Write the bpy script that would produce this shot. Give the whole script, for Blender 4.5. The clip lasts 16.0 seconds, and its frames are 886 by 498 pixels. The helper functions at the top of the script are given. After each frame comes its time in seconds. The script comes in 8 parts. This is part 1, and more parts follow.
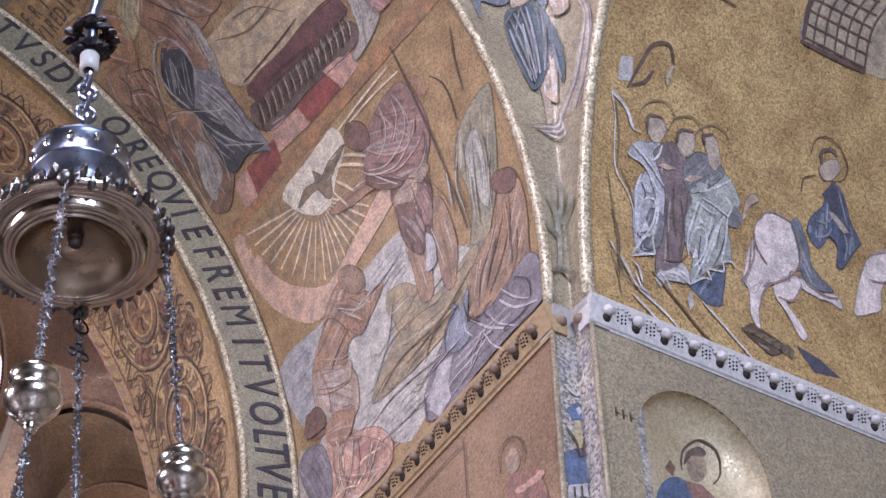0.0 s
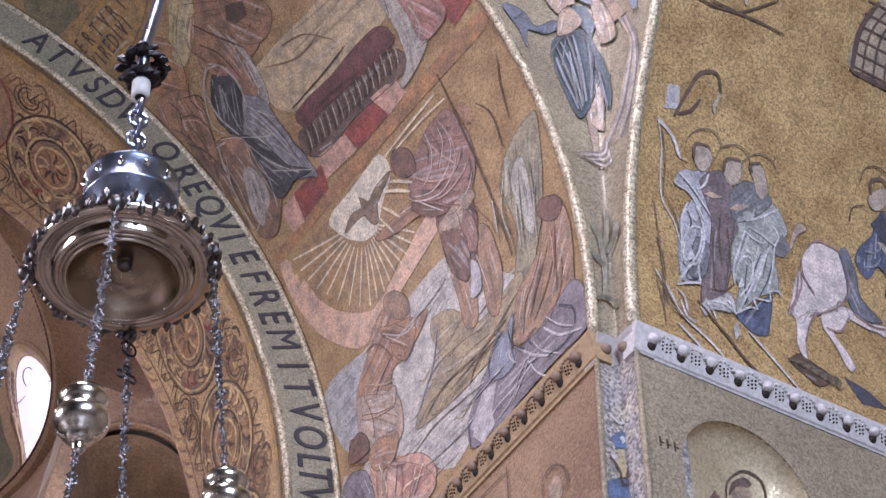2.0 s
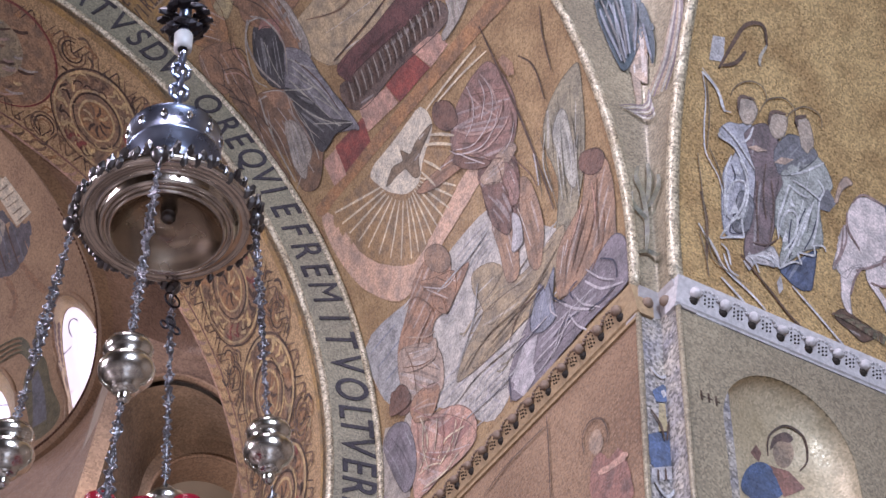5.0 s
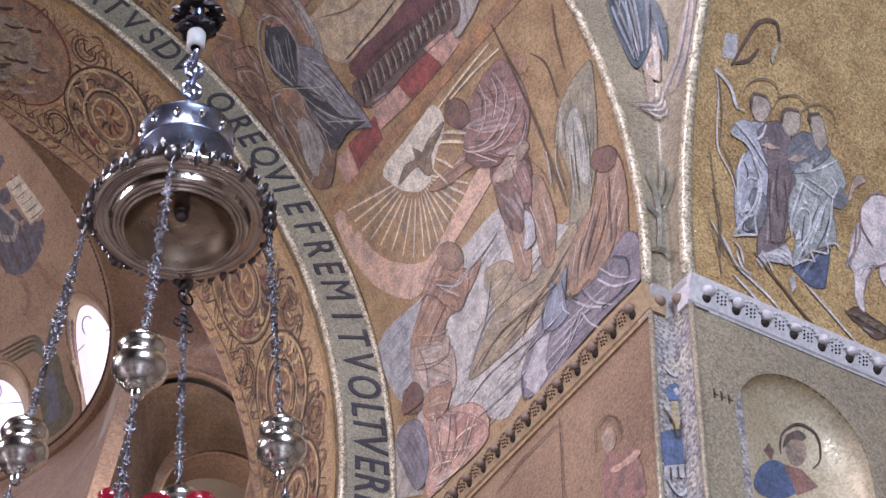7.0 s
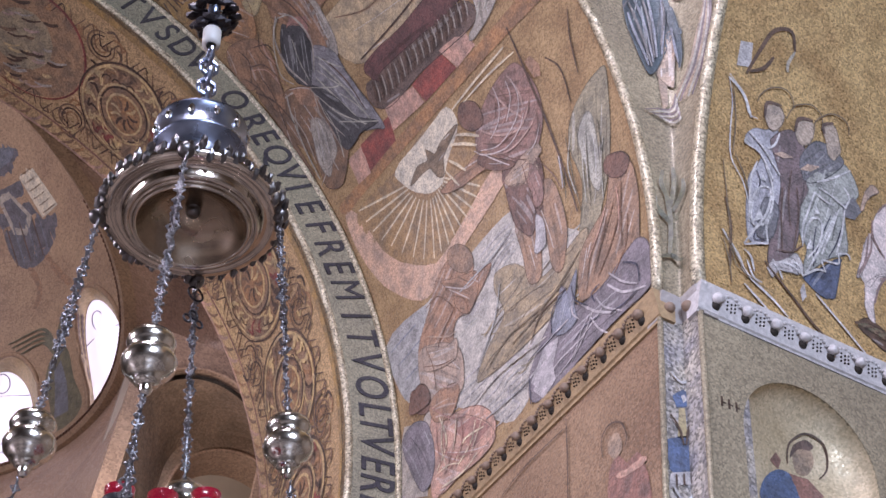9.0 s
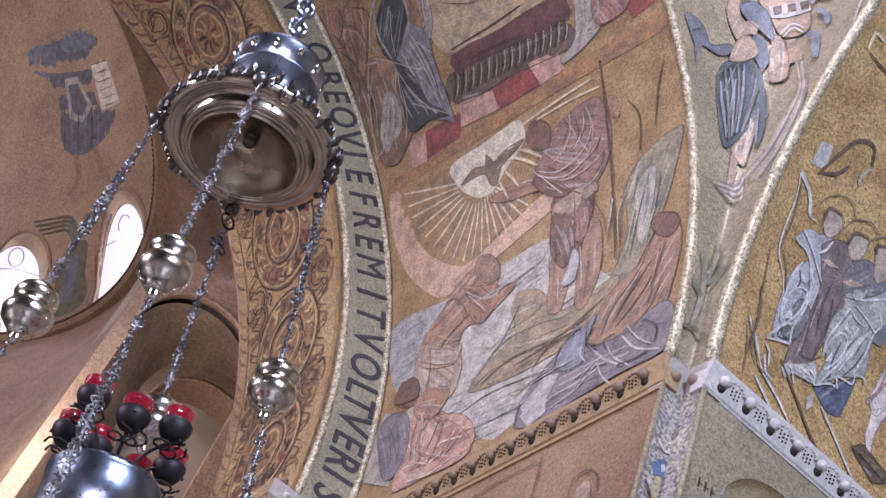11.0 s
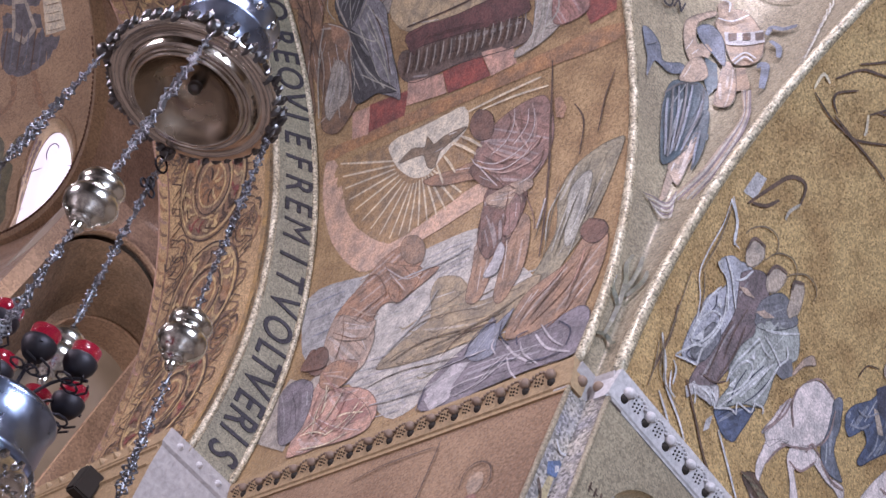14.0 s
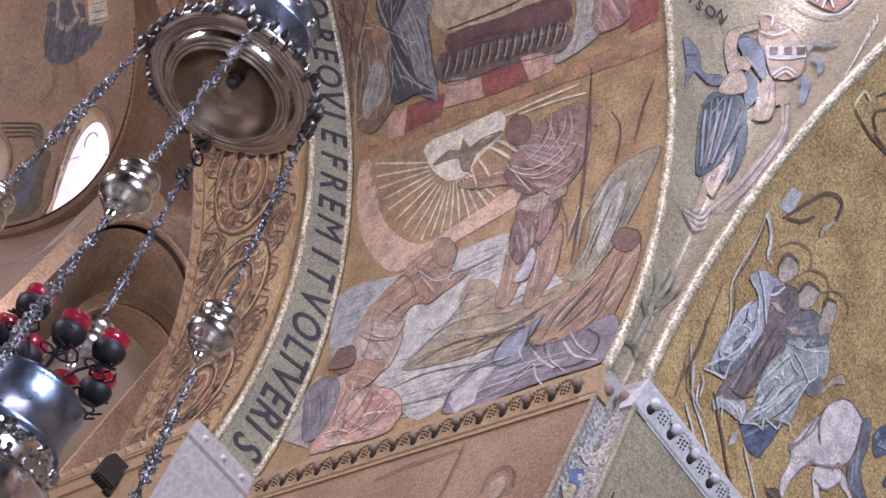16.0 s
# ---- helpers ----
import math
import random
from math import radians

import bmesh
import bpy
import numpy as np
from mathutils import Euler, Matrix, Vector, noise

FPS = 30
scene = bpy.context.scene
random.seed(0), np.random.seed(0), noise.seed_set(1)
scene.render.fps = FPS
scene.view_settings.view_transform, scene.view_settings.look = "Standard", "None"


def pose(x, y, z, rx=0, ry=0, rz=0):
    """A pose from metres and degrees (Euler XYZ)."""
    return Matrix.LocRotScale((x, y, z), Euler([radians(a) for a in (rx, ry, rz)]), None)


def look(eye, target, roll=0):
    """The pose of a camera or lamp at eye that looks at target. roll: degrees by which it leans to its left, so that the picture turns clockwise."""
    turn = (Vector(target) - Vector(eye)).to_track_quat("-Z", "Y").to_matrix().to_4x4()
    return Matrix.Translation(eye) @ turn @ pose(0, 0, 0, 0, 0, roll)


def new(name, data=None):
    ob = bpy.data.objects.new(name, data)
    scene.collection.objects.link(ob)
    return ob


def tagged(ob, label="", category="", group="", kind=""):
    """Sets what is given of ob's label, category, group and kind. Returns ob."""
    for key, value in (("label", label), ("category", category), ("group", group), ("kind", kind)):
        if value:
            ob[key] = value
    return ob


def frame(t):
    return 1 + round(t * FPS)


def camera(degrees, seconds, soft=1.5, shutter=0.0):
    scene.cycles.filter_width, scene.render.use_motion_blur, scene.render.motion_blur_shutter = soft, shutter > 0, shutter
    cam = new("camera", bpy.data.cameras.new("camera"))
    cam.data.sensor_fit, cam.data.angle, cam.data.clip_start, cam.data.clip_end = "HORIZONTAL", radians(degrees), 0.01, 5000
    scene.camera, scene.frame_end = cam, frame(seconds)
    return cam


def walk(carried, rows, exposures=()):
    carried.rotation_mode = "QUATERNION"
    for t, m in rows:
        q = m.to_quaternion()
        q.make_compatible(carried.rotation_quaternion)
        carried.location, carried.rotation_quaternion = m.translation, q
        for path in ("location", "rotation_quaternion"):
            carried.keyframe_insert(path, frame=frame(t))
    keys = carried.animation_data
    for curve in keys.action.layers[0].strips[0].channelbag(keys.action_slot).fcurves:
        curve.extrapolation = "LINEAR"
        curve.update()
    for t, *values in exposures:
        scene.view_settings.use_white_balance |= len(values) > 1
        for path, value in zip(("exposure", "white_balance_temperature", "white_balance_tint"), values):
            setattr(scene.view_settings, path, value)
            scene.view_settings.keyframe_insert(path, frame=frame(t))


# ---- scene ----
cam = camera(38.3, 16.0)
PATH = [
    (0, (-5.42, 4.029, 1.935), (-4.196, 3.35, 3.364), 0.7),
    (0.5, (-5.437, 4.034, 1.918), (-4.218, 3.377, 3.361), 1.6),
    (1, (-5.445, 4.034, 1.909), (-4.226, 3.4, 3.363), 2.3),
    (1.5, (-5.442, 4.033, 1.912), (-4.217, 3.415, 3.367), 2.8),
    (2, (-5.443, 4.033, 1.914), (-4.21, 3.432, 3.37), 3.4),
    (2.5, (-5.442, 4.032, 1.913), (-4.192, 3.438, 3.357), 3.9),
    (3, (-5.439, 4.033, 1.915), (-4.177, 3.449, 3.353), 4.3),
    (3.5, (-5.44, 4.032, 1.914), (-4.165, 3.452, 3.341), 4.6),
    (4, (-5.438, 4.032, 1.918), (-4.152, 3.456, 3.337), 4.9),
    (4.5, (-5.438, 4.032, 1.916), (-4.14, 3.463, 3.328), 5.2),
    (5, (-5.437, 4.032, 1.916), (-4.129, 3.461, 3.318), 5.3),
    (7.5, (-5.44, 4.033, 1.913), (-4.122, 3.481, 3.312), 5.9),
    (8, (-5.44, 4.033, 1.914), (-4.122, 3.484, 3.314), 6.1),
    (8.5, (-5.441, 4.033, 1.909), (-4.118, 3.49, 3.308), 6.7),
    (9, (-5.444, 4.034, 1.907), (-4.12, 3.495, 3.306), 7.5),
    (9.2, (-5.444, 4.033, 1.907), (-4.119, 3.494, 3.305), 8.1),
    (11.3, (-5.413, 4.023, 1.889), (-4.073, 3.516, 3.284), 27.2),
    (11.5, (-5.409, 4.019, 1.894), (-4.094, 3.485, 3.304), 26.9),
    (12, (-5.393, 4.018, 1.908), (-4.2, 3.336, 3.361), 24.4),
    (12.5, (-5.419, 4.031, 1.882), (-4.237, 3.335, 3.337), 25.2),
    (13, (-5.422, 4.036, 1.875), (-4.195, 3.379, 3.311), 27.2),
    (13.5, (-5.42, 4.034, 1.875), (-4.156, 3.412, 3.295), 29.3),
    (14, (-5.414, 4.032, 1.88), (-4.131, 3.435, 3.293), 30.6),
    (14.5, (-5.414, 4.032, 1.88), (-4.121, 3.445, 3.288), 31.7),
    (15, (-5.415, 4.031, 1.879), (-4.109, 3.456, 3.281), 32.8),
    (15.5, (-5.415, 4.028, 1.882), (-4.103, 3.462, 3.282), 33.7),
    (16, (-5.417, 4.029, 1.879), (-4.101, 3.466, 3.276), 34.1),
]
walk(cam, [(t, look(eye, target, roll)) for t, eye, target, roll in PATH])
# ---- light ----
world = bpy.data.worlds.new("world")
scene.world = world
world.use_nodes = True
sky = world.node_tree.nodes.new("ShaderNodeTexSky")
sky.sky_type, sky.sun_disc, sky.sun_elevation, sky.sun_rotation = "NISHITA", False, radians(35), radians(250)
world.node_tree.links.new(sky.outputs[0], world.node_tree.nodes["Background"].inputs[0])
world.node_tree.nodes["Background"].inputs[1].default_value = 0.1


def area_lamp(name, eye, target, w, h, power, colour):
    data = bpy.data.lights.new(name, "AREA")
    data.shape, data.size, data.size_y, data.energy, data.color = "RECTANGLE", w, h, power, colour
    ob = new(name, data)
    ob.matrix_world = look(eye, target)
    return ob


# daylight of the great west window and of the windows round the dome
area_lamp("west_window_light", (-17.2, 5.0, 9.0), (0, 0, 9.5), 5.0, 6.0, 3650, (0.665, 0.755, 1.0))
area_lamp("dome_window_light", (-5.0, 8.5, 18.3), (-1.0, 1.0, 9.0), 5.0, 3.0, 1760, (0.895, 0.82, 1.0))
# fill added to brighten the upper east vault; no window is known there
area_lamp("north_fill_light", (1.5, 18.0, 6.0), (2.5, 1, 13.0), 4.0, 4.0, 2200, (0.885, 0.815, 1.0))

area_lamp("far_dome_window_light", (15.3, 15.6, 19.2), (15.5, 2.0, 17.0), 2.0, 2.5, 640, (0.96, 0.88, 1.0))
# added fill with no source in the place, to brighten the far arch
area_lamp("far_aisle_fill", (8.6, 2.6, 9.6), (11.9, 0.5, 13.0), 0.8, 0.8, 130, (1.0, 0.90, 0.86))

# ---- materials ----
Z0 = 8.40
NL, NR = 0.247, 0.227
XD, XE = 4.624, 6.95
R1, Z1 = 6.399, Z0 + 0.317
RD, ZD = 6.674, Z0 - 0.057
RI = RD - 0.62
RR, ZR = 7.293, Z0 + 0.117


def nodes_of(name):
    m = bpy.data.materials.new(name)
    m.use_nodes = True
    t = m.node_tree
    return m, t, t.nodes["Principled BSDF"]


def link(t, a, b):
    t.links.new(a, b)


def mosaic(name, colour, gold=0.0, vary=0.35, size=0.016, rough=0.45, second=None, blotch=1.2, bump=0.5, third=0.0):
    """Small glass tesserae: a tone for each piece, stains, and pieces set at slightly different tilts."""
    m, t, b = nodes_of(name)
    co = t.nodes.new("ShaderNodeTexCoord")
    vo = t.nodes.new("ShaderNodeTexVoronoi")
    vo.inputs["Scale"].default_value = 1.0 / size
    link(t, co.outputs["Object"], vo.inputs["Vector"])
    no = t.nodes.new("ShaderNodeTexNoise")
    no.inputs["Scale"].default_value, no.inputs["Detail"].default_value = blotch, 6.0
    link(t, co.outputs["Object"], no.inputs["Vector"])
    sep = t.nodes.new("ShaderNodeSeparateColor")
    link(t, vo.outputs["Color"], sep.inputs[0])
    val = t.nodes.new("ShaderNodeMath")
    val.operation = "MULTIPLY_ADD"
    val.inputs[1].default_value, val.inputs[2].default_value = vary * 2, 1 - vary
    link(t, sep.outputs[0], val.inputs[0])
    mix = t.nodes.new("ShaderNodeMix")
    mix.data_type = "RGBA"
    mix.inputs["A"].default_value = (*colour, 1)
    mix.inputs["B"].default_value = (*(second or [c * 0.6 for c in colour]), 1)
    ramp = t.nodes.new("ShaderNodeMapRange")
    ramp.inputs["From Min"].default_value, ramp.inputs["From Max"].default_value = 0.38, 0.66
    link(t, no.outputs["Fac"], ramp.inputs["Value"])
    link(t, ramp.outputs[0], mix.inputs["Factor"])
    hsv = t.nodes.new("ShaderNodeHueSaturation")
    link(t, mix.outputs["Result"], hsv.inputs["Color"])
    link(t, val.outputs[0], hsv.inputs["Value"])
    link(t, hsv.outputs[0], b.inputs["Base Color"])
    b.inputs["Metallic"].default_value = gold
    rr = t.nodes.new("ShaderNodeMapRange")
    rr.inputs["To Min"].default_value, rr.inputs["To Max"].default_value = max(0.12, rough - 0.15), min(1, rough + 0.25)
    link(t, sep.outputs[1], rr.inputs["Value"])
    link(t, rr.outputs[0], b.inputs["Roughness"])
    bu = t.nodes.new("ShaderNodeBump")
    bu.inputs["Strength"].default_value, bu.inputs["Distance"].default_value = bump, size * 0.35
    ad = t.nodes.new("ShaderNodeMath")
    ad.operation = "ADD"
    link(t, sep.outputs[2], ad.inputs[0])
    big = t.nodes.new("ShaderNodeTexNoise")
    big.inputs["Scale"].default_value, big.inputs["Detail"].default_value = 5.0, 3.0
    link(t, co.outputs["Object"], big.inputs["Vector"])
    mu = t.nodes.new("ShaderNodeMath")
    mu.operation = "MULTIPLY"
    mu.inputs[1].default_value = 4.0
    link(t, big.outputs["Fac"], mu.inputs[0])
    link(t, mu.outputs[0], ad.inputs[1])
    link(t, ad.outputs[0], bu.inputs["Height"])
    link(t, bu.outputs[0], b.inputs["Normal"])
    return m


def plain(name, colour, rough=0.5, metal=0.0, vary=0.25, scale=6.0, bump=0.15, dist=0.01):
    m, t, b = nodes_of(name)
    co = t.nodes.new("ShaderNodeTexCoord")
    no = t.nodes.new("ShaderNodeTexNoise")
    no.inputs["Scale"].default_value, no.inputs["Detail"].default_value = scale, 8.0
    link(t, co.outputs["Object"], no.inputs["Vector"])
    mix = t.nodes.new("ShaderNodeMix")
    mix.data_type = "RGBA"
    mix.inputs["A"].default_value = (*[c * (1 - vary) for c in colour], 1)
    mix.inputs["B"].default_value = (*[min(1, c * (1 + vary)) for c in colour], 1)
    link(t, no.outputs["Fac"], mix.inputs["Factor"])
    link(t, mix.outputs["Result"], b.inputs["Base Color"])
    b.inputs["Metallic"].default_value = metal
    rr = t.nodes.new("ShaderNodeMapRange")
    rr.inputs["To Min"].default_value, rr.inputs["To Max"].default_value = max(0.05, rough - 0.12), min(1, rough + 0.12)
    link(t, no.outputs["Fac"], rr.inputs["Value"])
    link(t, rr.outputs[0], b.inputs["Roughness"])
    bu = t.nodes.new("ShaderNodeBump")
    bu.inputs["Strength"].default_value, bu.inputs["Distance"].default_value = bump, dist
    link(t, no.outputs["Fac"], bu.inputs["Height"])
    link(t, bu.outputs[0], b.inputs["Normal"])
    return m


M_GOLD = mosaic("gold_mosaic", (0.51, 0.36, 0.175), 0.28, 0.42, rough=0.40, second=(0.36, 0.235, 0.11), blotch=2.2, bump=0.75)
M_GOLD_GREY = mosaic("greyed_gold_mosaic", (0.33, 0.28, 0.195), 0.15, 0.36, rough=0.45, second=(0.25, 0.21, 0.15), bump=0.7)
M_RIM = mosaic("bright_gold_rim", (0.47, 0.41, 0.30), 0.2, 0.6, size=0.018, rough=0.4, second=(0.34, 0.28, 0.19), blotch=4.0, bump=1.0)
M_NICHE = mosaic("niche_gold_mosaic", (0.62, 0.53, 0.38), 0.3, 0.2, rough=0.5, second=(0.42, 0.33, 0.2), bump=0.5)
M_OCHRE = mosaic("ochre_mosaic", (0.36, 0.245, 0.13), 0.12, 0.3, rough=0.5, second=(0.25, 0.16, 0.085), blotch=3.0)
M_BROWN = mosaic("brown_gold_mosaic", (0.31, 0.20, 0.125), 0.1, 0.3, rough=0.5, second=(0.22, 0.135, 0.085))
M_CORNER = mosaic("speckled_corner_mosaic", (0.40, 0.36, 0.31), 0.1, 0.6, size=0.02, rough=0.4, second=(0.25, 0.24, 0.26), blotch=6.0, bump=1.0)
M_BAND = mosaic("grey_band_mosaic", (0.30, 0.27, 0.19), 0.1, 0.35, rough=0.5, second=(0.22, 0.20, 0.15))
M_INTRADOS = mosaic("rosy_gold_mosaic", (0.52, 0.355, 0.19), 0.18, 0.4, rough=0.42, second=(0.38, 0.25, 0.145))
M_MARBLE = plain("white_marble", (0.52, 0.49, 0.49), 0.55, vary=0.4, scale=26, bump=0.9, dist=0.012)
# the white marble again, darkened: shade is put into its colour
M_MARBLE_SHADED = plain("shaded_marble", (0.37, 0.34, 0.33), 0.55, vary=0.4, scale=20, bump=0.9, dist=0.012)
# marble of north-facing faces, with the warm light on them in the colour
M_MARBLE_WARM_LIT = plain("warm_lit_marble", (0.36, 0.25, 0.14), 0.55, vary=0.5, scale=24, bump=0.9, dist=0.012)
M_SILVER = plain("tarnished_silver", (0.62, 0.60, 0.60), 0.16, 1.0, vary=0.3, scale=9, bump=0.08)
# silver of the bowl, dark brown reflections painted into its colour
M_BOWL = plain("dark_reflection_silver", (0.40, 0.32, 0.245), 0.25, 1.0, vary=0.6, scale=7, bump=0.06)
spun = M_BOWL.node_tree.nodes["Principled BSDF"]
spun.inputs["Anisotropic"].default_value = 0.85
grain = M_BOWL.node_tree.nodes.new("ShaderNodeTangent")
grain.direction_type, grain.axis = "RADIAL", "Z"
link(M_BOWL.node_tree, grain.outputs[0], spun.inputs["Tangent"])
# the same silver, tinted with the warm reflection of the gold vaults
M_CANOPY = plain("warm_reflection_silver", (0.64, 0.57, 0.50), 0.17, 1.0, vary=0.45, scale=8, bump=0.16)
# cool window highlights on the silver are put in as a blue base
M_COLLAR = plain("blue_lit_silver", (0.27, 0.31, 0.42), 0.30, 1.0, vary=0.45, scale=14, bump=0.3)
M_KNOB = plain("bright_silver", (0.78, 0.74, 0.68), 0.2, 1.0, vary=0.3, scale=25, bump=0.08)
M_SILVER_DARK = plain("dark_tarnished_silver", (0.16, 0.15, 0.15), 0.35, 1.0, vary=0.4, scale=30, bump=0.4)
M_CHAIN = plain("steel_blue_chain", (0.235, 0.225, 0.24), 0.40, 1.0, vary=0.5, scale=60, bump=0.3)
M_LETTER = mosaic("dark_letter_mosaic", (0.045, 0.04, 0.05), 0.0, 0.4, rough=0.5)
# black of the floodlight housing, and painted shade in the cornice hollows
M_DARK = plain("hollow_shade_and_housing_black", (0.02, 0.014, 0.01), 0.9)
M_FLOOR = plain("floor_marble", (0.17, 0.145, 0.13), 0.3, vary=0.35, scale=2.5, bump=0.05)
# checker added out of view, so the lamp reflects light and dark
ft = M_FLOOR.node_tree
tiles = ft.nodes.new("ShaderNodeTexChecker")
tiles.inputs["Scale"].default_value = 0.45
tiles.inputs["Color1"].default_value, tiles.inputs["Color2"].default_value = (0.04, 0.032, 0.03, 1), (0.38, 0.33, 0.29, 1)
where = ft.nodes.new("ShaderNodeTexCoord")
link(ft, where.outputs["Object"], tiles.inputs["Vector"])
veins = ft.nodes.new("ShaderNodeMix")
veins.data_type = "RGBA"
veins.inputs["Factor"].default_value = 0.3
link(ft, tiles.outputs["Color"], veins.inputs["A"])
link(ft, ft.nodes["Principled BSDF"].inputs["Base Color"].links[0].from_socket, veins.inputs["B"])
link(ft, veins.outputs["Result"], ft.nodes["Principled BSDF"].inputs["Base Color"])
M_WALL = mosaic("dim_gold_wall", (0.24, 0.18, 0.13), 0.1, 0.3, size=0.03, rough=0.5)


# ---- building helpers ----
def part(name, bm, material, parent, label="", smooth=False):
    me = bpy.data.meshes.new(name)
    bm.normal_update()
    bm.to_mesh(me)
    bm.free()
    if smooth:
        me.polygons.foreach_set("use_smooth", [True] * len(me.polygons))
    me.materials.append(material)
    ob = new(name, me)
    if parent is not None:
        ob.parent = parent
    if label:
        ob["label"] = label
    return ob


def grid(fn, nu, nv, flip=False):
    bm = bmesh.new()
    rows = [[bm.verts.new(fn(i / nu, j / nv)) for j in range(nv + 1)] for i in range(nu + 1)]
    for i in range(nu):
        for j in range(nv):
            q = (rows[i][j], rows[i + 1][j], rows[i + 1][j + 1], rows[i][j + 1])
            bm.faces.new(q[::-1] if flip else q)
    return bm


def box(lo, hi, bevel=0.0):
    bm = bmesh.new()
    bmesh.ops.create_cube(bm, size=1)
    for v in bm.verts:
        v.co = Vector([(a + b) / 2 + c * (b - a) for a, b, c in zip(lo, hi, v.co)])
    if bevel:
        bmesh.ops.bevel(bm, geom=bm.edges[:], offset=bevel, segments=2, affect="EDGES")
    return bm


def tube(points, radius, sides=8, closed=False):
    bm = bmesh.new()
    n = len(points)
    rings = []
    for i, p in enumerate(points):
        p = Vector(p)
        a = Vector(points[(i - 1) % n] if closed or i else points[i])
        c = Vector(points[(i + 1) % n] if closed or i < n - 1 else points[i])
        d = (c - a).normalized()
        s = d.cross(Vector((0, 0, 1)) if abs(d.z) < 0.9 else Vector((1, 0, 0))).normalized()
        u = s.cross(d)
        r = radius(i / max(1, n - 1)) if callable(radius) else radius
        rings.append([bm.verts.new(p + r * (math.cos(k * math.tau / sides) * s + math.sin(k * math.tau / sides) * u)) for k in range(sides)])
    for i in range(n if closed else n - 1):
        a, c = rings[i], rings[(i + 1) % n]
        for k in range(sides):
            bm.faces.new((a[k], a[(k + 1) % sides], c[(k + 1) % sides], c[k]))
    if not closed:
        bm.faces.new(rings[0][::-1])
        bm.faces.new(rings[-1])
    return bm


def lathe(profile, centre, sides=48):
    """A turned form: profile rows of radius and height."""
    bm = bmesh.new()
    rings = []
    for r, z in profile:
        rings.append([bm.verts.new((centre[0] + r * math.cos(k * math.tau / sides), centre[1] + r * math.sin(k * math.tau / sides), centre[2] + z)) for k in range(sides)])
    for a, c in zip(rings, rings[1:]):
        for k in range(sides):
            bm.faces.new((a[k], a[(k + 1) % sides], c[(k + 1) % sides], c[k]))
    return bm


def sweep(profile, path):
    """A moulding: profile rows (out, up) carried along path points with their outward directions."""
    bm = bmesh.new()
    rings = [[bm.verts.new(Vector(p) + Vector(o) * a + Vector((0, 0, b))) for a, b in profile] for p, o in path]
    for a, c in zip(rings, rings[1:]):
        for k in range(len(profile)):
            bm.faces.new((a[k], c[k], c[(k + 1) % len(profile)], a[(k + 1) % len(profile)]))
    bm.faces.new(rings[0])
    bm.faces.new(rings[-1][::-1])
    bmesh.ops.recalc_face_normals(bm, faces=bm.faces[:])
    return bm


def solid(ob, thick):
    mod = ob.modifiers.new("thickness", "SOLIDIFY")
    poly = ob.data.polygons[len(ob.data.polygons) // 6]
    mod.thickness, mod.offset = thick, -1.0 if poly.normal.dot(Vector((-5.4, 4.0, 1.9)) - poly.center) > 0 else 1.0
    cut = ob.modifiers.new("sharp_edges", "EDGE_SPLIT")
    cut.split_angle = radians(35)
    return ob


def structure(ob, label, category):
    return tagged(ob, label, category, kind="structure")


# ---- surfaces of the vaults ----
def on_left(x, a, h=0.0):
    """East vault: x along its axis, a the way up from the cornice, h proud of the surface."""
    k = min(1.0, max(0.0, (x - NL) / (XD - NL)))
    r, z = R1 + k * (RD - R1), Z1 + k * (ZD - Z1)
    a = a + Z0 - z
    if a <= 0:
        return Vector((x, h, z + a))
    th = a / r
    return Vector((x, r - (r - h) * math.cos(th), z + (r - h) * math.sin(th)))


def on_right(s, a, h=0.0):
    """South vault: s southwards along its axis."""
    a = a + Z0 - ZR
    if a <= 0:
        return Vector((-h, -s, ZR + a))
    th = a / RR
    return Vector((-RR + (RR - h) * math.cos(th), -s, ZR + (RR - h) * math.sin(th)))


def on_intrados(x, a, h=0.0):
    th = a / RI
    return Vector((x, RD - (RI - h) * math.cos(th), ZD + (RI - h) * math.sin(th)))


def on_pendentive(u, z, h=0.0):
    """u from 0 at the east arch to 1 at the south arch, z the height."""
    yl = R1 - math.sqrt(max(0.0, R1 * R1 - max(0.0, z - Z1) ** 2))
    xr = RR - math.sqrt(max(0.0, RR * RR - max(0.0, z - ZR) ** 2))
    a, b, c = Vector((NL, yl, z)), Vector((-xr, -NR, z)), Vector((NL, -NR, z))
    w = 1.0 + 7.0 * math.exp(-max(0.0, z - Z0) / 2.4)
    k0, k1, k2 = (1 - u) ** 2, 2 * u * (1 - u) * w, u * u
    p = (a * k0 + c * k1 + b * k2) / (k0 + k1 + k2)
    out = Vector((-1, 1, -0.35)).normalized()
    return p + out * h


# ---- the large structure ----
floor = structure(part("floor", box((-18, -9, -0.3), (26, 24, 0)), M_FLOOR, None), "patterned marble floor of the church", "floor")
structure(part("wall_west", box((-18.4, -9, 0), (-18, 24, 28)), M_WALL, None), "gold mosaic wall with a great window", "wall")
structure(part("wall_east", box((26, -9, 0), (26.4, 24, 28)), M_WALL, None), "dim gold mosaic end wall", "wall")
structure(part("wall_north", box((-18, 24, 0), (26, 24.4, 28)), M_WALL, None), "dim gold mosaic wall", "wall")
structure(part("wall_south", box((-18, -9.4, 0), (26, -9, 28)), M_WALL, None), "dim gold mosaic wall", "wall")
structure(part("ceiling", box((-18, -9, 28), (26, 24, 28.4)), M_WALL, None), "dim gold mosaic dome and vaults overhead", "ceiling")

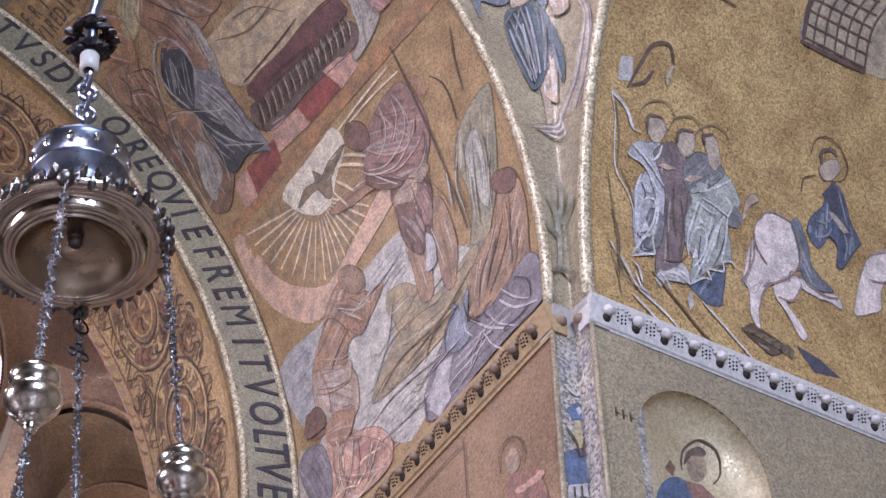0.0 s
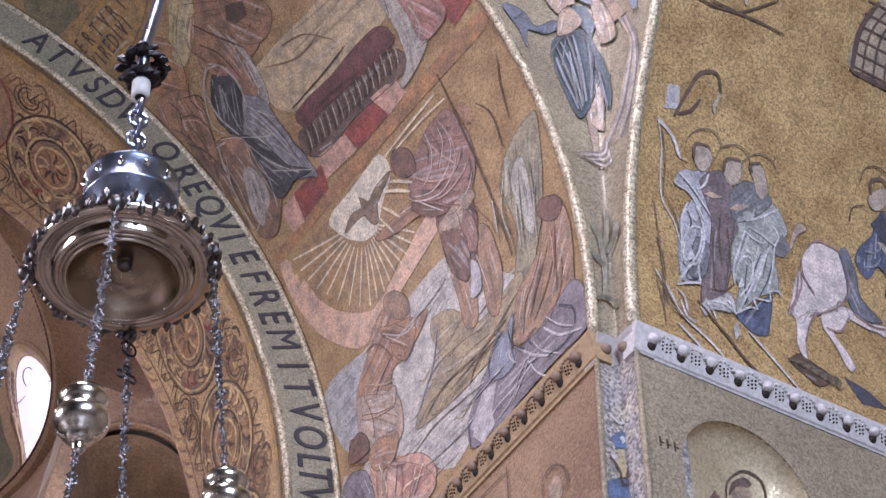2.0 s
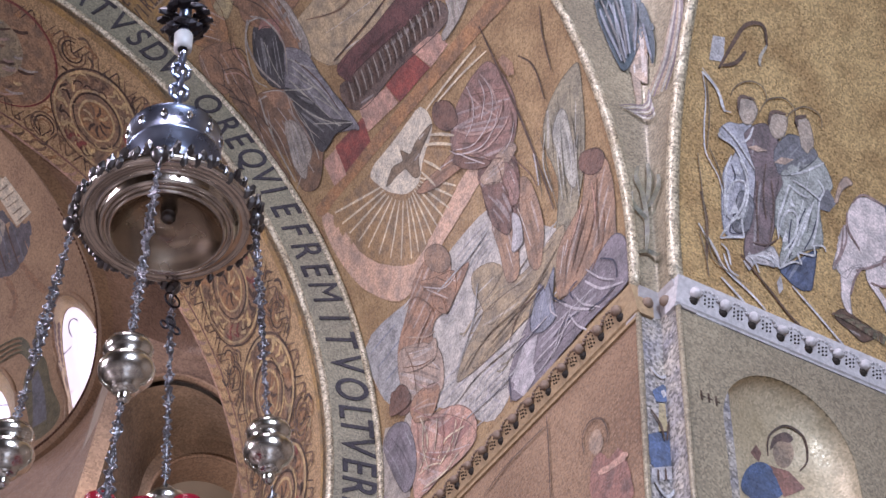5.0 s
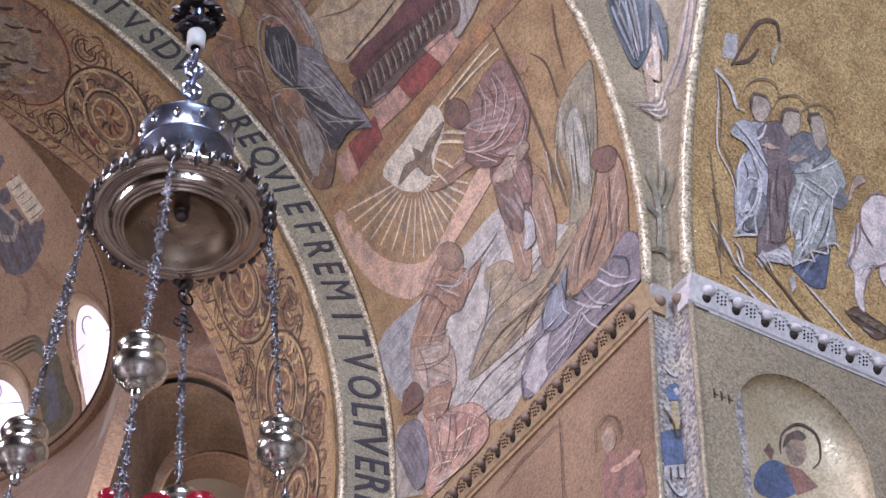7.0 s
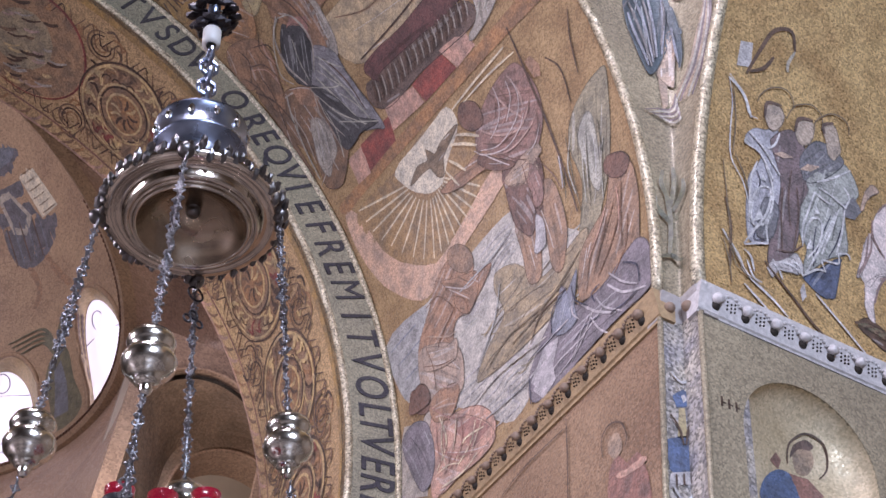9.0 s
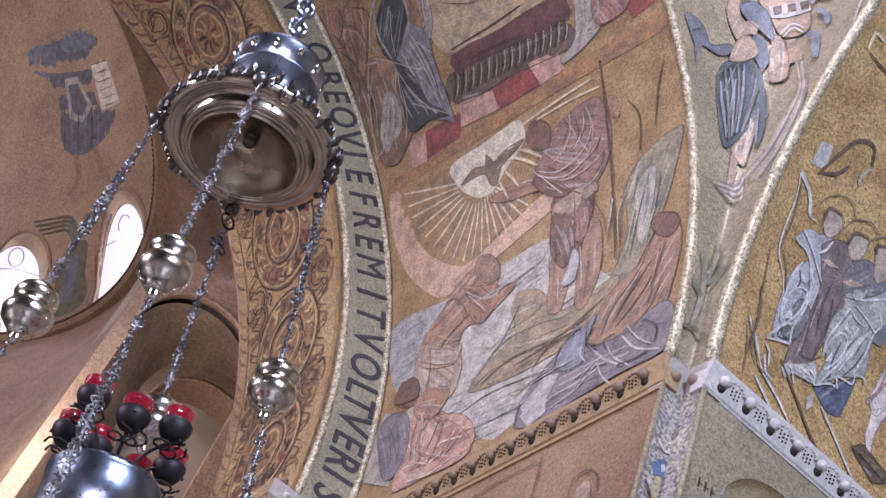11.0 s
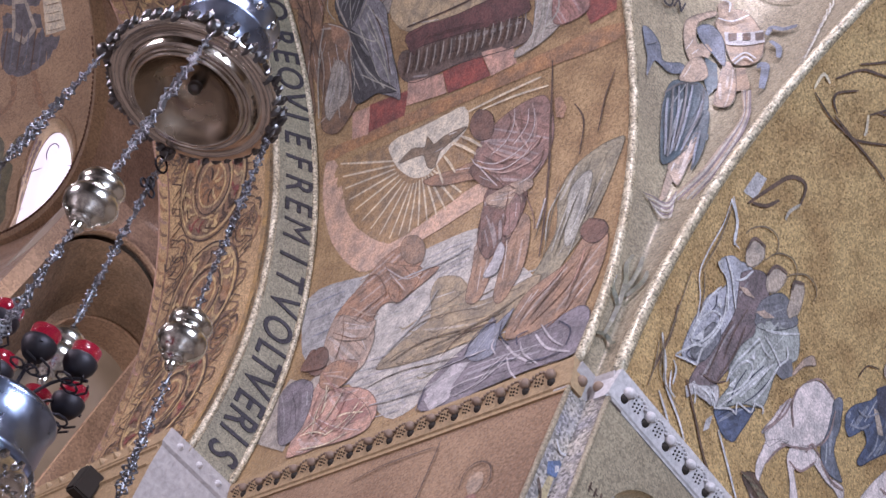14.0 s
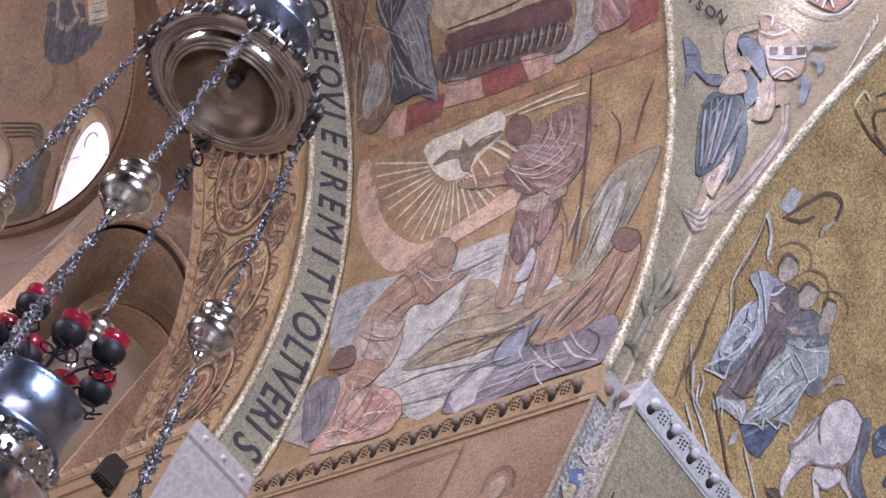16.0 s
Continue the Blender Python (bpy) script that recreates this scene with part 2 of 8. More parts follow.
vault_east = structure(part("vault_east", grid(lambda u, v: on_left(NL + u * (XD + 0.02 - NL), v * 20.4), 12, 64), M_OCHRE, None, smooth=True), "barrel vault covered in ochre gold mosaic", "vault")
solid(vault_east, 0.5)
vault_south = structure(part("vault_south", grid(lambda u, v: on_right(NR + u * 5.2, v * 22.9), 12, 64, True), M_GOLD, None, smooth=True), "barrel vault covered in glinting gold mosaic", "vault")
solid(vault_south, 0.5)
pendentive = structure(part("pendentive", grid(lambda u, v: on_pendentive(u, Z0 + v * 6.2), 24, 60, True), M_GOLD_GREY, None, smooth=True), "curved triangular gold mosaic between two arches", "pendentive")
solid(pendentive, 0.4)
rim_left = [on_left(NL, v * 0.17) + Vector((0, -0.02, 0)) for v in range(60)]
rim_right = [on_right(NR, v * 0.17) + Vector((0.02, 0, 0)) for v in range(60)]
structure(part("arch_rim_east", tube(rim_left, 0.045, 10), M_RIM, None, smooth=True), "rounded arch edge of bright gold tesserae", "arch rim")
structure(part("arch_rim_south", tube(rim_right, 0.055, 10), M_RIM, None, smooth=True), "rounded arch edge of bright gold tesserae", "arch rim")

# the pier below: north face, notched corner, west face with its niche
structure(part("pier_wall_north", box((NL, -0.5, 0), (XD + 0.4, -0.03, Z0 - 0.26)), M_BROWN, None), "pier face of brown gold mosaic", "wall")
structure(part("pier_corner_east", box((NL - 0.003, -0.6, 0), (NL + 0.4, -0.034, Z0 - 0.2)), M_CORNER, None), "recessed pier corner of grey gold mosaic", "wall")
structure(part("pier_corner_south", box((0.03, -0.6, 0), (NL - 0.003, -NR, Z0 - 0.2)), M_CORNER, None), "recessed pier corner of grey gold mosaic", "wall")
for p in ((NL, -0.035), (0.03, -NR - 0.005)):
    structure(part("pier_edge", tube([(p[0], p[1], z) for z in (0, 3, 6, Z0 - 0.24)], 0.022, 8), M_GOLD_GREY, None, smooth=True), "rounded pier edge of gold tesserae", "wall")
NY, NZ, NW, ND = -1.10, 7.27, 0.57, 0.45


def niche_wall():
    bm = bmesh.new()
    n = 24
    arc = [(NY + NW * math.cos(k * math.pi / n), NZ + NW * math.sin(k * math.pi / n)) for k in range(n + 1)]
    inner = [(NY + NW, 5.2)] + arc + [(NY - NW, 5.2)]
    y0, y1, zt = -NR, -5.4, Z0 - 0.26
    outer = [(y0, 5.2)]
    for y, z in arc:
        a = math.atan2(z - NZ, y - NY)
        if math.cos(a) * 9 > math.sin(a) * 9 and math.cos(a) > 0.35:
            outer.append((y0, NZ + (y0 - NY) * math.tan(a) if NZ + (y0 - NY) * math.tan(a) < zt else zt))
        else:
            yy = NY + (zt - NZ) / max(0.05, math.sin(a)) * math.cos(a)
            outer.append((max(y1, min(y0, yy)), zt))
    outer.append((y1, 5.2))
    a = [bm.verts.new((0.025, y, z)) for y, z in inner]
    b = [bm.verts.new((0.025, y, z)) for y, z in outer]
    for i in range(len(a) - 1):
        bm.faces.new((a[i], a[i + 1], b[i + 1], b[i]))
    lo = [bm.verts.new(p) for p in ((0.025, y0, 0), (0.025, y0, 5.2), (0.025, y1, 5.2), (0.025, y1, 0))]
    bm.faces.new(lo)
    return bm


structure(solid(part("pier_wall_west", niche_wall(), M_GOLD_GREY, None), 0.02), "pier face of grey gold mosaic with an arched niche", "wall")
structure(part("niche_back", grid(lambda u, v: Vector((0.03 + 0.5 * NW * math.sin(u * math.pi) * math.cos(max(0.0, v * 1.9 - 0.9) * math.pi / 2), NY - NW * math.cos(u * math.pi) * math.cos(max(0.0, v * 1.9 - 0.9) * math.pi / 2), (NZ + NW * math.sin((v * 1.9 - 0.9) * math.pi / 2)) if v * 1.9 > 0.9 else 5.2 + (NZ - 5.2) * v * 1.9 / 0.9)), 28, 28), M_NICHE, None, smooth=True), "hollow gold mosaic niche with a half dome", "niche")

# cornices
CORNICE = [(-0.12, -0.25), (0.0, -0.25), (0.005, -0.235), (0.02, -0.225), (0.025, -0.2), (0.04, -0.12), (0.07, -0.03), (0.075, 0.0), (-0.12, 0.0)]
cl = structure(part("cornice_east", sweep(CORNICE, [((NL - 0.03, -0.03, Z0), (0, 1, 0)), ((XD - 0.04, -0.03, Z0), (0, 1, 0))]), M_MARBLE_WARM_LIT, None), "carved marble cornice with round bosses, warm light in its colour", "cornice")
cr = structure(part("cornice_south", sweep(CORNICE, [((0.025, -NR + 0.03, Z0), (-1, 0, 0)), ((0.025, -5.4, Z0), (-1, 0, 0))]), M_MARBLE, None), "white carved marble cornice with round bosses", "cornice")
structure(part("cornice_corner", sweep(CORNICE, [((NL + 0.02, -0.02, Z0 - 0.004), (-1, 0, 0)), ((NL + 0.02, -NR - 0.02, Z0 - 0.004), (-1, 0, 0))]), M_MARBLE_SHADED, None), "marble cornice return in the pier corner, shade in its colour", "cornice")
structure(part("cornice_corner", sweep(CORNICE, [((NL - 0.02, -NR - 0.03, Z0 - 0.006), (0, 1, 0)), ((0.01, -NR - 0.03, Z0 - 0.006), (0, 1, 0))]), M_MARBLE_SHADED, None), "marble cornice return in the pier corner, shade in its colour", "cornice")

# the inner arch with the inscription
def arch_face():
    bm = grid(lambda u, v: Vector((XD - 0.01, RD - (RI + u * (RD + 0.05 - RI)) * math.cos(v * math.pi), ZD + (RI + u * (RD + 0.05 - RI)) * math.sin(v * math.pi))), 2, 96, True)
    return bm


structure(solid(part("arch_face", arch_face(), M_BAND, None, smooth=True), 0.1), "grey arch face carrying a dark inscription", "arch")
structure(solid(part("arch_intrados", grid(lambda u, v: on_intrados(XD + u * (XE - XD), v * math.pi * RI), 6, 96), M_INTRADOS, None, smooth=True), 0.3), "arch underside of rosy gold mosaic with scrolls", "arch")
for r, w in ((RI + 0.035, 0.04), (RD - 0.04, 0.036)):
    structure(part("arch_border", tube([(XD - 0.012, RD - r * math.cos(k * math.pi / 110), ZD + r * math.sin(k * math.pi / 110)) for k in range(111)], w, 8), M_RIM, None, smooth=True), "thin border of bright gold tesserae", "arch border")
structure(part("inner_pier_wall", box((XD + 0.25, -0.4, 0), (XE, 0.60, Z0 - 0.05)), M_BROWN, None), "pier face under the inner arch", "wall")

# bosses, carved leaves and black balls for the shade of drilled holes along a cornice
def bosses(owner, start, step, count, along, out, mat, dark):
    ball = bpy.data.meshes.new("boss")
    bm = bmesh.new()
    bmesh.ops.create_uvsphere(bm, u_segments=12, v_segments=8, radius=0.044)
    bm.to_mesh(ball)
    bm.free()
    ball.polygons.foreach_set("use_smooth", [True] * len(ball.polygons))
    ball.materials.append(mat)
    shade_balls = bmesh.new()
    leaf = bmesh.new()
    rnd = random.Random(5)
    along, out = Vector(along), Vector(out)
    for i in range(count):
        p = Vector(start) + along * step * i
        ob = new("boss", ball)
        ob.parent = owner
        ob.matrix_basis = Matrix.Translation(p + out * 0.068 + Vector((0, 0, -0.115))) @ pose(0, 0, 0, rnd.uniform(0, 90), 0, rnd.uniform(0, 90)) @ Matrix.Diagonal((1, rnd.uniform(0.88, 1.1), 1, 1))
        # near-black ball for the shade in the hollow behind the boss
        bmesh.ops.create_uvsphere(shade_balls, u_segments=10, v_segments=6, radius=0.040, matrix=Matrix.Translation(p + out * 0.022 + Vector((0, 0, -0.158))))
        q = p + along * step * 0.5
        for k in range(7):
            a = k * 0.5 - 1.5
            bmesh.ops.create_uvsphere(leaf, u_segments=6, v_segments=4, radius=0.013, matrix=Matrix.Translation(q + along * 0.075 * math.sin(a) + out * 0.062 + Vector((0, 0, -0.10 + 0.055 * math.cos(a)))) @ Matrix.Diagonal((1.4, 1.4, 1, 1)))
        # shade inside the drill holes, set on as small black balls
        for r in range(3):
            for k in range(3):
                bmesh.ops.create_uvsphere(shade_balls, u_segments=5, v_segments=4, radius=0.0085, matrix=Matrix.Translation(q + along * (k - 1) * 0.034 + out * (0.040 + 0.006 * (2 - r)) + Vector((0, 0, -0.10 - 0.032 * r + 0.012 * abs(k - 1)))))
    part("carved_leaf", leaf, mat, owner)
    part("hollow_shade", shade_balls, dark, owner, "near-black balls for the shade in drilled hollows")


M_BOSS = plain("brown_stone_boss", (0.20, 0.135, 0.095), 0.55, vary=0.4, scale=30, bump=0.3)
bosses(cl, (0.42, -0.03, Z0), 0.258, 16, (1, 0, 0), (0, 1, 0), M_BOSS, M_DARK)
bosses(cr, (0.025, -0.345, Z0), 0.258, 19, (0, -1, 0), (-1, 0, 0), M_MARBLE, M_DARK)
for p in ((NL - 0.03, -0.10, Z0 - 0.13), (0.13, -NR + 0.03, Z0 - 0.13)):
    bm = bmesh.new()
    bmesh.ops.create_uvsphere(bm, u_segments=12, v_segments=8, radius=0.045, matrix=Matrix.Translation(p))
    part("boss", bm, M_BOSS, cl, smooth=True)
structure(part("cornice_fillet", sweep([(0, -0.012), (0.02, -0.012), (0.02, 0.012), (0, 0.012)], [((NL, -0.03, Z0 - 0.285), (0, 1, 0)), ((XD, -0.03, Z0 - 0.285), (0, 1, 0))]), M_MARBLE_WARM_LIT, None), "thin pale fillet under the cornice", "trim")

# the stepped cornice block under the inner arch
def block():
    bm = bmesh.new()
    rows = ((0.0, 0.0), (0.0, -0.17), (-0.03, -0.20), (-0.05, -0.40), (-0.16, -0.95))
    x0, y1 = XD - 0.05, 0.86
    rings = []
    for inset, z in rows:
        rings.append([bm.verts.new(p) for p in ((x0 - inset * 0.9, -0.03, Z0 + z), (x0 - inset * 0.9, y1 + inset, Z0 + z), (XE + 0.7, y1 + inset, Z0 + z), (XE + 0.7, -0.03, Z0 + z))])
    for a, b in zip(rings, rings[1:]):
        for k in range(4):
            bm.faces.new((a[k], a[(k + 1) % 4], b[(k + 1) % 4], b[k]))
    bm.faces.new(rings[0][::-1])
    bm.faces.new(rings[-1])
    bmesh.ops.recalc_face_normals(bm, faces=bm.faces[:])
    return bm


blk = structure(part("cornice_block", block(), M_MARBLE_SHADED, None), "projecting marble impost block with small bosses", "cornice")
def studs(points, out, mat):
    for p in points:
        bm = bmesh.new()
        bmesh.ops.create_cone(bm, cap_ends=True, segments=8, radius1=0.045, radius2=0.012, depth=0.05, matrix=Matrix.Translation(p) @ Vector(out).to_track_quat("Z", "Y").to_matrix().to_4x4())
        part("boss", bm, mat, blk)


# north faces of the block get the marble with warm light painted in
blk.data.materials.append(M_MARBLE_WARM_LIT)
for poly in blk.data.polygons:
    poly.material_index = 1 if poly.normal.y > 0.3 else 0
part("moulding", sweep([(0, -0.03), (0.02, -0.02), (0.02, 0.0), (0, 0.01)], [((XD + 0.02, 0.83, Z0 - 0.19), (0, 1, 0)), ((XE + 0.6, 0.83, Z0 - 0.19), (0, 1, 0))]), M_MARBLE_WARM_LIT, blk)
part("moulding", sweep([(0, -0.03), (0.02, -0.02), (0.02, 0.0), (0, 0.01)], [((XD + 0.04, 0.81, Z0 - 0.39), (0, 1, 0)), ((XE + 0.6, 0.81, Z0 - 0.39), (0, 1, 0))]), M_MARBLE_WARM_LIT, blk)
studs([(XD + 0.28 + 0.27 * k, 0.885, Z0 - 0.095) for k in range(9)], (0, 1, 0), M_MARBLE_WARM_LIT)
studs([(XD - 0.065, 0.16 + 0.26 * k, Z0 - 0.09) for k in range(3)], (-1, 0, 0), M_MARBLE)

# floodlight standing on the ledge
flood = new("floodlight")
tagged(flood, "small dark floodlight on the marble cornice", "floodlight")
part("housing", box((5.50, 0.80, Z0 - 0.62), (5.68, 1.02, Z0 - 0.32), 0.02), M_DARK, flood)
part("bracket", box((5.55, 0.66, Z0 - 0.66), (5.63, 0.84, Z0 - 0.60)), M_DARK, flood)

# ---- inscription ----
def letter(ch, height, mat, parent, matrix, name="letter", squeeze=0.8):
    cu = bpy.data.curves.new("glyph", "FONT")
    cu.body, cu.size, cu.align_x, cu.align_y, cu.extrude, cu.offset = ch, height * 1.42, "CENTER", "CENTER", 0.003, 0.0 if ch == "M" else height * 0.012
    tmp = bpy.data.objects.new("glyph", cu)
    scene.collection.objects.link(tmp)
    me = bpy.data.meshes.new_from_object(tmp.evaluated_get(bpy.context.evaluated_depsgraph_get()))
    bpy.data.objects.remove(tmp)
    bpy.data.curves.remove(cu)
    me.transform(matrix @ Matrix.Diagonal((squeeze, 1, 1, 1)))
    me.materials.clear()
    me.materials.append(mat)
    me.name = name
    ob = new(name, me)
    ob.parent = parent
    return ob


inscription = tagged(new("inscription"), "dark mosaic Latin capitals running round the arch", "inscription")
WORDS = "ATVSDVOREQVIEFREMITVOLTVERIS"
ANGLES = [71.2, 68.7, 66.1, 63.6, 61.2, 58.9, 53.0, 49.8, 47.6, 45.1, 42.6, 40.7, 38.1, 35.5, 32.9, 30.4, 27.7, 24.6, 22.1, 19.4, 16.5, 14.0, 12.4, 10.4, 8.2, 6.2, 4.6, 2.4]
for ch, a in zip(WORDS, ANGLES):
    a = radians(a)
    up = Vector((0, -math.cos(a), math.sin(a)))
    right = Vector((0, -math.sin(a), -math.cos(a)))
    m = Matrix((right, up, Vector((-1, 0, 0)))).transposed().to_4x4()
    r = (RI + RD) / 2 + 0.02
    m.translation = Vector((XD - 0.018, RD, ZD)) + up * r
    letter(ch, 0.375, M_LETTER, inscription, m, squeeze=0.7 if ch == "M" else 0.68)

# ---- the far dome with its windows ----
DC, DR, DZ = (15.34, 9.5), 7.55, 16.5


def on_drum(deg, z, h=0.0):
    a = radians(deg)
    lean = DR - math.sqrt(max(0.04, DR * DR - (z - DZ) ** 2))
    r = DR - h - lean
    return Vector((DC[0] + r * math.cos(a), DC[1] + r * math.sin(a), z))


M_DRUM = mosaic("dusky_gold_mosaic", (0.36, 0.245, 0.16), 0.1, 0.25, size=0.03, rough=0.5, second=(0.28, 0.185, 0.125))
M_DAY = bpy.data.materials.new("daylight_behind_glass")
M_DAY.use_nodes = True
bs = M_DAY.node_tree.nodes["Principled BSDF"]
bs.inputs["Base Color"].default_value = (0.8, 0.76, 0.86, 1)
bs.inputs["Emission Color"].default_value = (0.86, 0.79, 1.0, 1)
bs.inputs["Emission Strength"].default_value = 1.0
M_LEAD = plain("grey_lead", (0.30, 0.27, 0.40), 0.6)
M_REVEAL = mosaic("reveal_mosaic", (0.60, 0.45, 0.26), 0.1, 0.3, rough=0.5)
M_LOZENGE = mosaic("dark_red_mosaic", (0.14, 0.07, 0.05), 0.0, 0.3, rough=0.5)

# each window: its opening in the dome and its smaller glass, set back; rows of centre, lean, half width, sill, springing, crown
WINDOWS = (
    ("window_1", (-79.0, 3.5, 7.2, 16.78, 18.6, 20.15), (-71.6, 2.0, 5.0, 16.9, 19.2, 20.45)),
    ("window_2", (-54.0, 2.0, 7.0, 16.78, 18.3, 19.5), (-48.2, 1.5, 5.8, 16.9, 18.6, 19.65)),
    ("window_3", (-28.0, 2.0, 7.0, 16.78, 18.3, 19.5), (-24.0, 1.5, 5.8, 16.9, 18.6, 19.65)),
)
SPLAY = 0.70


def window_outline(c, lean, hw, sill, spring, crown, n=18):
    def at(k, z):
        return (c + lean * (z - spring) + hw * k, z)
    side = [at(1, sill), at(1, (sill + spring) / 2)]
    arch = [at(math.cos(k * math.pi / n), spring + (crown - spring) * math.sin(k * math.pi / n)) for k in range(n + 1)]
    return side + arch + [at(-1, (sill + spring) / 2), at(-1, sill)]


def lay(bm, place, step_u, step_v):
    """Cut a flat shape finely and bend it onto a surface."""
    for axis, step in ((0, step_u), (1, step_v)):
        lo, hi = min(v.co[axis] for v in bm.verts), max(v.co[axis] for v in bm.verts)
        k = math.floor(lo / step) + 1
        while k * step < hi:
            co, no = Vector((0, 0, 0)), Vector((0, 0, 0))
            co[axis], no[axis] = k * step, 1
            bmesh.ops.bisect_plane(bm, geom=bm.verts[:] + bm.edges[:] + bm.faces[:], plane_co=co, plane_no=no)
            k += 1
    for v in bm.verts:
        v.co = place(v.co.x, v.co.y)
    bmesh.ops.recalc_face_normals(bm, faces=bm.faces[:])
    return bm


def drum():
    """The dome wall, open where the windows are."""
    bm = bmesh.new()
    loops = [[(-200, DZ), (40, DZ), (40, 23.95), (-200, 23.95)]] + [window_outline(*w[1]) for w in WINDOWS]
    edges = []
    for loop in loops:
        vs = [bm.verts.new((p[0], p[1], 0)) for p in loop]
        edges += [bm.edges.new((vs[i - 1], vs[i])) for i in range(len(vs))]
    bmesh.ops.triangle_fill(bm, use_beauty=True, use_dissolve=False, edges=edges)
    return lay(bm, on_drum, 3.0, 0.4)


structure(part("drum_wall", drum(), M_DRUM, None, smooth=True), "dusky gold mosaic dome beyond the arch", "dome")
for wname, opening, glass in WINDOWS:
    win = structure(new(wname), "round-headed window with pale leaded glass", "window")
    near = [on_drum(*q) for q in window_outline(*opening)]
    deep = [on_drum(*q, -SPLAY) for q in window_outline(*glass)]
    n = len(near)
    part("reveal", grid(lambda u, v: near[round(v * (n - 1))].lerp(deep[round(v * (n - 1))], u), 3, n - 1), M_REVEAL, win, "splayed gold jamb with dark red lozenges", smooth=True)
    part("window_frame", tube(near, 0.06, 8), M_DRUM, win, "rounded mosaic edge of the opening", smooth=True)
    bm = bmesh.new()
    bm.faces.new([bm.verts.new(on_drum(*q, -SPLAY - 0.02)) for q in window_outline(*glass)])
    part("pane", bm, M_DAY, win, "pale glass full of daylight")
    for i in range(9):
        for j in range(2):
            v = 0.6 + 0.75 * i + 0.37 * j
            u = 0.3 + 0.42 * j

            def on_jamb(uu, vv):
                k = max(0, min(n - 2, int(vv)))
                f = vv - k
                p = near[k].lerp(near[k + 1], f)
                return p.lerp(deep[k].lerp(deep[k + 1], f), uu) + Vector((-0.03, 0.0, -0.02))
            tall = 0.22 if v < 3 else 0.62
            bm = bmesh.new()
            bm.faces.new([bm.verts.new(on_jamb(u + du, v + dv)) for du, dv in ((0, tall), (0.17, 0), (0, -tall), (-0.17, 0))])
            part("lozenge", bm, M_LOZENGE, win)
    c, lean, hw, sill, spring, crown = glass

    def on_glass(x, z):
        return on_drum(c + lean * (z - spring) + x, z, -SPLAY + 0.03)
    for cz, r in ((spring - 0.1, 0.42), (spring - 0.1, 0.22), (spring + 0.75, 0.22), (spring - 1.1, 0.42), (spring - 1.1, 0.2), (spring - 2.0, 0.42)):
        part("lead_ring", tube([on_glass(math.degrees(r / 8.2) * math.cos(t * math.tau / 20), cz + r * math.sin(t * math.tau / 20)) for t in range(20)], 0.014, 6, True), M_LEAD, win)
    for cz in (spring + 0.35, spring - 0.6, spring - 1.55):
        part("glazing_bar", tube([on_glass(-hw, cz), on_glass(0, cz + 0.12), on_glass(hw, cz)], 0.012, 6), M_LEAD, win)

ring = [((DC[0] + DR * math.cos(radians(d)), DC[1] + DR * math.sin(radians(d)), DZ), (-math.cos(radians(d)), -math.sin(radians(d)), 0)) for d in range(-200, 41, 2)]
structure(part("ring_cornice", sweep([(-0.3, -0.05), (0.12, -0.05), (0.2, 0.02), (0.2, 0.1), (0.1, 0.16), (0.1, 0.24), (-0.3, 0.24)], ring), M_DRUM, None), "moulded ring cornice under the dome windows", "cornice")
dent = bmesh.new()
for d in np.arange(-130, -30, 0.9):
    a = radians(d)
    bmesh.ops.create_cube(dent, size=0.06, matrix=Matrix.Translation((DC[0] + (DR - 0.21) * math.cos(a), DC[1] + (DR - 0.21) * math.sin(a), DZ + 0.06)) @ pose(0, 0, 0, 0, 0, d))
structure(part("ring_dentils", dent, M_LOZENGE, None), "row of small dark dentils on the ring cornice", "trim")
M_PEND = mosaic("dusky_rose_mosaic", (0.38, 0.25, 0.18), 0.1, 0.25, size=0.03, rough=0.5, second=(0.28, 0.18, 0.13))


def far_pend(u, v):
    """From the dome's ring down to the edges of the far pier."""
    d = radians(-140 + 112 * u)
    top = Vector((DC[0] + DR * math.cos(d), DC[1] + DR * math.sin(d), DZ))
    bot = Vector((10.0, -2.0 + 8.6 * u, 14.15)) if u < 0.5 else Vector((10.0, 2.3, 14.15 - 12.0 * (u - 0.5)))
    p = top.lerp(bot, v)
    return p + Vector((0.25, -0.35, 0.25)) * math.sin(v * math.pi) * 0.8


structure(part("far_pendentive", grid(far_pend, 40, 14), M_PEND, None, smooth=True), "dusky rose mosaic curving up to the dome ring", "pendentive")


def arch_plate(x, cy, cz, r, y0, y1, z0, z1, n=24):
    """A west-facing wall with a round-headed opening, as one skin."""
    bm = bmesh.new()
    ins = [(cy + r, z0)] + [(cy + r * math.cos(k * math.pi / n), cz + r * math.sin(k * math.pi / n)) for k in range(n + 1)] + [(cy - r, z0)]
    out = []
    for y, z in ins:
        if z <= cz:
            out.append((y1 if y > cy else y0, z))
        else:
            dy, dz = y - cy, z - cz
            s = min((y1 - cy) / dy if dy > 1e-6 else 99, (y0 - cy) / dy if dy < -1e-6 else 99, (z1 - cz) / dz)
            out.append((cy + dy * s, cz + dz * s))
    va = [bm.verts.new((x, *q)) for q in ins]
    vb = [bm.verts.new((x, *q)) for q in out]
    for i in range(len(ins) - 1):
        bm.faces.new((va[i], va[i + 1], vb[i + 1], vb[i]))
    return bm


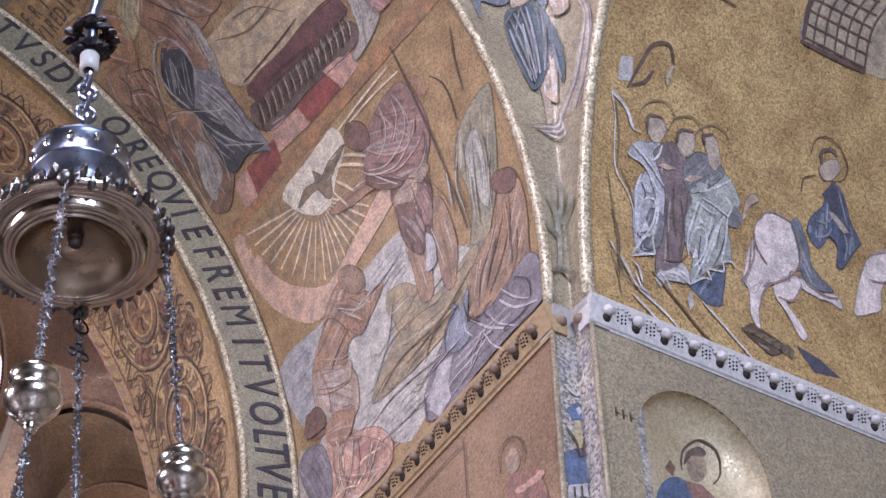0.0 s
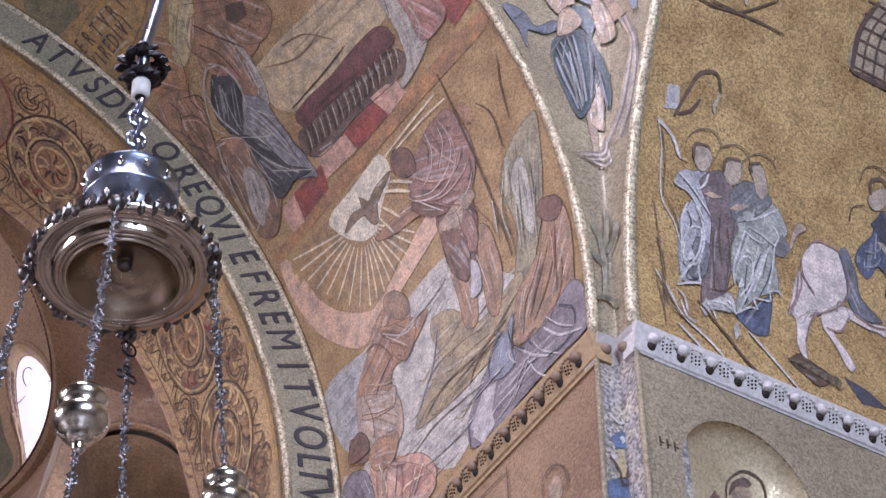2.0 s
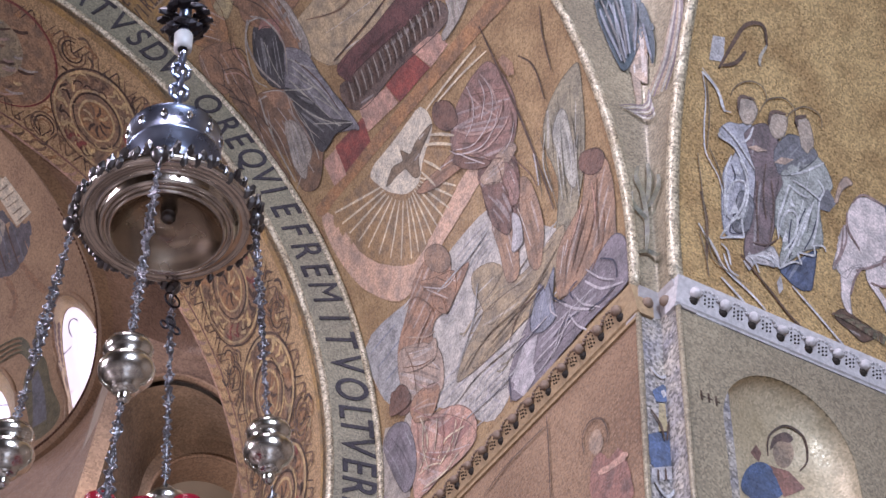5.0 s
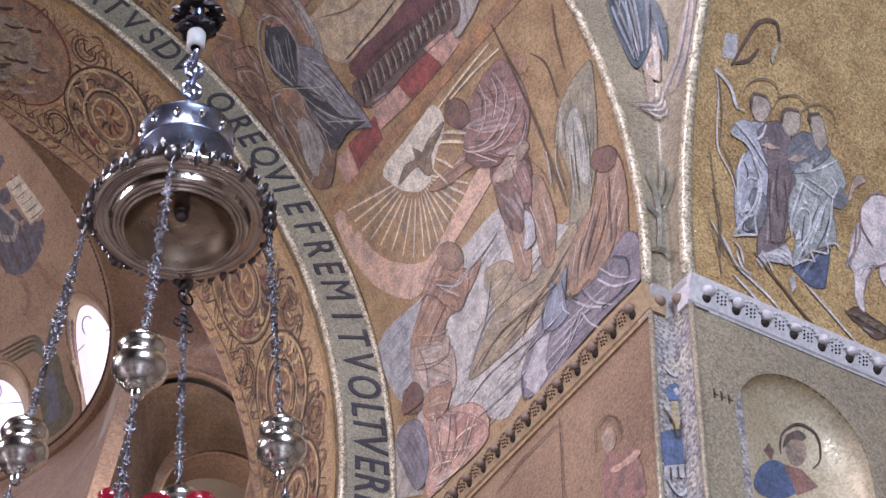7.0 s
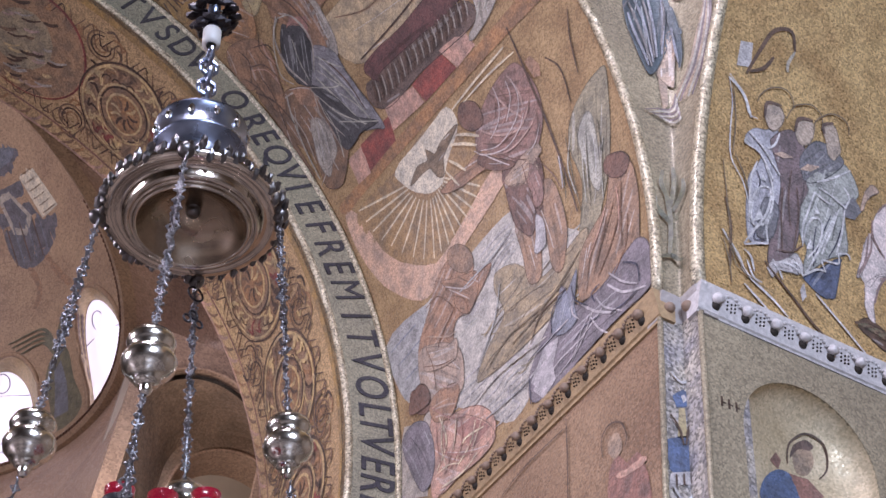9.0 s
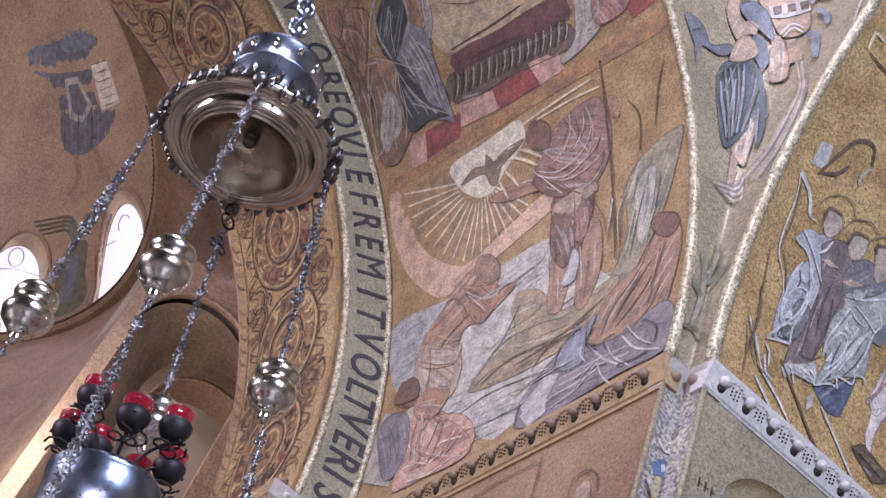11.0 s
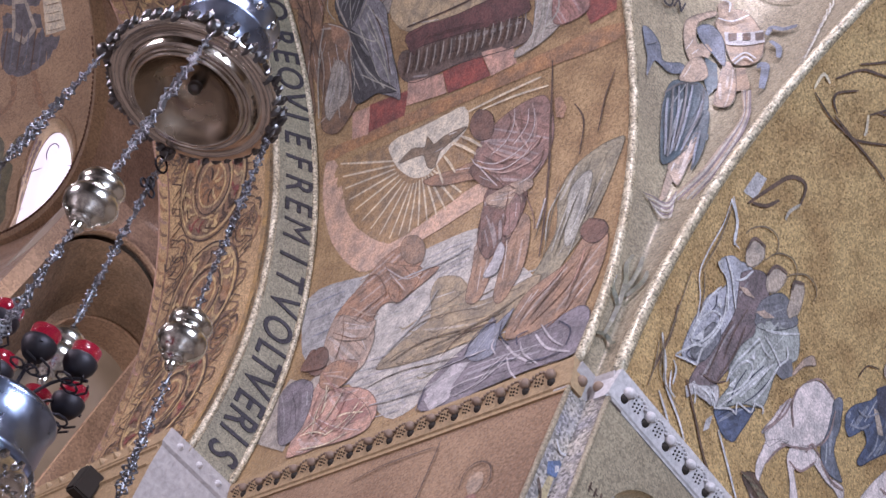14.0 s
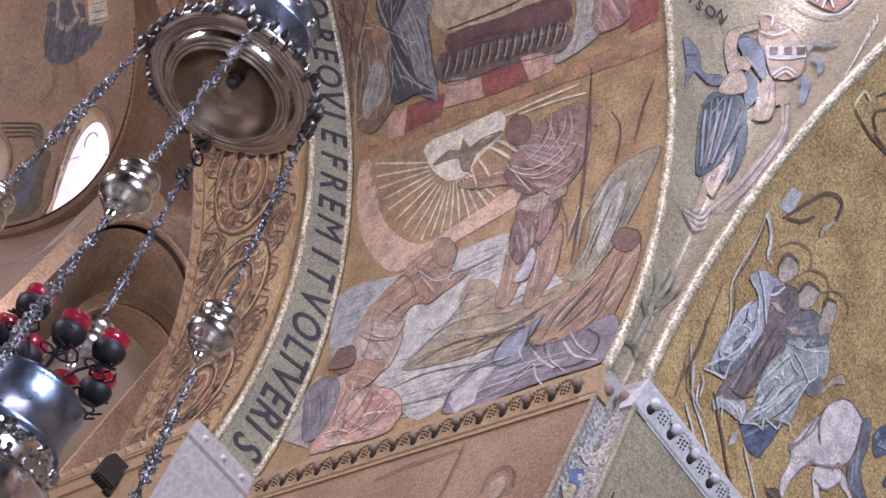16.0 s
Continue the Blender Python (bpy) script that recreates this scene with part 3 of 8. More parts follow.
def soffit(x0, x1, cy0, cy1, cz, r0, r1, z0):
    def at(u, v):
        x, cy, r = x0 + (x1 - x0) * u, cy0 + (cy1 - cy0) * u, r0 + (r1 - r0) * u
        if v < 0.2:
            return Vector((x, cy + r, z0 + (cz - z0) * v / 0.2))
        if v > 0.8:
            return Vector((x, cy - r, cz - (cz - z0) * (v - 0.8) / 0.2))
        a = (v - 0.2) / 0.6 * math.pi
        return Vector((x, cy + r * math.cos(a), cz + r * math.sin(a)))
    return grid(at, 4, 40)


M_AISLE = plain("grey_plaster", (0.36, 0.30, 0.25), 0.8, vary=0.3, scale=1.5)
# darker copy of the rose mosaic: the far arch's shade is in the colour
M_SHADE = mosaic("shade_toned_mosaic", (0.29, 0.195, 0.14), 0.05, 0.25, size=0.03, rough=0.6)
AC, AR = (1.13, 12.75), 0.95
IC, IR = (0.16, 12.41), 0.98
structure(solid(part("far_pier_wall", arch_plate(10.0, *AC, AR, -2.0, 2.32, 6.0, 14.17), M_PEND, None), 0.1), "dusky rose mosaic wall with a round arch", "wall")
structure(part("far_arch_moulding", tube([(9.99, AC[0] + (AR + 0.04) * math.cos(k * math.pi / 30), AC[1] + (AR + 0.04) * math.sin(k * math.pi / 30)) for k in range(31)], 0.035, 8), M_PEND, None, smooth=True), "thin moulding round the far arch", "trim")
structure(part("far_arch_soffit", soffit(10.0, 11.3, AC[0], IC[0], 12.6, AR, IR + 0.16, 6.0), M_SHADE, None, smooth=True), "underside of the far arch, shade put in its colour", "arch")
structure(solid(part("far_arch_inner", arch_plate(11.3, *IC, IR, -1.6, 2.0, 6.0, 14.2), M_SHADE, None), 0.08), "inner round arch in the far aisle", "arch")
structure(part("far_arch_band", tube([(11.28, IC[0] + (IR + 0.03) * math.cos(k * math.pi / 30), IC[1] + (IR + 0.03) * math.sin(k * math.pi / 30)) for k in range(31)], 0.03, 8), M_PEND, None, smooth=True), "thin moulding round the inner far arch", "trim")
structure(part("far_arch_inner_soffit", soffit(11.3, 11.95, *[IC[0], IC[0] - 0.1], IC[1], IR, IR - 0.02, 6.0), M_PEND, None, smooth=True), "underside of the inner far arch", "arch")
structure(part("far_aisle_wall", box((11.95, -3, 0), (12.15, 2.2, 15)), M_AISLE, None), "dusky plastered wall of the far aisle", "wall")

# ---- hanging lamp ----
HX, HY, HZ = 0.0, 0.0, 0.0
lamp = tagged(new("hanging_lamp"), "large tarnished silver church lamp hung on ornate chains", "lamp")


lamp.matrix_world = Matrix.Translation((-2.186, 3.650, 4.987)) @ Matrix.Rotation(radians(9.0), 4, Vector((-0.8944, 0.4472, 0)))  # it hangs a little askew


def lamp_part(name, profile, mat, label="", sides=56):
    return part(name, lathe(profile, (HX, HY, HZ), sides), mat, lamp, label, smooth=True)


lamp_part("bowl", [(0.0, 0.055), (0.03, 0.05), (0.09, 0.045), (0.14, 0.02), (0.178, -0.03), (0.188, -0.042)], M_BOWL, "silver underside of the canopy, dark reflections put in its colour")
shade = lamp_part("smoke_shade", [(0.188, -0.042), (0.19, -0.045), (0.197, -0.045), (0.2, -0.03), (0.206, -0.02), (0.215, -0.03), (0.224, -0.033), (0.232, -0.02), (0.236, 0.0), (0.245, 0.01), (0.27, 0.002), (0.295, 0.003), (0.307, 0.014), (0.305, 0.03), (0.28, 0.055), (0.245, 0.095), (0.205, 0.15), (0.165, 0.21), (0.14, 0.25), (0.13, 0.27)], M_CANOPY, "polished silver bowl-shaped canopy")
lamp_part("collar", [(0.13, 0.27), (0.16, 0.32), (0.172, 0.325), (0.174, 0.335), (0.170, 0.345), (0.170, 0.44), (0.175, 0.45), (0.16, 0.465), (0.10, 0.50), (0.05, 0.53), (0.03, 0.56), (0.0, 0.57)], M_COLLAR, "chased dark silver collar")
lamp_part("nub", [(0.0, 0.02), (0.02, 0.022), (0.026, 0.034), (0.02, 0.05), (0.03, 0.052)], M_SILVER_DARK, sides=16)
# leaf crown round the edge of the shade
crown = bmesh.new()
rnd = random.Random(3)
for k in range(44):
    a = k * math.tau / 44
    for j in range(2):
        r = 0.302 + 0.012 * j + rnd.uniform(-0.006, 0.006)
        bmesh.ops.create_icosphere(crown, subdivisions=1, radius=0.016 + rnd.uniform(0, 0.009), matrix=Matrix.Translation((HX + r * math.cos(a + j * 0.05), HY + r * math.sin(a + j * 0.05), HZ + 0.018 + 0.014 * j + rnd.uniform(-0.012, 0.012))) @ pose(0, 0, 0, rnd.uniform(0, 90), rnd.uniform(0, 90), 0) @ Matrix.Diagonal((1.3, 0.7, 0.6, 1)))
part("leaf_border", crown, M_SILVER_DARK, lamp, "pierced border of cast leaves")
for k in range(8):
    a = k * math.tau / 8 + 0.25
    bm = bmesh.new()
    bmesh.ops.create_uvsphere(bm, u_segments=14, v_segments=8, radius=0.026, matrix=Matrix.Translation((HX + 0.283 * math.cos(a), HY + 0.283 * math.sin(a), HZ + 0.055)))
    part("bead", bm, M_SILVER, lamp, smooth=True)
for k in range(12):
    a = k * math.tau / 12
    g = bmesh.new()
    for j in range(5):
        bmesh.ops.create_icosphere(g, subdivisions=1, radius=0.018 - 0.0015 * abs(j - 2), matrix=Matrix.Translation((HX + (0.27 - 0.02 * j) * math.cos(a + 0.03 * j), HY + (0.27 - 0.02 * j) * math.sin(a + 0.03 * j), HZ + 0.062 + 0.017 * j)))
    part("cast_leaf", g, M_SILVER_DARK, lamp)
    r = 0.17
    g = bmesh.new()
    bmesh.ops.create_uvsphere(g, u_segments=10, v_segments=6, radius=0.022, matrix=Matrix.Translation((HX + r * math.cos(a), HY + r * math.sin(a), HZ + 0.40)) @ Matrix.Diagonal((0.6, 0.6, 1.1, 1)))
    part("rosette", g, M_SILVER, lamp)


def link_mesh(size, wire):
    """One pierced quatrefoil chain link, standing upright."""
    bm = bmesh.new()
    for cx, cz in ((0.3, 0), (-0.3, 0), (0, 0.36), (0, -0.36)):
        b2 = tube([(size * (cx + 0.25 * math.cos(t * math.tau / 10)), 0, size * (cz + 0.25 * math.sin(t * math.tau / 10))) for t in range(10)], wire, 5, True)
        me = bpy.data.meshes.new("tmp")
        b2.to_mesh(me)
        b2.free()
        bm.from_mesh(me)
        bpy.data.meshes.remove(me)
    for a in range(4):
        bmesh.ops.create_icosphere(bm, subdivisions=1, radius=wire * 1.9, matrix=Matrix.Translation((size * 0.55 * math.cos(a * math.pi / 2), 0, size * 0.62 * math.sin(a * math.pi / 2))))
    me = bpy.data.meshes.new("chain_link")
    bm.to_mesh(me)
    bm.free()
    me.materials.append(M_CHAIN)
    return me


LINK = link_mesh(0.030, 0.0028)
chain_turn = random.Random(12)


def chain(a, b, step=0.021):
    a, b = Vector(a), Vector(b)
    d = b - a
    n = max(1, int(d.length / step))
    q = d.to_track_quat("Z", "Y").to_matrix().to_4x4()
    part("chain_core", tube([a, b], 0.0035, 5), M_CHAIN, lamp)
    for i in range(n):
        ob = new("chain_link", LINK)
        ob.parent = lamp
        ob.matrix_basis = Matrix.Translation(a + d * ((i + 0.5) / n)) @ q @ pose(0, 0, 0, chain_turn.uniform(-25, 25), chain_turn.uniform(-25, 25), chain_turn.uniform(0, 180)) @ Matrix.Scale(0.75 + 0.5 * math.sin(math.pi * (i + 0.5) / n) * chain_turn.uniform(0.6, 1.0), 4)


def sphere_part(name, p, r, mat, parent, squash=1.0):
    bm = bmesh.new()
    bmesh.ops.create_uvsphere(bm, u_segments=24, v_segments=14, radius=r, matrix=Matrix.Translation(p) @ Matrix.Diagonal((1, 1, squash, 1)))
    return part(name, bm, mat, parent, smooth=True)


HOOKS = ((-0.124, -0.274), (0.310, -0.122), (0.136, 0.295), (-0.275, 0.121))
BALLS = ((-0.059, -0.352), (0.402, -0.179), (0.218, 0.358), (-0.280, 0.156))
ZB = -0.87
for i, ((hx, hy), (bx, by)) in enumerate(zip(HOOKS, BALLS)):
    a = Vector((hx, hy, HZ - 0.01))
    b = Vector((bx, by, ZB))
    part("hook_ring", tube([(hx + 0.022 * math.cos(t * math.tau / 14), hy, HZ - 0.02 + 0.022 * math.sin(t * math.tau / 14)) for t in range(14)], 0.005, 6, True), M_SILVER_DARK, lamp)
    sphere_part("hook_boss", (hx, hy, HZ + 0.018), 0.03, M_SILVER_DARK, lamp)
    way = (b - a).normalized()
    chain(a - Vector((0, 0, 0.03)), b - way * 0.10)
    knob = part("knob", lathe([(0.008, 0.105), (0.016, 0.098), (0.018, 0.085), (0.034, 0.078), (0.04, 0.068), (0.062, 0.056), (0.071, 0.034), (0.064, 0.016), (0.055, 0.006), (0.056, 0.0), (0.072, -0.012), (0.079, -0.034), (0.074, -0.058), (0.055, -0.082), (0.038, -0.094), (0.038, -0.104), (0.028, -0.112), (0.016, -0.118), (0.02, -0.132), (0.012, -0.146), (0.004, -0.15)], (bx, by, ZB), 32), M_KNOB, lamp, "polished silver double knob", smooth=True)
    low = b + (b - a).normalized() * 0.95
    chain(b + way * 0.15, low)
# suspension above the shade
top = Vector((HX, HY, HZ + 0.57))
for k in range(6):
    z = top.z + 0.03 + 0.065 * k
    part("link", tube([(HX + (0.034 * math.cos(t * math.tau / 14) if k % 2 else 0), HY + (0 if k % 2 else 0.034 * math.cos(t * math.tau / 14)), z + 0.044 * math.sin(t * math.tau / 14)) for t in range(14)], 0.010, 8, True), M_COLLAR, lamp)
M_WHITE = plain("pale_porcelain", (0.6, 0.58, 0.56), 0.4)
M_IRON = plain("dark_iron", (0.035, 0.03, 0.035), 0.5, 0.6)
part("sleeve", lathe([(0.02, 1.0), (0.036, 1.005), (0.038, 1.09), (0.02, 1.10)], (HX, HY, HZ), 20), M_WHITE, lamp, "pale sleeve on the suspension rod", smooth=True)
for z, r, n in ((1.13, 0.05, 9), (1.20, 0.085, 12), (1.27, 0.06, 9)):
    for k in range(n):
        a = k * math.tau / n + z
        bm = bmesh.new()
        bmesh.ops.create_icosphere(bm, subdivisions=1, radius=0.03, matrix=Matrix.Translation((HX + r * math.cos(a), HY + r * math.sin(a), HZ + z)) @ pose(0, 0, 0, rnd.uniform(0, 90), 0, rnd.uniform(0, 90)) @ Matrix.Diagonal((1.2, 0.6, 1, 1)))
        part("iron_leaf", bm, M_IRON, lamp)
part("rod", tube([(0, 0, 1.05), (0, 0, 1.35), (-0.02, -0.04, 1.7), (-0.07, -0.14, 2.4), (-1.52, -3.04, 22.72)], 0.026, 8), M_COLLAR, lamp, "dark suspension rod", smooth=True)

# ring and trefoil link under the canopy's rim, on the chain that hangs nearest to it
hx, hy = HOOKS[1]
for cx, cz, rr in ((0, -0.055, 0.030), (0.0, -0.155, 0.017), (0.024, -0.185, 0.015), (-0.024, -0.185, 0.015)):
    part("trefoil_ring", tube([(hx - 0.35 * (cx + rr * math.cos(t * math.tau / 16)) - 0.01, hy + (cx + rr * math.cos(t * math.tau / 16)), cz + rr * math.sin(t * math.tau / 16)) for t in range(16)], 0.0045, 6, True), M_IRON, lamp)

# lower body of the lamp with its ring of red glass cups
LX, LY = 0.0, 0.0
M_RED = plain("ruby_glass", (0.30, 0.012, 0.03), 0.12, vary=0.3, scale=30)
M_RED.node_tree.nodes["Principled BSDF"].inputs["Transmission Weight"].default_value = 0.5
M_RED.node_tree.nodes["Principled BSDF"].inputs["Emission Color"].default_value = (1.0, 0.04, 0.16, 1)
M_RED.node_tree.nodes["Principled BSDF"].inputs["Emission Strength"].default_value = 0.05
ZT = -1.41
part("drum", lathe([(0.0, 0.0), (0.1, 0.0), (0.155, 0.0), (0.162, -0.01), (0.16, -0.02), (0.155, -0.03), (0.155, -0.15), (0.168, -0.16), (0.17, -0.175), (0.16, -0.18)], (LX, LY, ZT), 64), M_COLLAR, lamp, "pierced dark silver drum", smooth=True)
part("garland", lathe([(0.16, -0.18), (0.175, -0.2), (0.18, -0.25), (0.17, -0.28)], (LX, LY, ZT), 64), M_SILVER, lamp, "band of chased silver leaves", smooth=True)
part("lower_bowl", lathe([(0.17, -0.28), (0.21, -0.29), (0.24, -0.33), (0.32, -0.45), (0.40, -0.5), (0.42, -0.53), (0.38, -0.62), (0.25, -0.74), (0.1, -0.8), (0.0, -0.81)], (LX, LY, ZT), 64), M_SILVER, lamp, "polished silver lower bowl", smooth=True)
chased = bmesh.new()
for k in range(150):
    a, z = rnd.uniform(0, math.tau), rnd.uniform(-0.275, -0.19)
    bmesh.ops.create_icosphere(chased, subdivisions=1, radius=rnd.uniform(0.008, 0.014), matrix=Matrix.Translation((LX + 0.176 * math.cos(a), LY + 0.176 * math.sin(a), ZT + z)))
part("chased_leaves", chased, M_SILVER, lamp)
for k in range(7):
    a = k * math.tau / 7 - 0.72
    rr = 0.15
    cx, cy, cz = LX + rr * math.cos(a), LY + rr * math.sin(a), ZT + 0.12 + 0.05 * (k % 2)
    cup = part("cup_holder", lathe([(0.0, -0.03), (0.03, -0.028), (0.04, -0.012), (0.046, 0.0), (0.048, 0.018), (0.045, 0.022), (0.041, 0.018), (0.041, 0.0), (0.0, -0.02)], (cx, cy, cz), 20), M_IRON, lamp, "dark pierced cup holder", smooth=True)
    part("glass_cup", lathe([(0.0, 0.0), (0.034, 0.0), (0.038, 0.02), (0.042, 0.06), (0.039, 0.06), (0.035, 0.02), (0.0, 0.01)], (cx, cy, cz), 20), M_RED, cup, "ruby red votive glass", smooth=True)
    part("cup_arm", tube([(LX + (0.03 + 0.17 * t) * math.cos(a), LY + (0.03 + 0.17 * t) * math.sin(a), ZT + 0.02 + 0.1 * t * t + 0.07 * math.sin(t * math.pi)) for t in (0, 0.2, 0.4, 0.6, 0.8, 1.0)], 0.005, 6), M_IRON, lamp)
    for s in (0.3, 0.7):
        part("scroll", tube([(cx + 0.045 * (1 - t / 14) * math.cos(a + t * 0.8) + (s - 0.5) * 0.1 * math.sin(a), cy + 0.045 * (1 - t / 14) * math.sin(a + t * 0.8) - (s - 0.5) * 0.1 * math.cos(a), cz - 0.05 - 0.002 * t) for t in range(12)], 0.0035, 5), M_IRON, cup)

# ---- mosaic scenes: shapes of coloured tesserae, a few millimetres proud of their vaults ----
PALETTE = {
    "water": (0.50, 0.46, 0.41), "waterblue": (0.38, 0.37, 0.36), "pink": (0.58, 0.38, 0.27), "fan": (0.36, 0.23, 0.12),
    "cream": (0.66, 0.58, 0.45), "dovebrown": (0.25, 0.18, 0.12), "robe_rose": (0.30, 0.18, 0.15), "skin": (0.36, 0.21, 0.135),
    "skin_d": (0.33, 0.21, 0.14), "darkbrown": (0.19, 0.11, 0.085), "maroon_d": (0.19, 0.11, 0.09), "sash": (0.42, 0.30, 0.22),
    "loin": (0.42, 0.31, 0.24), "rock": (0.36, 0.28, 0.18), "greygreen": (0.30, 0.26, 0.18), "pale": (0.42, 0.40, 0.34),
    "ochre_d": (0.37, 0.20, 0.10), "lavender": (0.23, 0.20, 0.22), "lavpale": (0.48, 0.44, 0.45), "steel": (0.25, 0.26, 0.31),
    "rosepale": (0.52, 0.31, 0.235), "rose_s": (0.38, 0.20, 0.165), "greyl": (0.40, 0.35, 0.30), "redtile": (0.29, 0.085, 0.07),
    "maroon": (0.155, 0.075, 0.07), "fringe": (0.17, 0.12, 0.10), "beige": (0.50, 0.38, 0.235), "umber": (0.23, 0.14, 0.09),
    "umber_l": (0.31, 0.18, 0.11), "umber_d": (0.12, 0.075, 0.055), "slate": (0.085, 0.08, 0.085), "dim_green": (0.22, 0.19, 0.11),
    "parchment": (0.40, 0.25, 0.10), "darkline": (0.12, 0.075, 0.055), "creamline": (0.68, 0.57, 0.40), "robefold": (0.46, 0.31, 0.26),
    "rockline": (0.20, 0.15, 0.10), "skinline": (0.22, 0.12, 0.075), "whitegrey": (0.46, 0.43, 0.43), "slatepale": (0.25, 0.235, 0.25), "slategreen": (0.27, 0.265, 0.25), "bluegrey": (0.20, 0.195, 0.215),
    "plum": (0.20, 0.15, 0.155), "greensl": (0.36, 0.345, 0.32), "palehead": (0.45, 0.36, 0.29), "hair": (0.15, 0.10, 0.085),
    "skin_p": (0.50, 0.36, 0.28), "navy": (0.10, 0.12, 0.19), "navy_d": (0.075, 0.075, 0.11), "donkey": (0.68, 0.58, 0.56),
    "donkeyline": (0.30, 0.21, 0.20), "bush": (0.15, 0.14, 0.09), "castle_c": (0.40, 0.32, 0.23), "castleline": (0.13, 0.08, 0.07),
    "greyline": (0.42, 0.38, 0.32), "whiteline": (0.56, 0.55, 0.56), "tealblue": (0.10, 0.125, 0.145), "slatew": (0.16, 0.17, 0.21),
    "rooftile": (0.33, 0.19, 0.13), "robe_pale": (0.40, 0.39, 0.43), "robe_green": (0.36, 0.365, 0.345), "roundel": (0.36, 0.22, 0.13), "leafgold": (0.60, 0.42, 0.20), "duskblue": (0.135, 0.125, 0.145), "skin_t": (0.41, 0.30, 0.225), "purple": (0.17, 0.14, 0.21), "bluemos": (0.10, 0.14, 0.25), "goldmos": (0.45, 0.36, 0.2),
    "maroon_f": (0.29, 0.15, 0.12), "umber_p": (0.38, 0.27, 0.19),
}
PAINT = {}


def paint(key):
    """The tesserae of a colour; a trailing + ~ _ - gives lighter to darker stones."""
    if key not in PAINT:
        c = PALETTE[key.strip("+-~_")]
        if key.endswith("+"):
            c = [v + 0.45 * (0.72 - v) for v in c]
        if key.endswith("-"):
            c = [v * 0.5 for v in c]
        if key.endswith("~"):
            c = [v + 0.22 * (0.72 - v) for v in c]
        if key.endswith("_"):
            c = [v * 0.72 for v in c]
        grey = sum(c) / 3
        PAINT[key] = mosaic("mosaic_" + key, c, 0.0, 0.28, rough=0.5, second=[0.64 * (0.75 * v + 0.25 * grey) for v in c], blotch=7.0, bump=0.6)
    return PAINT[key]


NICHE_X = 0.03


def on_niche(a, z, h=0.0):
    r = NW - h
    up = max(0.0, z - NZ)
    r = math.sqrt(max(1e-5, r * r - up * up))
    return Vector((NICHE_X + 0.5 * r * math.sin(a), NY - r * math.cos(a), z))


SURFACE = {
    "L": on_left, "R": on_right, "P": on_pendentive, "I": on_intrados, "K": on_niche,
    "N": lambda y, z, h: Vector((NL - 0.003 - h, y, z)),
    "W": lambda x, z, h: Vector((x, -0.03 + h, z)),
    "D": on_drum,
}
LIFT = {"P": 2.5}


def smooth_outline(points, steps=4):
    n, out = len(points), []
    for i in range(n):
        a, b, c, d = (Vector(points[(i + k) % n]) for k in (-1, 0, 1, 2))
        for k in range(steps):
            t = k / steps
            out.append(0.5 * (2 * b + (c - a) * t + (2 * a - 5 * b + 4 * c - d) * t * t + (3 * b - 3 * c + d - a) * t ** 3))
    return out


def conform(bm, surf, h, step_u, step_v):
    """Cut the flat shape finely enough and lay it on its curved surface."""
    for axis, step in ((0, step_u), (1, step_v)):
        if not step:
            continue
        lo = min(v.co[axis] for v in bm.verts)
        hi = max(v.co[axis] for v in bm.verts)
        k = math.floor(lo / step) + 1
        while k * step < hi:
            co, no = Vector((0, 0, 0)), Vector((0, 0, 0))
            co[axis], no[axis] = k * step, 1
            bmesh.ops.bisect_plane(bm, geom=bm.verts[:] + bm.edges[:] + bm.faces[:], plane_co=co, plane_no=no)
            k += 1
    for v in bm.verts:
        v.co = SURFACE[surf](v.co.x, v.co.y, h)
    bmesh.ops.recalc_face_normals(bm, faces=bm.faces[:])


CUTS = {"L": (0, 0.22), "R": (0, 0.25), "P": (0.04, 0.12), "I": (0, 0.22), "K": (0.12, 0.06), "N": (0, 0), "W": (0, 0), "D": (2.0, 0.3)}
WOBBLE = random.Random(21)


def fill(owner, name, surf, layer, key, points):
    pts = smooth_outline(points) if len(points) > 5 else [Vector(p) for p in points]
    if len(points) > 5:
        amp = 0.006 if surf not in "PKD" else 0.0
        pts = [p + Vector((WOBBLE.uniform(-amp, amp), WOBBLE.uniform(-amp, amp))) for p in pts]
    bm = bmesh.new()
    vs = [bm.verts.new((p[0], p[1], 0)) for p in pts]
    edges = [bm.edges.new((vs[i - 1], vs[i])) for i in range(len(vs))]
    bmesh.ops.triangle_fill(bm, use_beauty=True, use_dissolve=False, edges=edges)
    conform(bm, surf, (0.004 + 0.0022 * layer) * LIFT.get(surf, 1), *CUTS[surf])
    ob = part(name, bm, paint(key), owner)
    if len(points) > 5 and surf in "LRP":
        drawn_lines(owner, surf, layer, key, pts, name)
    return ob


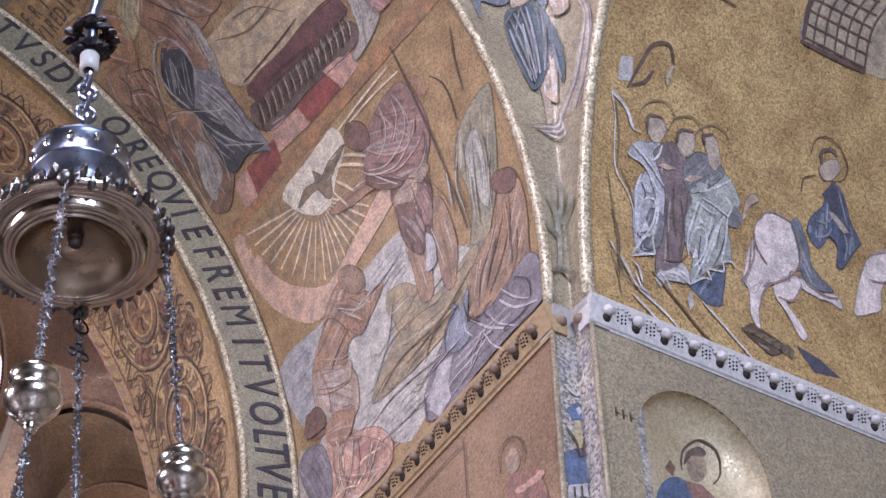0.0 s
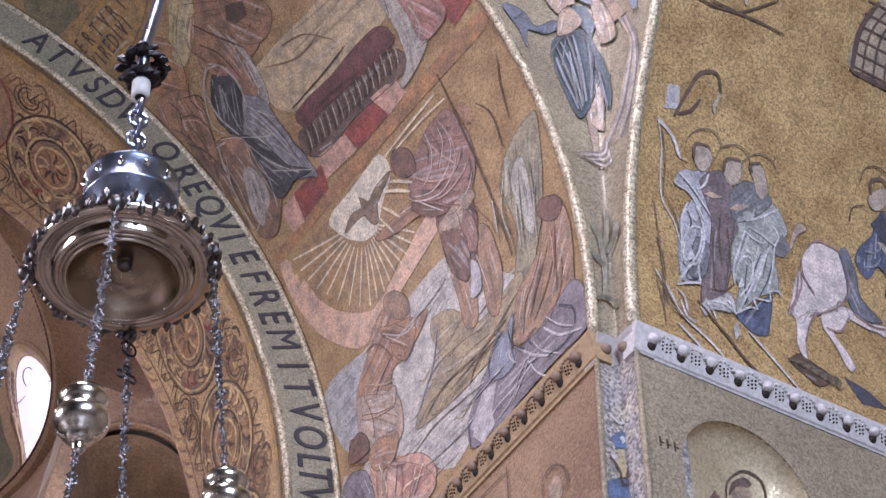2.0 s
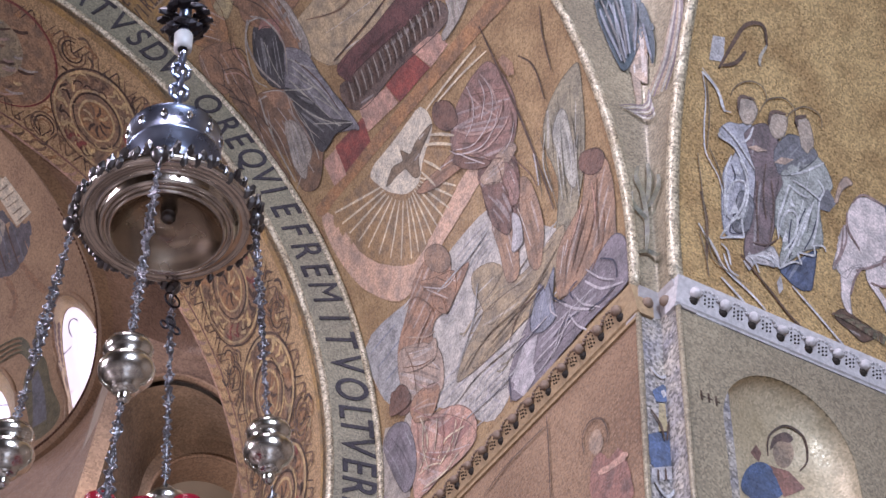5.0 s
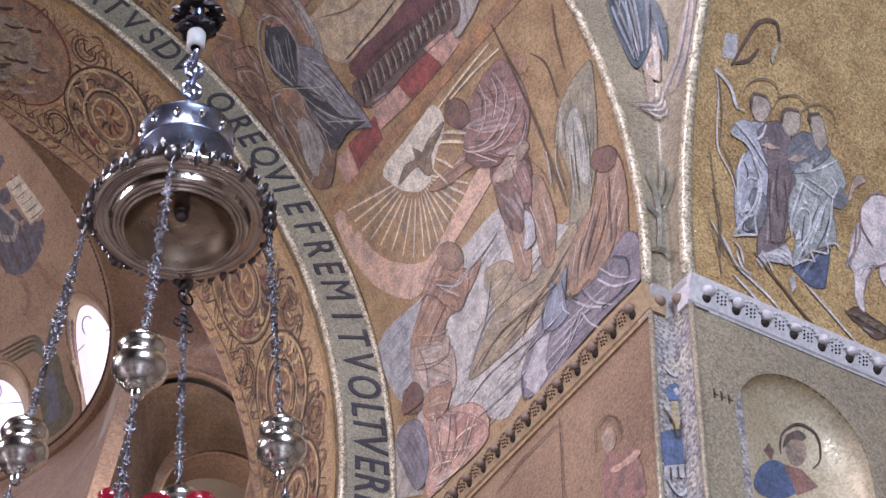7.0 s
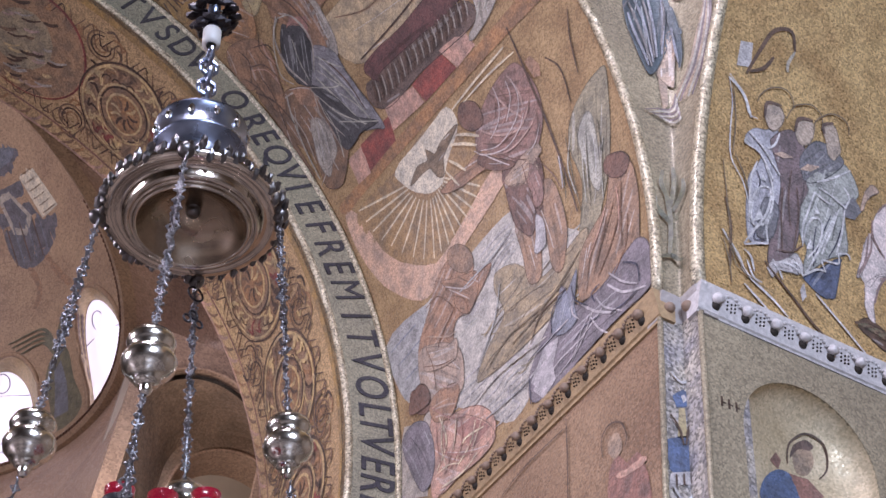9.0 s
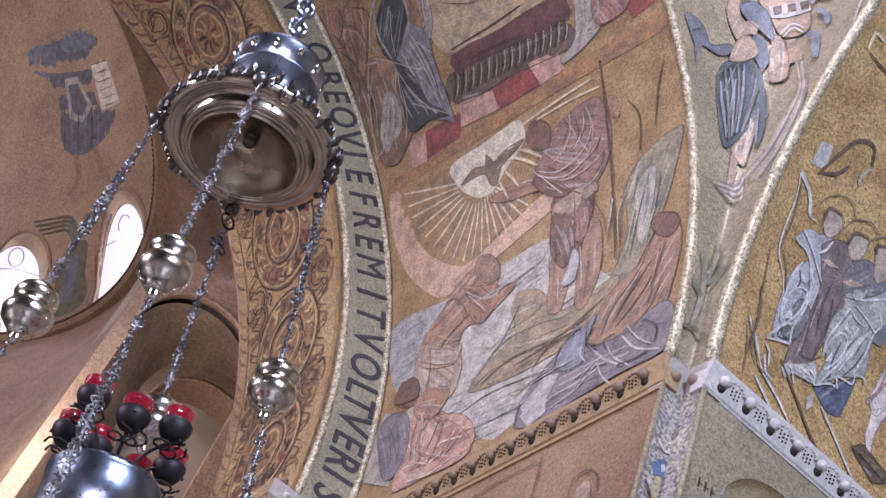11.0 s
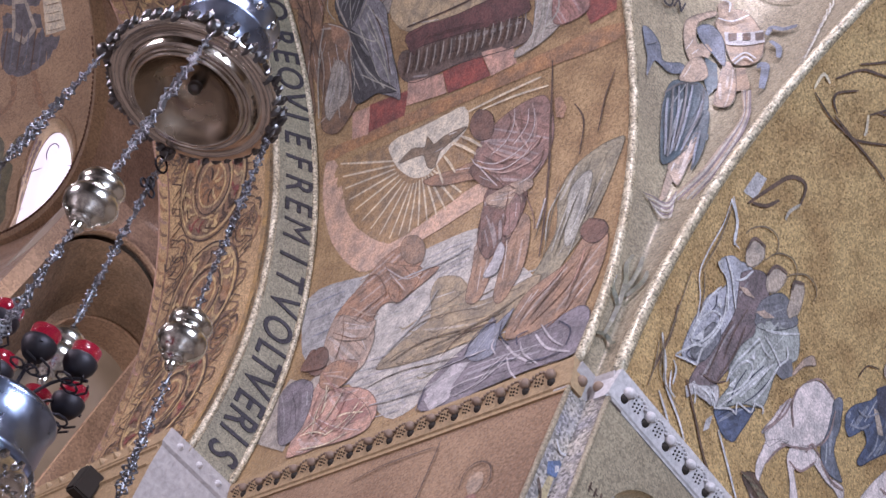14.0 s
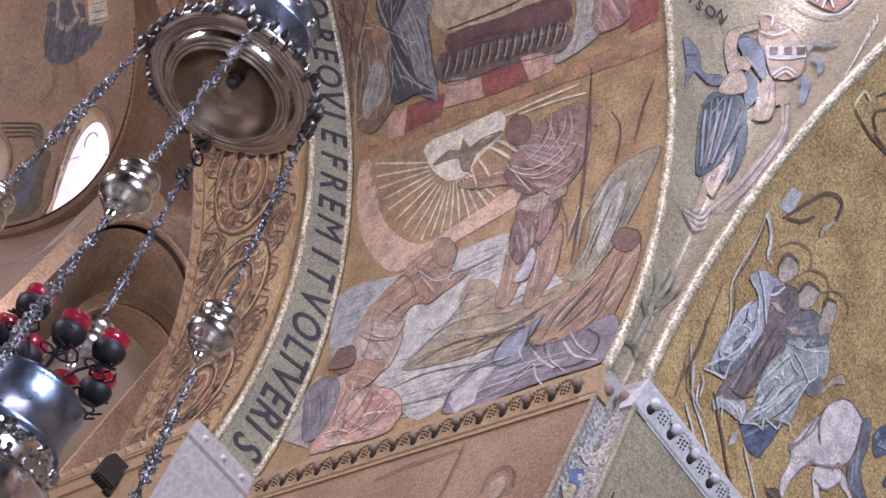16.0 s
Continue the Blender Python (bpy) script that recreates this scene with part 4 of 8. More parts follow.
def drawn_lines(owner, surf, layer, key, pts, name):
    """The dark contour of a mosaic shape and the fold lines inside it."""
    n = len(pts)
    mid = sum(pts, Vector((0, 0))) / n
    size = max((p - mid).length for p in pts)
    if name in ("river", "river_shade", "sky_band", "glory", "glow", "floor_edge", "castle_wall"):
        return
    stroke(owner, "contour", surf, layer + 0.5, key + "-", [pts[k % n] for k in range(0, n + 2, 2)], 0.005)
    if name in ("tile", "head", "hair", "fist", "hand", "ground", "tower", "vase_band", "rider_head", "donkey_rump", "hind_leg", "fore_leg", "donkey_neck", "tail", "face", "vase", "vase_neck") or size < 0.12:
        return
    # folds run along the shape, light and dark in turn
    sxx = sum((p.x - mid.x) ** 2 for p in pts)
    syy = sum((p.y - mid.y) ** 2 for p in pts)
    sxy = sum((p.x - mid.x) * (p.y - mid.y) for p in pts)
    turn = 0.5 * math.atan2(2 * sxy, sxx - syy)
    ax, ac = Vector((math.cos(turn), math.sin(turn))), Vector((-math.sin(turn), math.cos(turn)))
    bend = WOBBLE.uniform(-0.12, 0.12)
    count = 15 if size > 0.35 else 8
    for k in range(count):
        c = size * (2 * (k + WOBBLE.uniform(0.1, 0.9)) / count - 1)
        tilt = WOBBLE.uniform(-0.12, 0.12)
        run, best = [], []
        for j in range(-14, 15):
            t = j / 14
            p = mid + ax * size * t + ac * (c + size * (bend * t * t + tilt * t))
            if inside(p, pts):
                run.append(p)
                best = run if len(run) > len(best) else best
            else:
                run = []
        if len(best) < 6:
            continue
        i0 = WOBBLE.randint(0, len(best) // 3)
        i1 = len(best) - WOBBLE.randint(0, len(best) // 3)
        tone = WOBBLE.choice("~~__+-")
        wide = WOBBLE.uniform(0.010, 0.024) if tone in "~_" else WOBBLE.uniform(0.004, 0.008)
        stroke(owner, "fold_line", surf, layer + 0.5, key + tone, best[i0:i1:3] if i1 - i0 > 5 else best[i0:i1], wide * (1 if size > 0.35 else 0.6))


def inside(p, pts):
    hit = False
    for a, b in zip(pts, pts[1:] + pts[:1]):
        if (a.y > p.y) != (b.y > p.y) and p.x < a.x + (p.y - a.y) * (b.x - a.x) / (b.y - a.y):
            hit = not hit
    return hit


def stroke(owner, name, surf, layer, key, points, width):
    pts = [Vector(p) for p in points]
    line = []
    for i in range(len(pts) - 1):
        a, b, c, d = pts[max(0, i - 1)], pts[i], pts[i + 1], pts[min(len(pts) - 1, i + 2)]
        for k in range(6):
            t = k / 6
            line.append(0.5 * (2 * b + (c - a) * t + (2 * a - 5 * b + 4 * c - d) * t * t + (3 * b - 3 * c + d - a) * t ** 3))
    line.append(pts[-1])
    h = (0.004 + 0.0022 * layer) * LIFT.get(surf, 1)
    place = [SURFACE[surf](p[0], p[1], h) for p in line]
    up = [(SURFACE[surf](p[0], p[1], h + 0.1) - q).normalized() for p, q in zip(line, place)]
    bm = bmesh.new()
    prev = None
    n = len(place)
    for i, p in enumerate(place):
        d = (place[min(n - 1, i + 1)] - place[max(0, i - 1)]).normalized()
        s = d.cross(up[i]).normalized() * width * (0.45 + 0.55 * math.sin(math.pi * min(1, max(0.0, (i + 1.5) / (n + 2)))))
        pair = (bm.verts.new(p + s), bm.verts.new(p - s))
        if prev:
            bm.faces.new((prev[0], prev[1], pair[1], pair[0]))
        prev = pair
    return part(name, bm, paint(key), owner)


baptism_mosaic = tagged(new("mosaic_panel"), "wide mosaic scene of pale shapes by a river under golden rays", "mosaic")
fill(baptism_mosaic, "river", "L", 0, "water", [(4.59, 2.41), (3.68, 2.37), (2.85, 2.35), (2.04, 2.31), (1.84, 2.04), (1.04, 1.20), (1.48, 0.83), (1.94, 0.38), (2.36, 0.14), (3.02, 0.63), (4.01, 1.40), (4.43, 1.64)])
fill(baptism_mosaic, "river_shade", "L", 1, "waterblue", [(4.59, 2.41), (3.76, 2.38), (3.80, 2.19), (3.97, 1.92), (4.07, 1.63), (4.43, 1.64)])
fill(baptism_mosaic, "sky_band", "L", 1, "pink", [(4.48, 4.06), (4.51, 3.58), (4.31, 3.01), (3.78, 2.45), (3.31, 2.43), (2.88, 2.48), (2.35, 2.56), (1.91, 2.66), (2.02, 2.85), (2.32, 2.83), (2.92, 2.69), (3.41, 2.68), (3.81, 2.96), (4.12, 3.37), (4.27, 4.00)])
fill(baptism_mosaic, "glory", "L", 1, "fan", [(4.27, 3.98), (4.21, 3.54), (3.92, 3.08), (3.46, 2.69), (3.15, 2.63), (2.77, 2.77), (2.32, 2.83), (2.26, 2.95), (2.34, 3.59), (2.70, 3.91), (3.37, 3.90)])
fill(baptism_mosaic, "glow", "L", 2, "cream", [(3.40, 3.91), (2.78, 3.89), (2.32, 3.87), (2.29, 3.60), (2.61, 3.43), (2.84, 3.28), (3.13, 3.37), (3.36, 3.65)])
fill(baptism_mosaic, "bird", "L", 3, "dovebrown", [(3.29, 3.61), (3.09, 3.69), (2.90, 3.64), (2.85, 3.74), (2.76, 3.61), (2.60, 3.64), (2.29, 3.62), (2.49, 3.54), (2.68, 3.48), (2.75, 3.33), (2.86, 3.39), (2.92, 3.54), (3.11, 3.58)])
fill(baptism_mosaic, "robe", "L", 3, "robe_rose", [(2.20, 3.18), (2.05, 3.40), (1.72, 3.53), (1.28, 3.52), (1.16, 3.16), (1.17, 2.90), (1.29, 2.68), (1.52, 2.54), (1.77, 2.63), (2.06, 2.90)])
fill(baptism_mosaic, "arm", "L", 4, "skin", [(2.11, 3.12), (2.43, 3.17), (2.75, 3.22), (2.91, 3.20), (2.57, 3.03), (2.18, 2.94), (1.90, 2.79)])
fill(baptism_mosaic, "head", "L", 4, "darkbrown", [(2.25, 3.59), (2.19, 3.72), (2.06, 3.72), (1.94, 3.59), (1.93, 3.39), (2.03, 3.34), (2.17, 3.42)])
fill(baptism_mosaic, "tunic", "L", 3, "maroon_d", [(1.95, 2.76), (1.52, 2.60), (1.44, 2.34), (1.56, 2.04), (1.65, 1.85), (1.80, 2.01), (2.02, 2.17), (2.01, 2.51)])
fill(baptism_mosaic, "sash", "L", 4, "sash", [(1.88, 2.65), (1.46, 2.64), (1.39, 2.50), (1.66, 2.47), (1.50, 2.43), (1.57, 2.19), (1.74, 2.25), (1.78, 2.48)])
fill(baptism_mosaic, "leg", "L", 3, "skin_d", [(2.01, 2.18), (1.71, 1.99), (1.74, 1.60), (1.82, 1.35), (1.99, 1.42), (2.02, 1.77)])
fill(baptism_mosaic, "leg", "L", 3, "skin_d", [(1.59, 2.20), (1.37, 2.14), (1.32, 1.64), (1.39, 1.34), (1.50, 1.19), (1.62, 1.34), (1.63, 1.76)])
fill(baptism_mosaic, "fist", "L", 3, "skin", [(1.15, 3.42), (1.06, 3.41), (1.00, 3.25), (1.04, 3.14), (1.13, 3.20)])
fill(baptism_mosaic, "torso", "L", 3, "skin", [(3.65, 2.28), (3.46, 2.46), (3.19, 2.53), (2.96, 2.52), (2.80, 2.36), (2.80, 2.16), (3.01, 2.13), (2.55, 2.05), (2.57, 1.96), (2.97, 1.81), (3.22, 1.86), (3.35, 1.74), (3.34, 1.46), (3.66, 1.49), (4.03, 1.85), (3.92, 2.09)])
fill(baptism_mosaic, "head", "L", 4, "skin_d", [(3.16, 2.50), (3.11, 2.62), (2.94, 2.57), (2.80, 2.43), (2.77, 2.24), (2.89, 2.21), (3.06, 2.32)])
fill(baptism_mosaic, "cloth", "L", 4, "loin", [(4.05, 1.91), (3.80, 1.91), (3.32, 1.61), (3.23, 1.28), (3.32, 1.07), (3.61, 1.12), (4.02, 1.46)])
fill(baptism_mosaic, "shadow_shape", "L", 3, "darkbrown", [(4.32, 1.49), (4.27, 1.64), (4.06, 1.54), (3.90, 1.33), (3.97, 1.23), (4.17, 1.31)])
fill(baptism_mosaic, "rock", "L", 2, "rock", [(2.49, 1.88), (2.14, 1.75), (1.81, 1.35), (1.40, 1.34), (1.07, 1.35), (1.12, 1.10), (1.35, 0.84), (1.87, 0.84), (2.31, 0.85), (3.01, 0.97), (2.78, 1.22), (2.45, 1.38), (2.54, 1.69)])
fill(baptism_mosaic, "reeds", "L", 1, "greygreen", [(1.22, 1.27), (1.01, 1.78), (1.04, 2.25), (0.82, 2.55), (0.34, 2.61), (0.40, 2.30), (0.58, 1.80), (0.79, 1.43), (1.02, 1.16)])
fill(baptism_mosaic, "reed_leaf", "L", 2, "pale", [(0.88, 1.67), (0.91, 2.20), (0.75, 2.38), (0.66, 2.29), (0.72, 1.85), (0.79, 1.58)])
fill(baptism_mosaic, "reclining_shape", "L", 3, "skin_d", [(1.25, 0.67), (1.26, 1.02), (1.11, 1.23), (0.77, 1.36), (0.63, 1.61), (0.40, 1.58), (0.34, 1.25), (0.39, 0.81), (0.45, 0.56), (0.88, 0.59)])
fill(baptism_mosaic, "head", "L", 4, "darkbrown", [(0.70, 1.69), (0.63, 1.79), (0.45, 1.70), (0.37, 1.55), (0.45, 1.45), (0.61, 1.53)])
fill(baptism_mosaic, "drapery", "L", 4, "lavender", [(2.03, 0.12), (2.10, 0.44), (1.89, 0.69), (1.63, 0.87), (1.51, 1.03), (1.31, 0.67), (0.88, 0.61), (0.44, 0.71), (0.26, 0.43), (0.27, 0.10), (0.66, 0.10), (1.25, 0.07), (1.68, 0.03)])
fill(baptism_mosaic, "fold", "L", 5, "steel", [(1.72, 0.77), (1.54, 1.03), (1.36, 0.79), (1.49, 0.55)])
fill(baptism_mosaic, "fold", "L", 5, "lavpale", [(2.06, 0.35), (1.84, 0.59), (1.61, 0.54), (1.72, 0.24), (1.87, 0.14)])
fill(baptism_mosaic, "drapery", "L", 3, "rosepale", [(3.90, 0.34), (3.76, 0.64), (3.66, 0.94), (3.08, 0.75), (2.74, 0.44), (2.70, 0.21), (3.13, 0.16), (3.67, 0.13)])
fill(baptism_mosaic, "fold", "L", 4, "rose_s", [(3.46, 0.70), (3.12, 0.66), (2.78, 0.34), (3.10, 0.30)])
fill(baptism_mosaic, "robe", "L", 2, "greyl", [(3.72, 0.45), (4.16, 0.87), (4.09, 1.21), (3.72, 1.17), (3.44, 0.79), (3.56, 0.58)])
fill(baptism_mosaic, "tile", "L", 2, "rosepale", [(3.97, 4.52), (3.68, 4.48), (3.75, 4.16), (4.01, 4.20)])
fill(baptism_mosaic, "tile", "L", 2, "redtile", [(3.68, 4.50), (3.09, 4.42), (3.18, 4.15), (3.77, 4.18)])
fill(baptism_mosaic, "tile", "L", 2, "rosepale", [(3.08, 4.52), (2.58, 4.39), (2.55, 4.14), (3.14, 4.25)])
fill(baptism_mosaic, "tile", "L", 2, "redtile", [(2.58, 4.41), (2.03, 4.36), (1.94, 4.07), (2.53, 4.13)])
fill(baptism_mosaic, "tile", "L", 2, "rosepale", [(2.03, 4.39), (1.62, 4.29), (1.59, 4.05), (1.93, 4.06)])
fill(baptism_mosaic, "floor_edge", "L", 1, "ochre_d", [(4.46, 4.23), (3.99, 4.21), (1.59, 4.03), (0.40, 3.91), (0.41, 3.72), (1.59, 3.86), (3.90, 4.06), (4.41, 4.09)])
fill(baptism_mosaic, "couch_edge", "L", 3, "maroon", [(2.97, 5.08), (2.28, 4.96), (1.49, 4.85), (1.33, 4.62), (1.46, 4.54), (2.16, 4.69), (2.83, 4.84), (2.90, 4.77), (3.00, 4.88)])
fill(baptism_mosaic, "couch_fringe", "L", 2, "fringe", [(3.12, 4.90), (2.86, 4.84), (1.50, 4.53), (1.39, 4.26), (1.64, 4.25), (2.36, 4.40), (3.00, 4.47), (3.20, 4.69)])
fill(baptism_mosaic, "tablecloth", "L", 1, "beige", [(3.09, 5.83), (2.02, 5.65), (1.23, 5.48), (0.77, 4.97), (1.36, 4.79), (1.89, 4.92), (2.95, 5.07), (3.21, 5.59)])
fill(baptism_mosaic, "shoulder", "L", 2, "umber_l", [(2.97, 7.07), (2.30, 6.41), (2.65, 5.96), (3.16, 6.02), (3.51, 6.57), (3.30, 6.85)])
fill(baptism_mosaic, "hair", "L", 3, "umber_d", [(2.70, 6.38), (2.43, 6.27), (2.43, 6.04), (2.64, 6.04), (2.78, 6.24)])
fill(baptism_mosaic, "fold", "L", 3, "greyl", [(0.96, 4.69), (0.71, 4.50), (0.75, 4.23), (1.13, 4.23), (1.15, 4.33), (0.91, 4.40)])
fill(baptism_mosaic, "cushion", "L", 1, "dim_green", [(4.08, 8.90), (3.64, 8.31), (4.12, 8.03), (4.60, 8.15), (4.56, 8.64)])
fill(baptism_mosaic, "scroll_sheet", "L", 2, "parchment", [(4.53, 8.05), (3.78, 7.93), (3.36, 7.43), (3.90, 7.30), (4.55, 7.32), (4.55, 7.75)])
fill(baptism_mosaic, "ground", "L", 2, "redtile", [(0.74, 4.39), (0.31, 4.31), (0.35, 4.05), (0.66, 4.04)])
stroke(baptism_mosaic, "staff", "L", 6, "darkline", [(1.14, 3.86), (1.18, 3.36), (1.19, 2.97), (1.18, 2.25), (1.14, 1.58)], 0.016)
stroke(baptism_mosaic, "ray", "L", 6, "creamline", [(2.27, 3.78), (1.78, 3.77), (1.29, 3.74)], 0.014)
stroke(baptism_mosaic, "ray", "L", 6, "creamline", [(2.07, 3.72), (1.63, 3.68), (1.21, 3.60)], 0.012)
stroke(baptism_mosaic, "ray_bar", "L", 6, "creamline", [(2.49, 3.51), (2.32, 3.38), (2.16, 3.23)], 0.016)
stroke(baptism_mosaic, "ray_bar", "L", 6, "creamline", [(2.36, 3.53), (2.22, 3.42), (2.08, 3.28)], 0.016)
stroke(baptism_mosaic, "ray_bar", "L", 6, "creamline", [(2.61, 3.40), (2.52, 3.27), (2.44, 3.13)], 0.016)
stroke(baptism_mosaic, "ray_bar", "L", 6, "creamline", [(2.71, 3.33), (2.65, 3.18), (2.61, 3.07)], 0.014)
stroke(baptism_mosaic, "fold_line", "L", 6, "robefold", [(2.03, 3.31), (1.83, 3.08), (1.53, 2.92), (1.26, 3.07)], 0.012)
stroke(baptism_mosaic, "fold_line", "L", 6, "robefold", [(1.67, 3.47), (1.58, 3.21), (1.46, 2.99)], 0.012)
stroke(baptism_mosaic, "fold_line", "L", 6, "robefold", [(1.42, 3.50), (1.37, 3.25), (1.40, 3.05)], 0.012)
stroke(baptism_mosaic, "fold_line", "L", 6, "robefold", [(2.16, 3.11), (1.80, 2.85), (1.45, 2.82), (1.28, 2.88)], 0.01)
stroke(baptism_mosaic, "fold_line", "L", 6, "lavpale", [(1.86, 0.18), (1.61, 0.27), (1.23, 0.28), (0.80, 0.41)], 0.012)
stroke(baptism_mosaic, "fold_line", "L", 6, "lavpale", [(0.86, 0.55), (0.64, 0.30), (0.34, 0.13)], 0.012)
stroke(baptism_mosaic, "fold_line", "L", 6, "lavpale", [(1.29, 0.68), (1.04, 0.40), (0.75, 0.17)], 0.012)
stroke(baptism_mosaic, "fold_line", "L", 6, "rose_s", [(3.55, 0.31), (3.33, 0.48), (3.34, 0.76)], 0.012)
stroke(baptism_mosaic, "fold_line", "L", 6, "creamline", [(3.41, 0.36), (3.26, 0.49), (2.90, 0.41)], 0.012)
stroke(baptism_mosaic, "fold_line", "L", 6, "creamline", [(3.68, 0.20), (3.26, 0.13), (2.99, 0.19)], 0.012)
stroke(baptism_mosaic, "water_line", "L", 6, "water", [(3.10, 0.76), (2.58, 0.81), (1.81, 0.68)], 0.012)
stroke(baptism_mosaic, "water_line", "L", 6, "waterblue", [(2.86, 0.47), (2.23, 0.41), (1.83, 0.45)], 0.012)
stroke(baptism_mosaic, "water_line", "L", 6, "waterblue", [(3.10, 2.09), (2.47, 2.07), (2.11, 2.11)], 0.012)
stroke(baptism_mosaic, "water_line", "L", 6, "waterblue", [(3.03, 1.09), (2.63, 1.41), (2.44, 1.72)], 0.012)
stroke(baptism_mosaic, "fold_line", "L", 6, "darkline", [(2.06, 0.77), (1.87, 0.97), (1.47, 0.96)], 0.01)
stroke(baptism_mosaic, "rock_line", "L", 6, "rockline", [(2.83, 0.99), (2.42, 1.10), (1.83, 1.03), (1.37, 1.06)], 0.01)
stroke(baptism_mosaic, "rock_line", "L", 6, "rockline", [(2.37, 0.98), (1.95, 1.00), (1.51, 1.08), (1.19, 1.19)], 0.01)
stroke(baptism_mosaic, "body_line", "L", 6, "skinline", [(3.75, 1.61), (3.59, 1.84), (3.38, 1.94), (3.23, 2.00)], 0.01)
stroke(baptism_mosaic, "body_line", "L", 6, "skinline", [(0.99, 0.72), (0.76, 0.93), (0.60, 1.16), (0.52, 1.42)], 0.01)
stroke(baptism_mosaic, "body_line", "L", 6, "skinline", [(0.76, 0.59), (0.58, 0.76), (0.51, 1.05)], 0.01)
stroke(baptism_mosaic, "fold_line", "L", 6, "robefold", [(3.83, 1.49), (3.55, 1.26), (3.31, 1.18)], 0.01)
stroke(baptism_mosaic, "branch_line", "L", 6, "darkline", [(0.83, 2.62), (0.79, 3.00), (0.90, 3.24)], 0.01)
stroke(baptism_mosaic, "branch_line", "L", 6, "darkline", [(0.62, 2.79), (0.54, 3.14), (0.42, 3.40)], 0.01)
stroke(baptism_mosaic, "fold_line", "L", 6, "greyl", [(4.21, 5.20), (4.17, 4.83), (4.17, 4.54)], 0.012)
stroke(baptism_mosaic, "fold_line", "L", 6, "umber_l", [(4.28, 6.32), (4.12, 6.02), (4.07, 5.73)], 0.012)
stroke(baptism_mosaic, "fold_line", "L", 6, "umber_d", [(4.52, 6.07), (4.37, 5.74), (4.35, 5.18)], 0.012)
stroke(baptism_mosaic, "fold_line", "L", 6, "umber_d", [(3.22, 6.76), (3.11, 6.45), (2.94, 6.08)], 0.012)
fill(baptism_mosaic, "robe", "L", 2, "ochre_d", [(4.40, 7.38), (3.92, 7.27), (3.64, 6.96), (3.76, 6.60), (4.01, 6.45), (4.26, 6.64), (4.36, 6.93)])
fill(baptism_mosaic, "robe", "L", 2, "greyl", [(4.50, 1.35), (4.06, 1.17), (4.00, 0.28), (4.60, 0.56), (4.68, 1.03)])
fill(baptism_mosaic, "drapery", "L", 3, "rosepale", [(3.90, 1.17), (3.53, 0.94), (2.96, 0.54), (2.67, 0.15), (3.11, 0.10), (3.58, 0.16), (3.88, 0.18), (3.98, 0.76)])
stroke(baptism_mosaic, "fold_line", "L", 6, "creamline", [(3.76, 1.03), (3.63, 0.67), (3.81, 0.45)], 0.014)
stroke(baptism_mosaic, "fold_line", "L", 6, "creamline", [(3.06, 0.58), (3.14, 0.38), (3.37, 0.27)], 0.014)
stroke(baptism_mosaic, "fold_line", "L", 6, "rose_s", [(3.41, 0.82), (3.48, 0.54), (3.64, 0.32)], 0.012)
stroke(baptism_mosaic, "panel_line", "L", 6, "umber_d", [(2.97, 5.14), (2.30, 5.05), (1.89, 5.02)], 0.012)
fill(baptism_mosaic, "gold_ground", "L", 2, "goldmos", [(3.14, 7.15), (2.95, 6.93), (3.32, 6.68), (3.72, 6.59), (3.74, 6.82), (3.43, 7.03)])
fill(baptism_mosaic, "robe", "L", 3, "umber_l", [(4.36, 6.68), (4.04, 6.50), (4.16, 6.17), (4.52, 6.11), (4.62, 6.35), (4.52, 6.59)])
fill(baptism_mosaic, "robe", "L", 2, "umber", [(4.33, 6.28), (4.09, 6.10), (4.19, 5.75), (4.50, 5.33), (4.57, 4.77), (4.79, 4.87), (4.59, 5.53), (4.54, 5.98)])
fill(baptism_mosaic, "torso", "L", 3, "umber_l", [(3.35, 6.66), (3.05, 6.60), (3.02, 6.36), (3.05, 5.98), (3.22, 5.58), (3.45, 5.75), (3.40, 6.00), (3.57, 6.33), (3.53, 6.49)])
fill(baptism_mosaic, "robe", "L", 4, "slate", [(3.55, 6.24), (3.47, 6.10), (3.37, 5.97), (3.42, 5.72), (3.66, 5.60), (3.89, 5.61), (3.92, 5.80), (3.86, 6.02)])
fill(baptism_mosaic, "robe", "L", 4, "slatepale", [(3.38, 5.75), (3.21, 5.48), (3.25, 5.09), (3.21, 4.41), (3.31, 4.44), (3.56, 4.62), (3.68, 4.95), (3.73, 5.32), (3.79, 5.54), (3.54, 5.62)])
fill(baptism_mosaic, "fold", "L", 5, "umber_d", [(3.84, 5.36), (3.79, 5.05), (3.61, 4.65), (3.84, 4.63), (3.89, 4.97)])
fill(baptism_mosaic, "robe", "L", 4, "umber", [(4.19, 5.75), (3.98, 5.65), (3.80, 5.48), (3.79, 5.14), (3.81, 4.74), (3.97, 4.52), (4.25, 4.38), (4.49, 4.55), (4.39, 4.93), (4.52, 5.27), (4.42, 5.57)])
fill(baptism_mosaic, "fold", "L", 5, "greyl", [(4.11, 5.25), (4.00, 5.11), (4.09, 4.80), (4.34, 4.58), (4.39, 4.80), (4.27, 5.04)])
fill(baptism_mosaic, "sleeve", "L", 3, "greyl", [(3.00, 6.36), (2.96, 6.13), (2.98, 5.88), (3.07, 5.60), (3.20, 5.42), (3.26, 5.55), (3.15, 5.78), (3.13, 6.03)])
fill(baptism_mosaic, "shoulder", "L", 3, "umber_l", [(2.69, 6.68), (2.37, 6.38), (2.34, 6.02), (2.65, 5.90), (2.91, 6.12), (2.91, 6.41)])
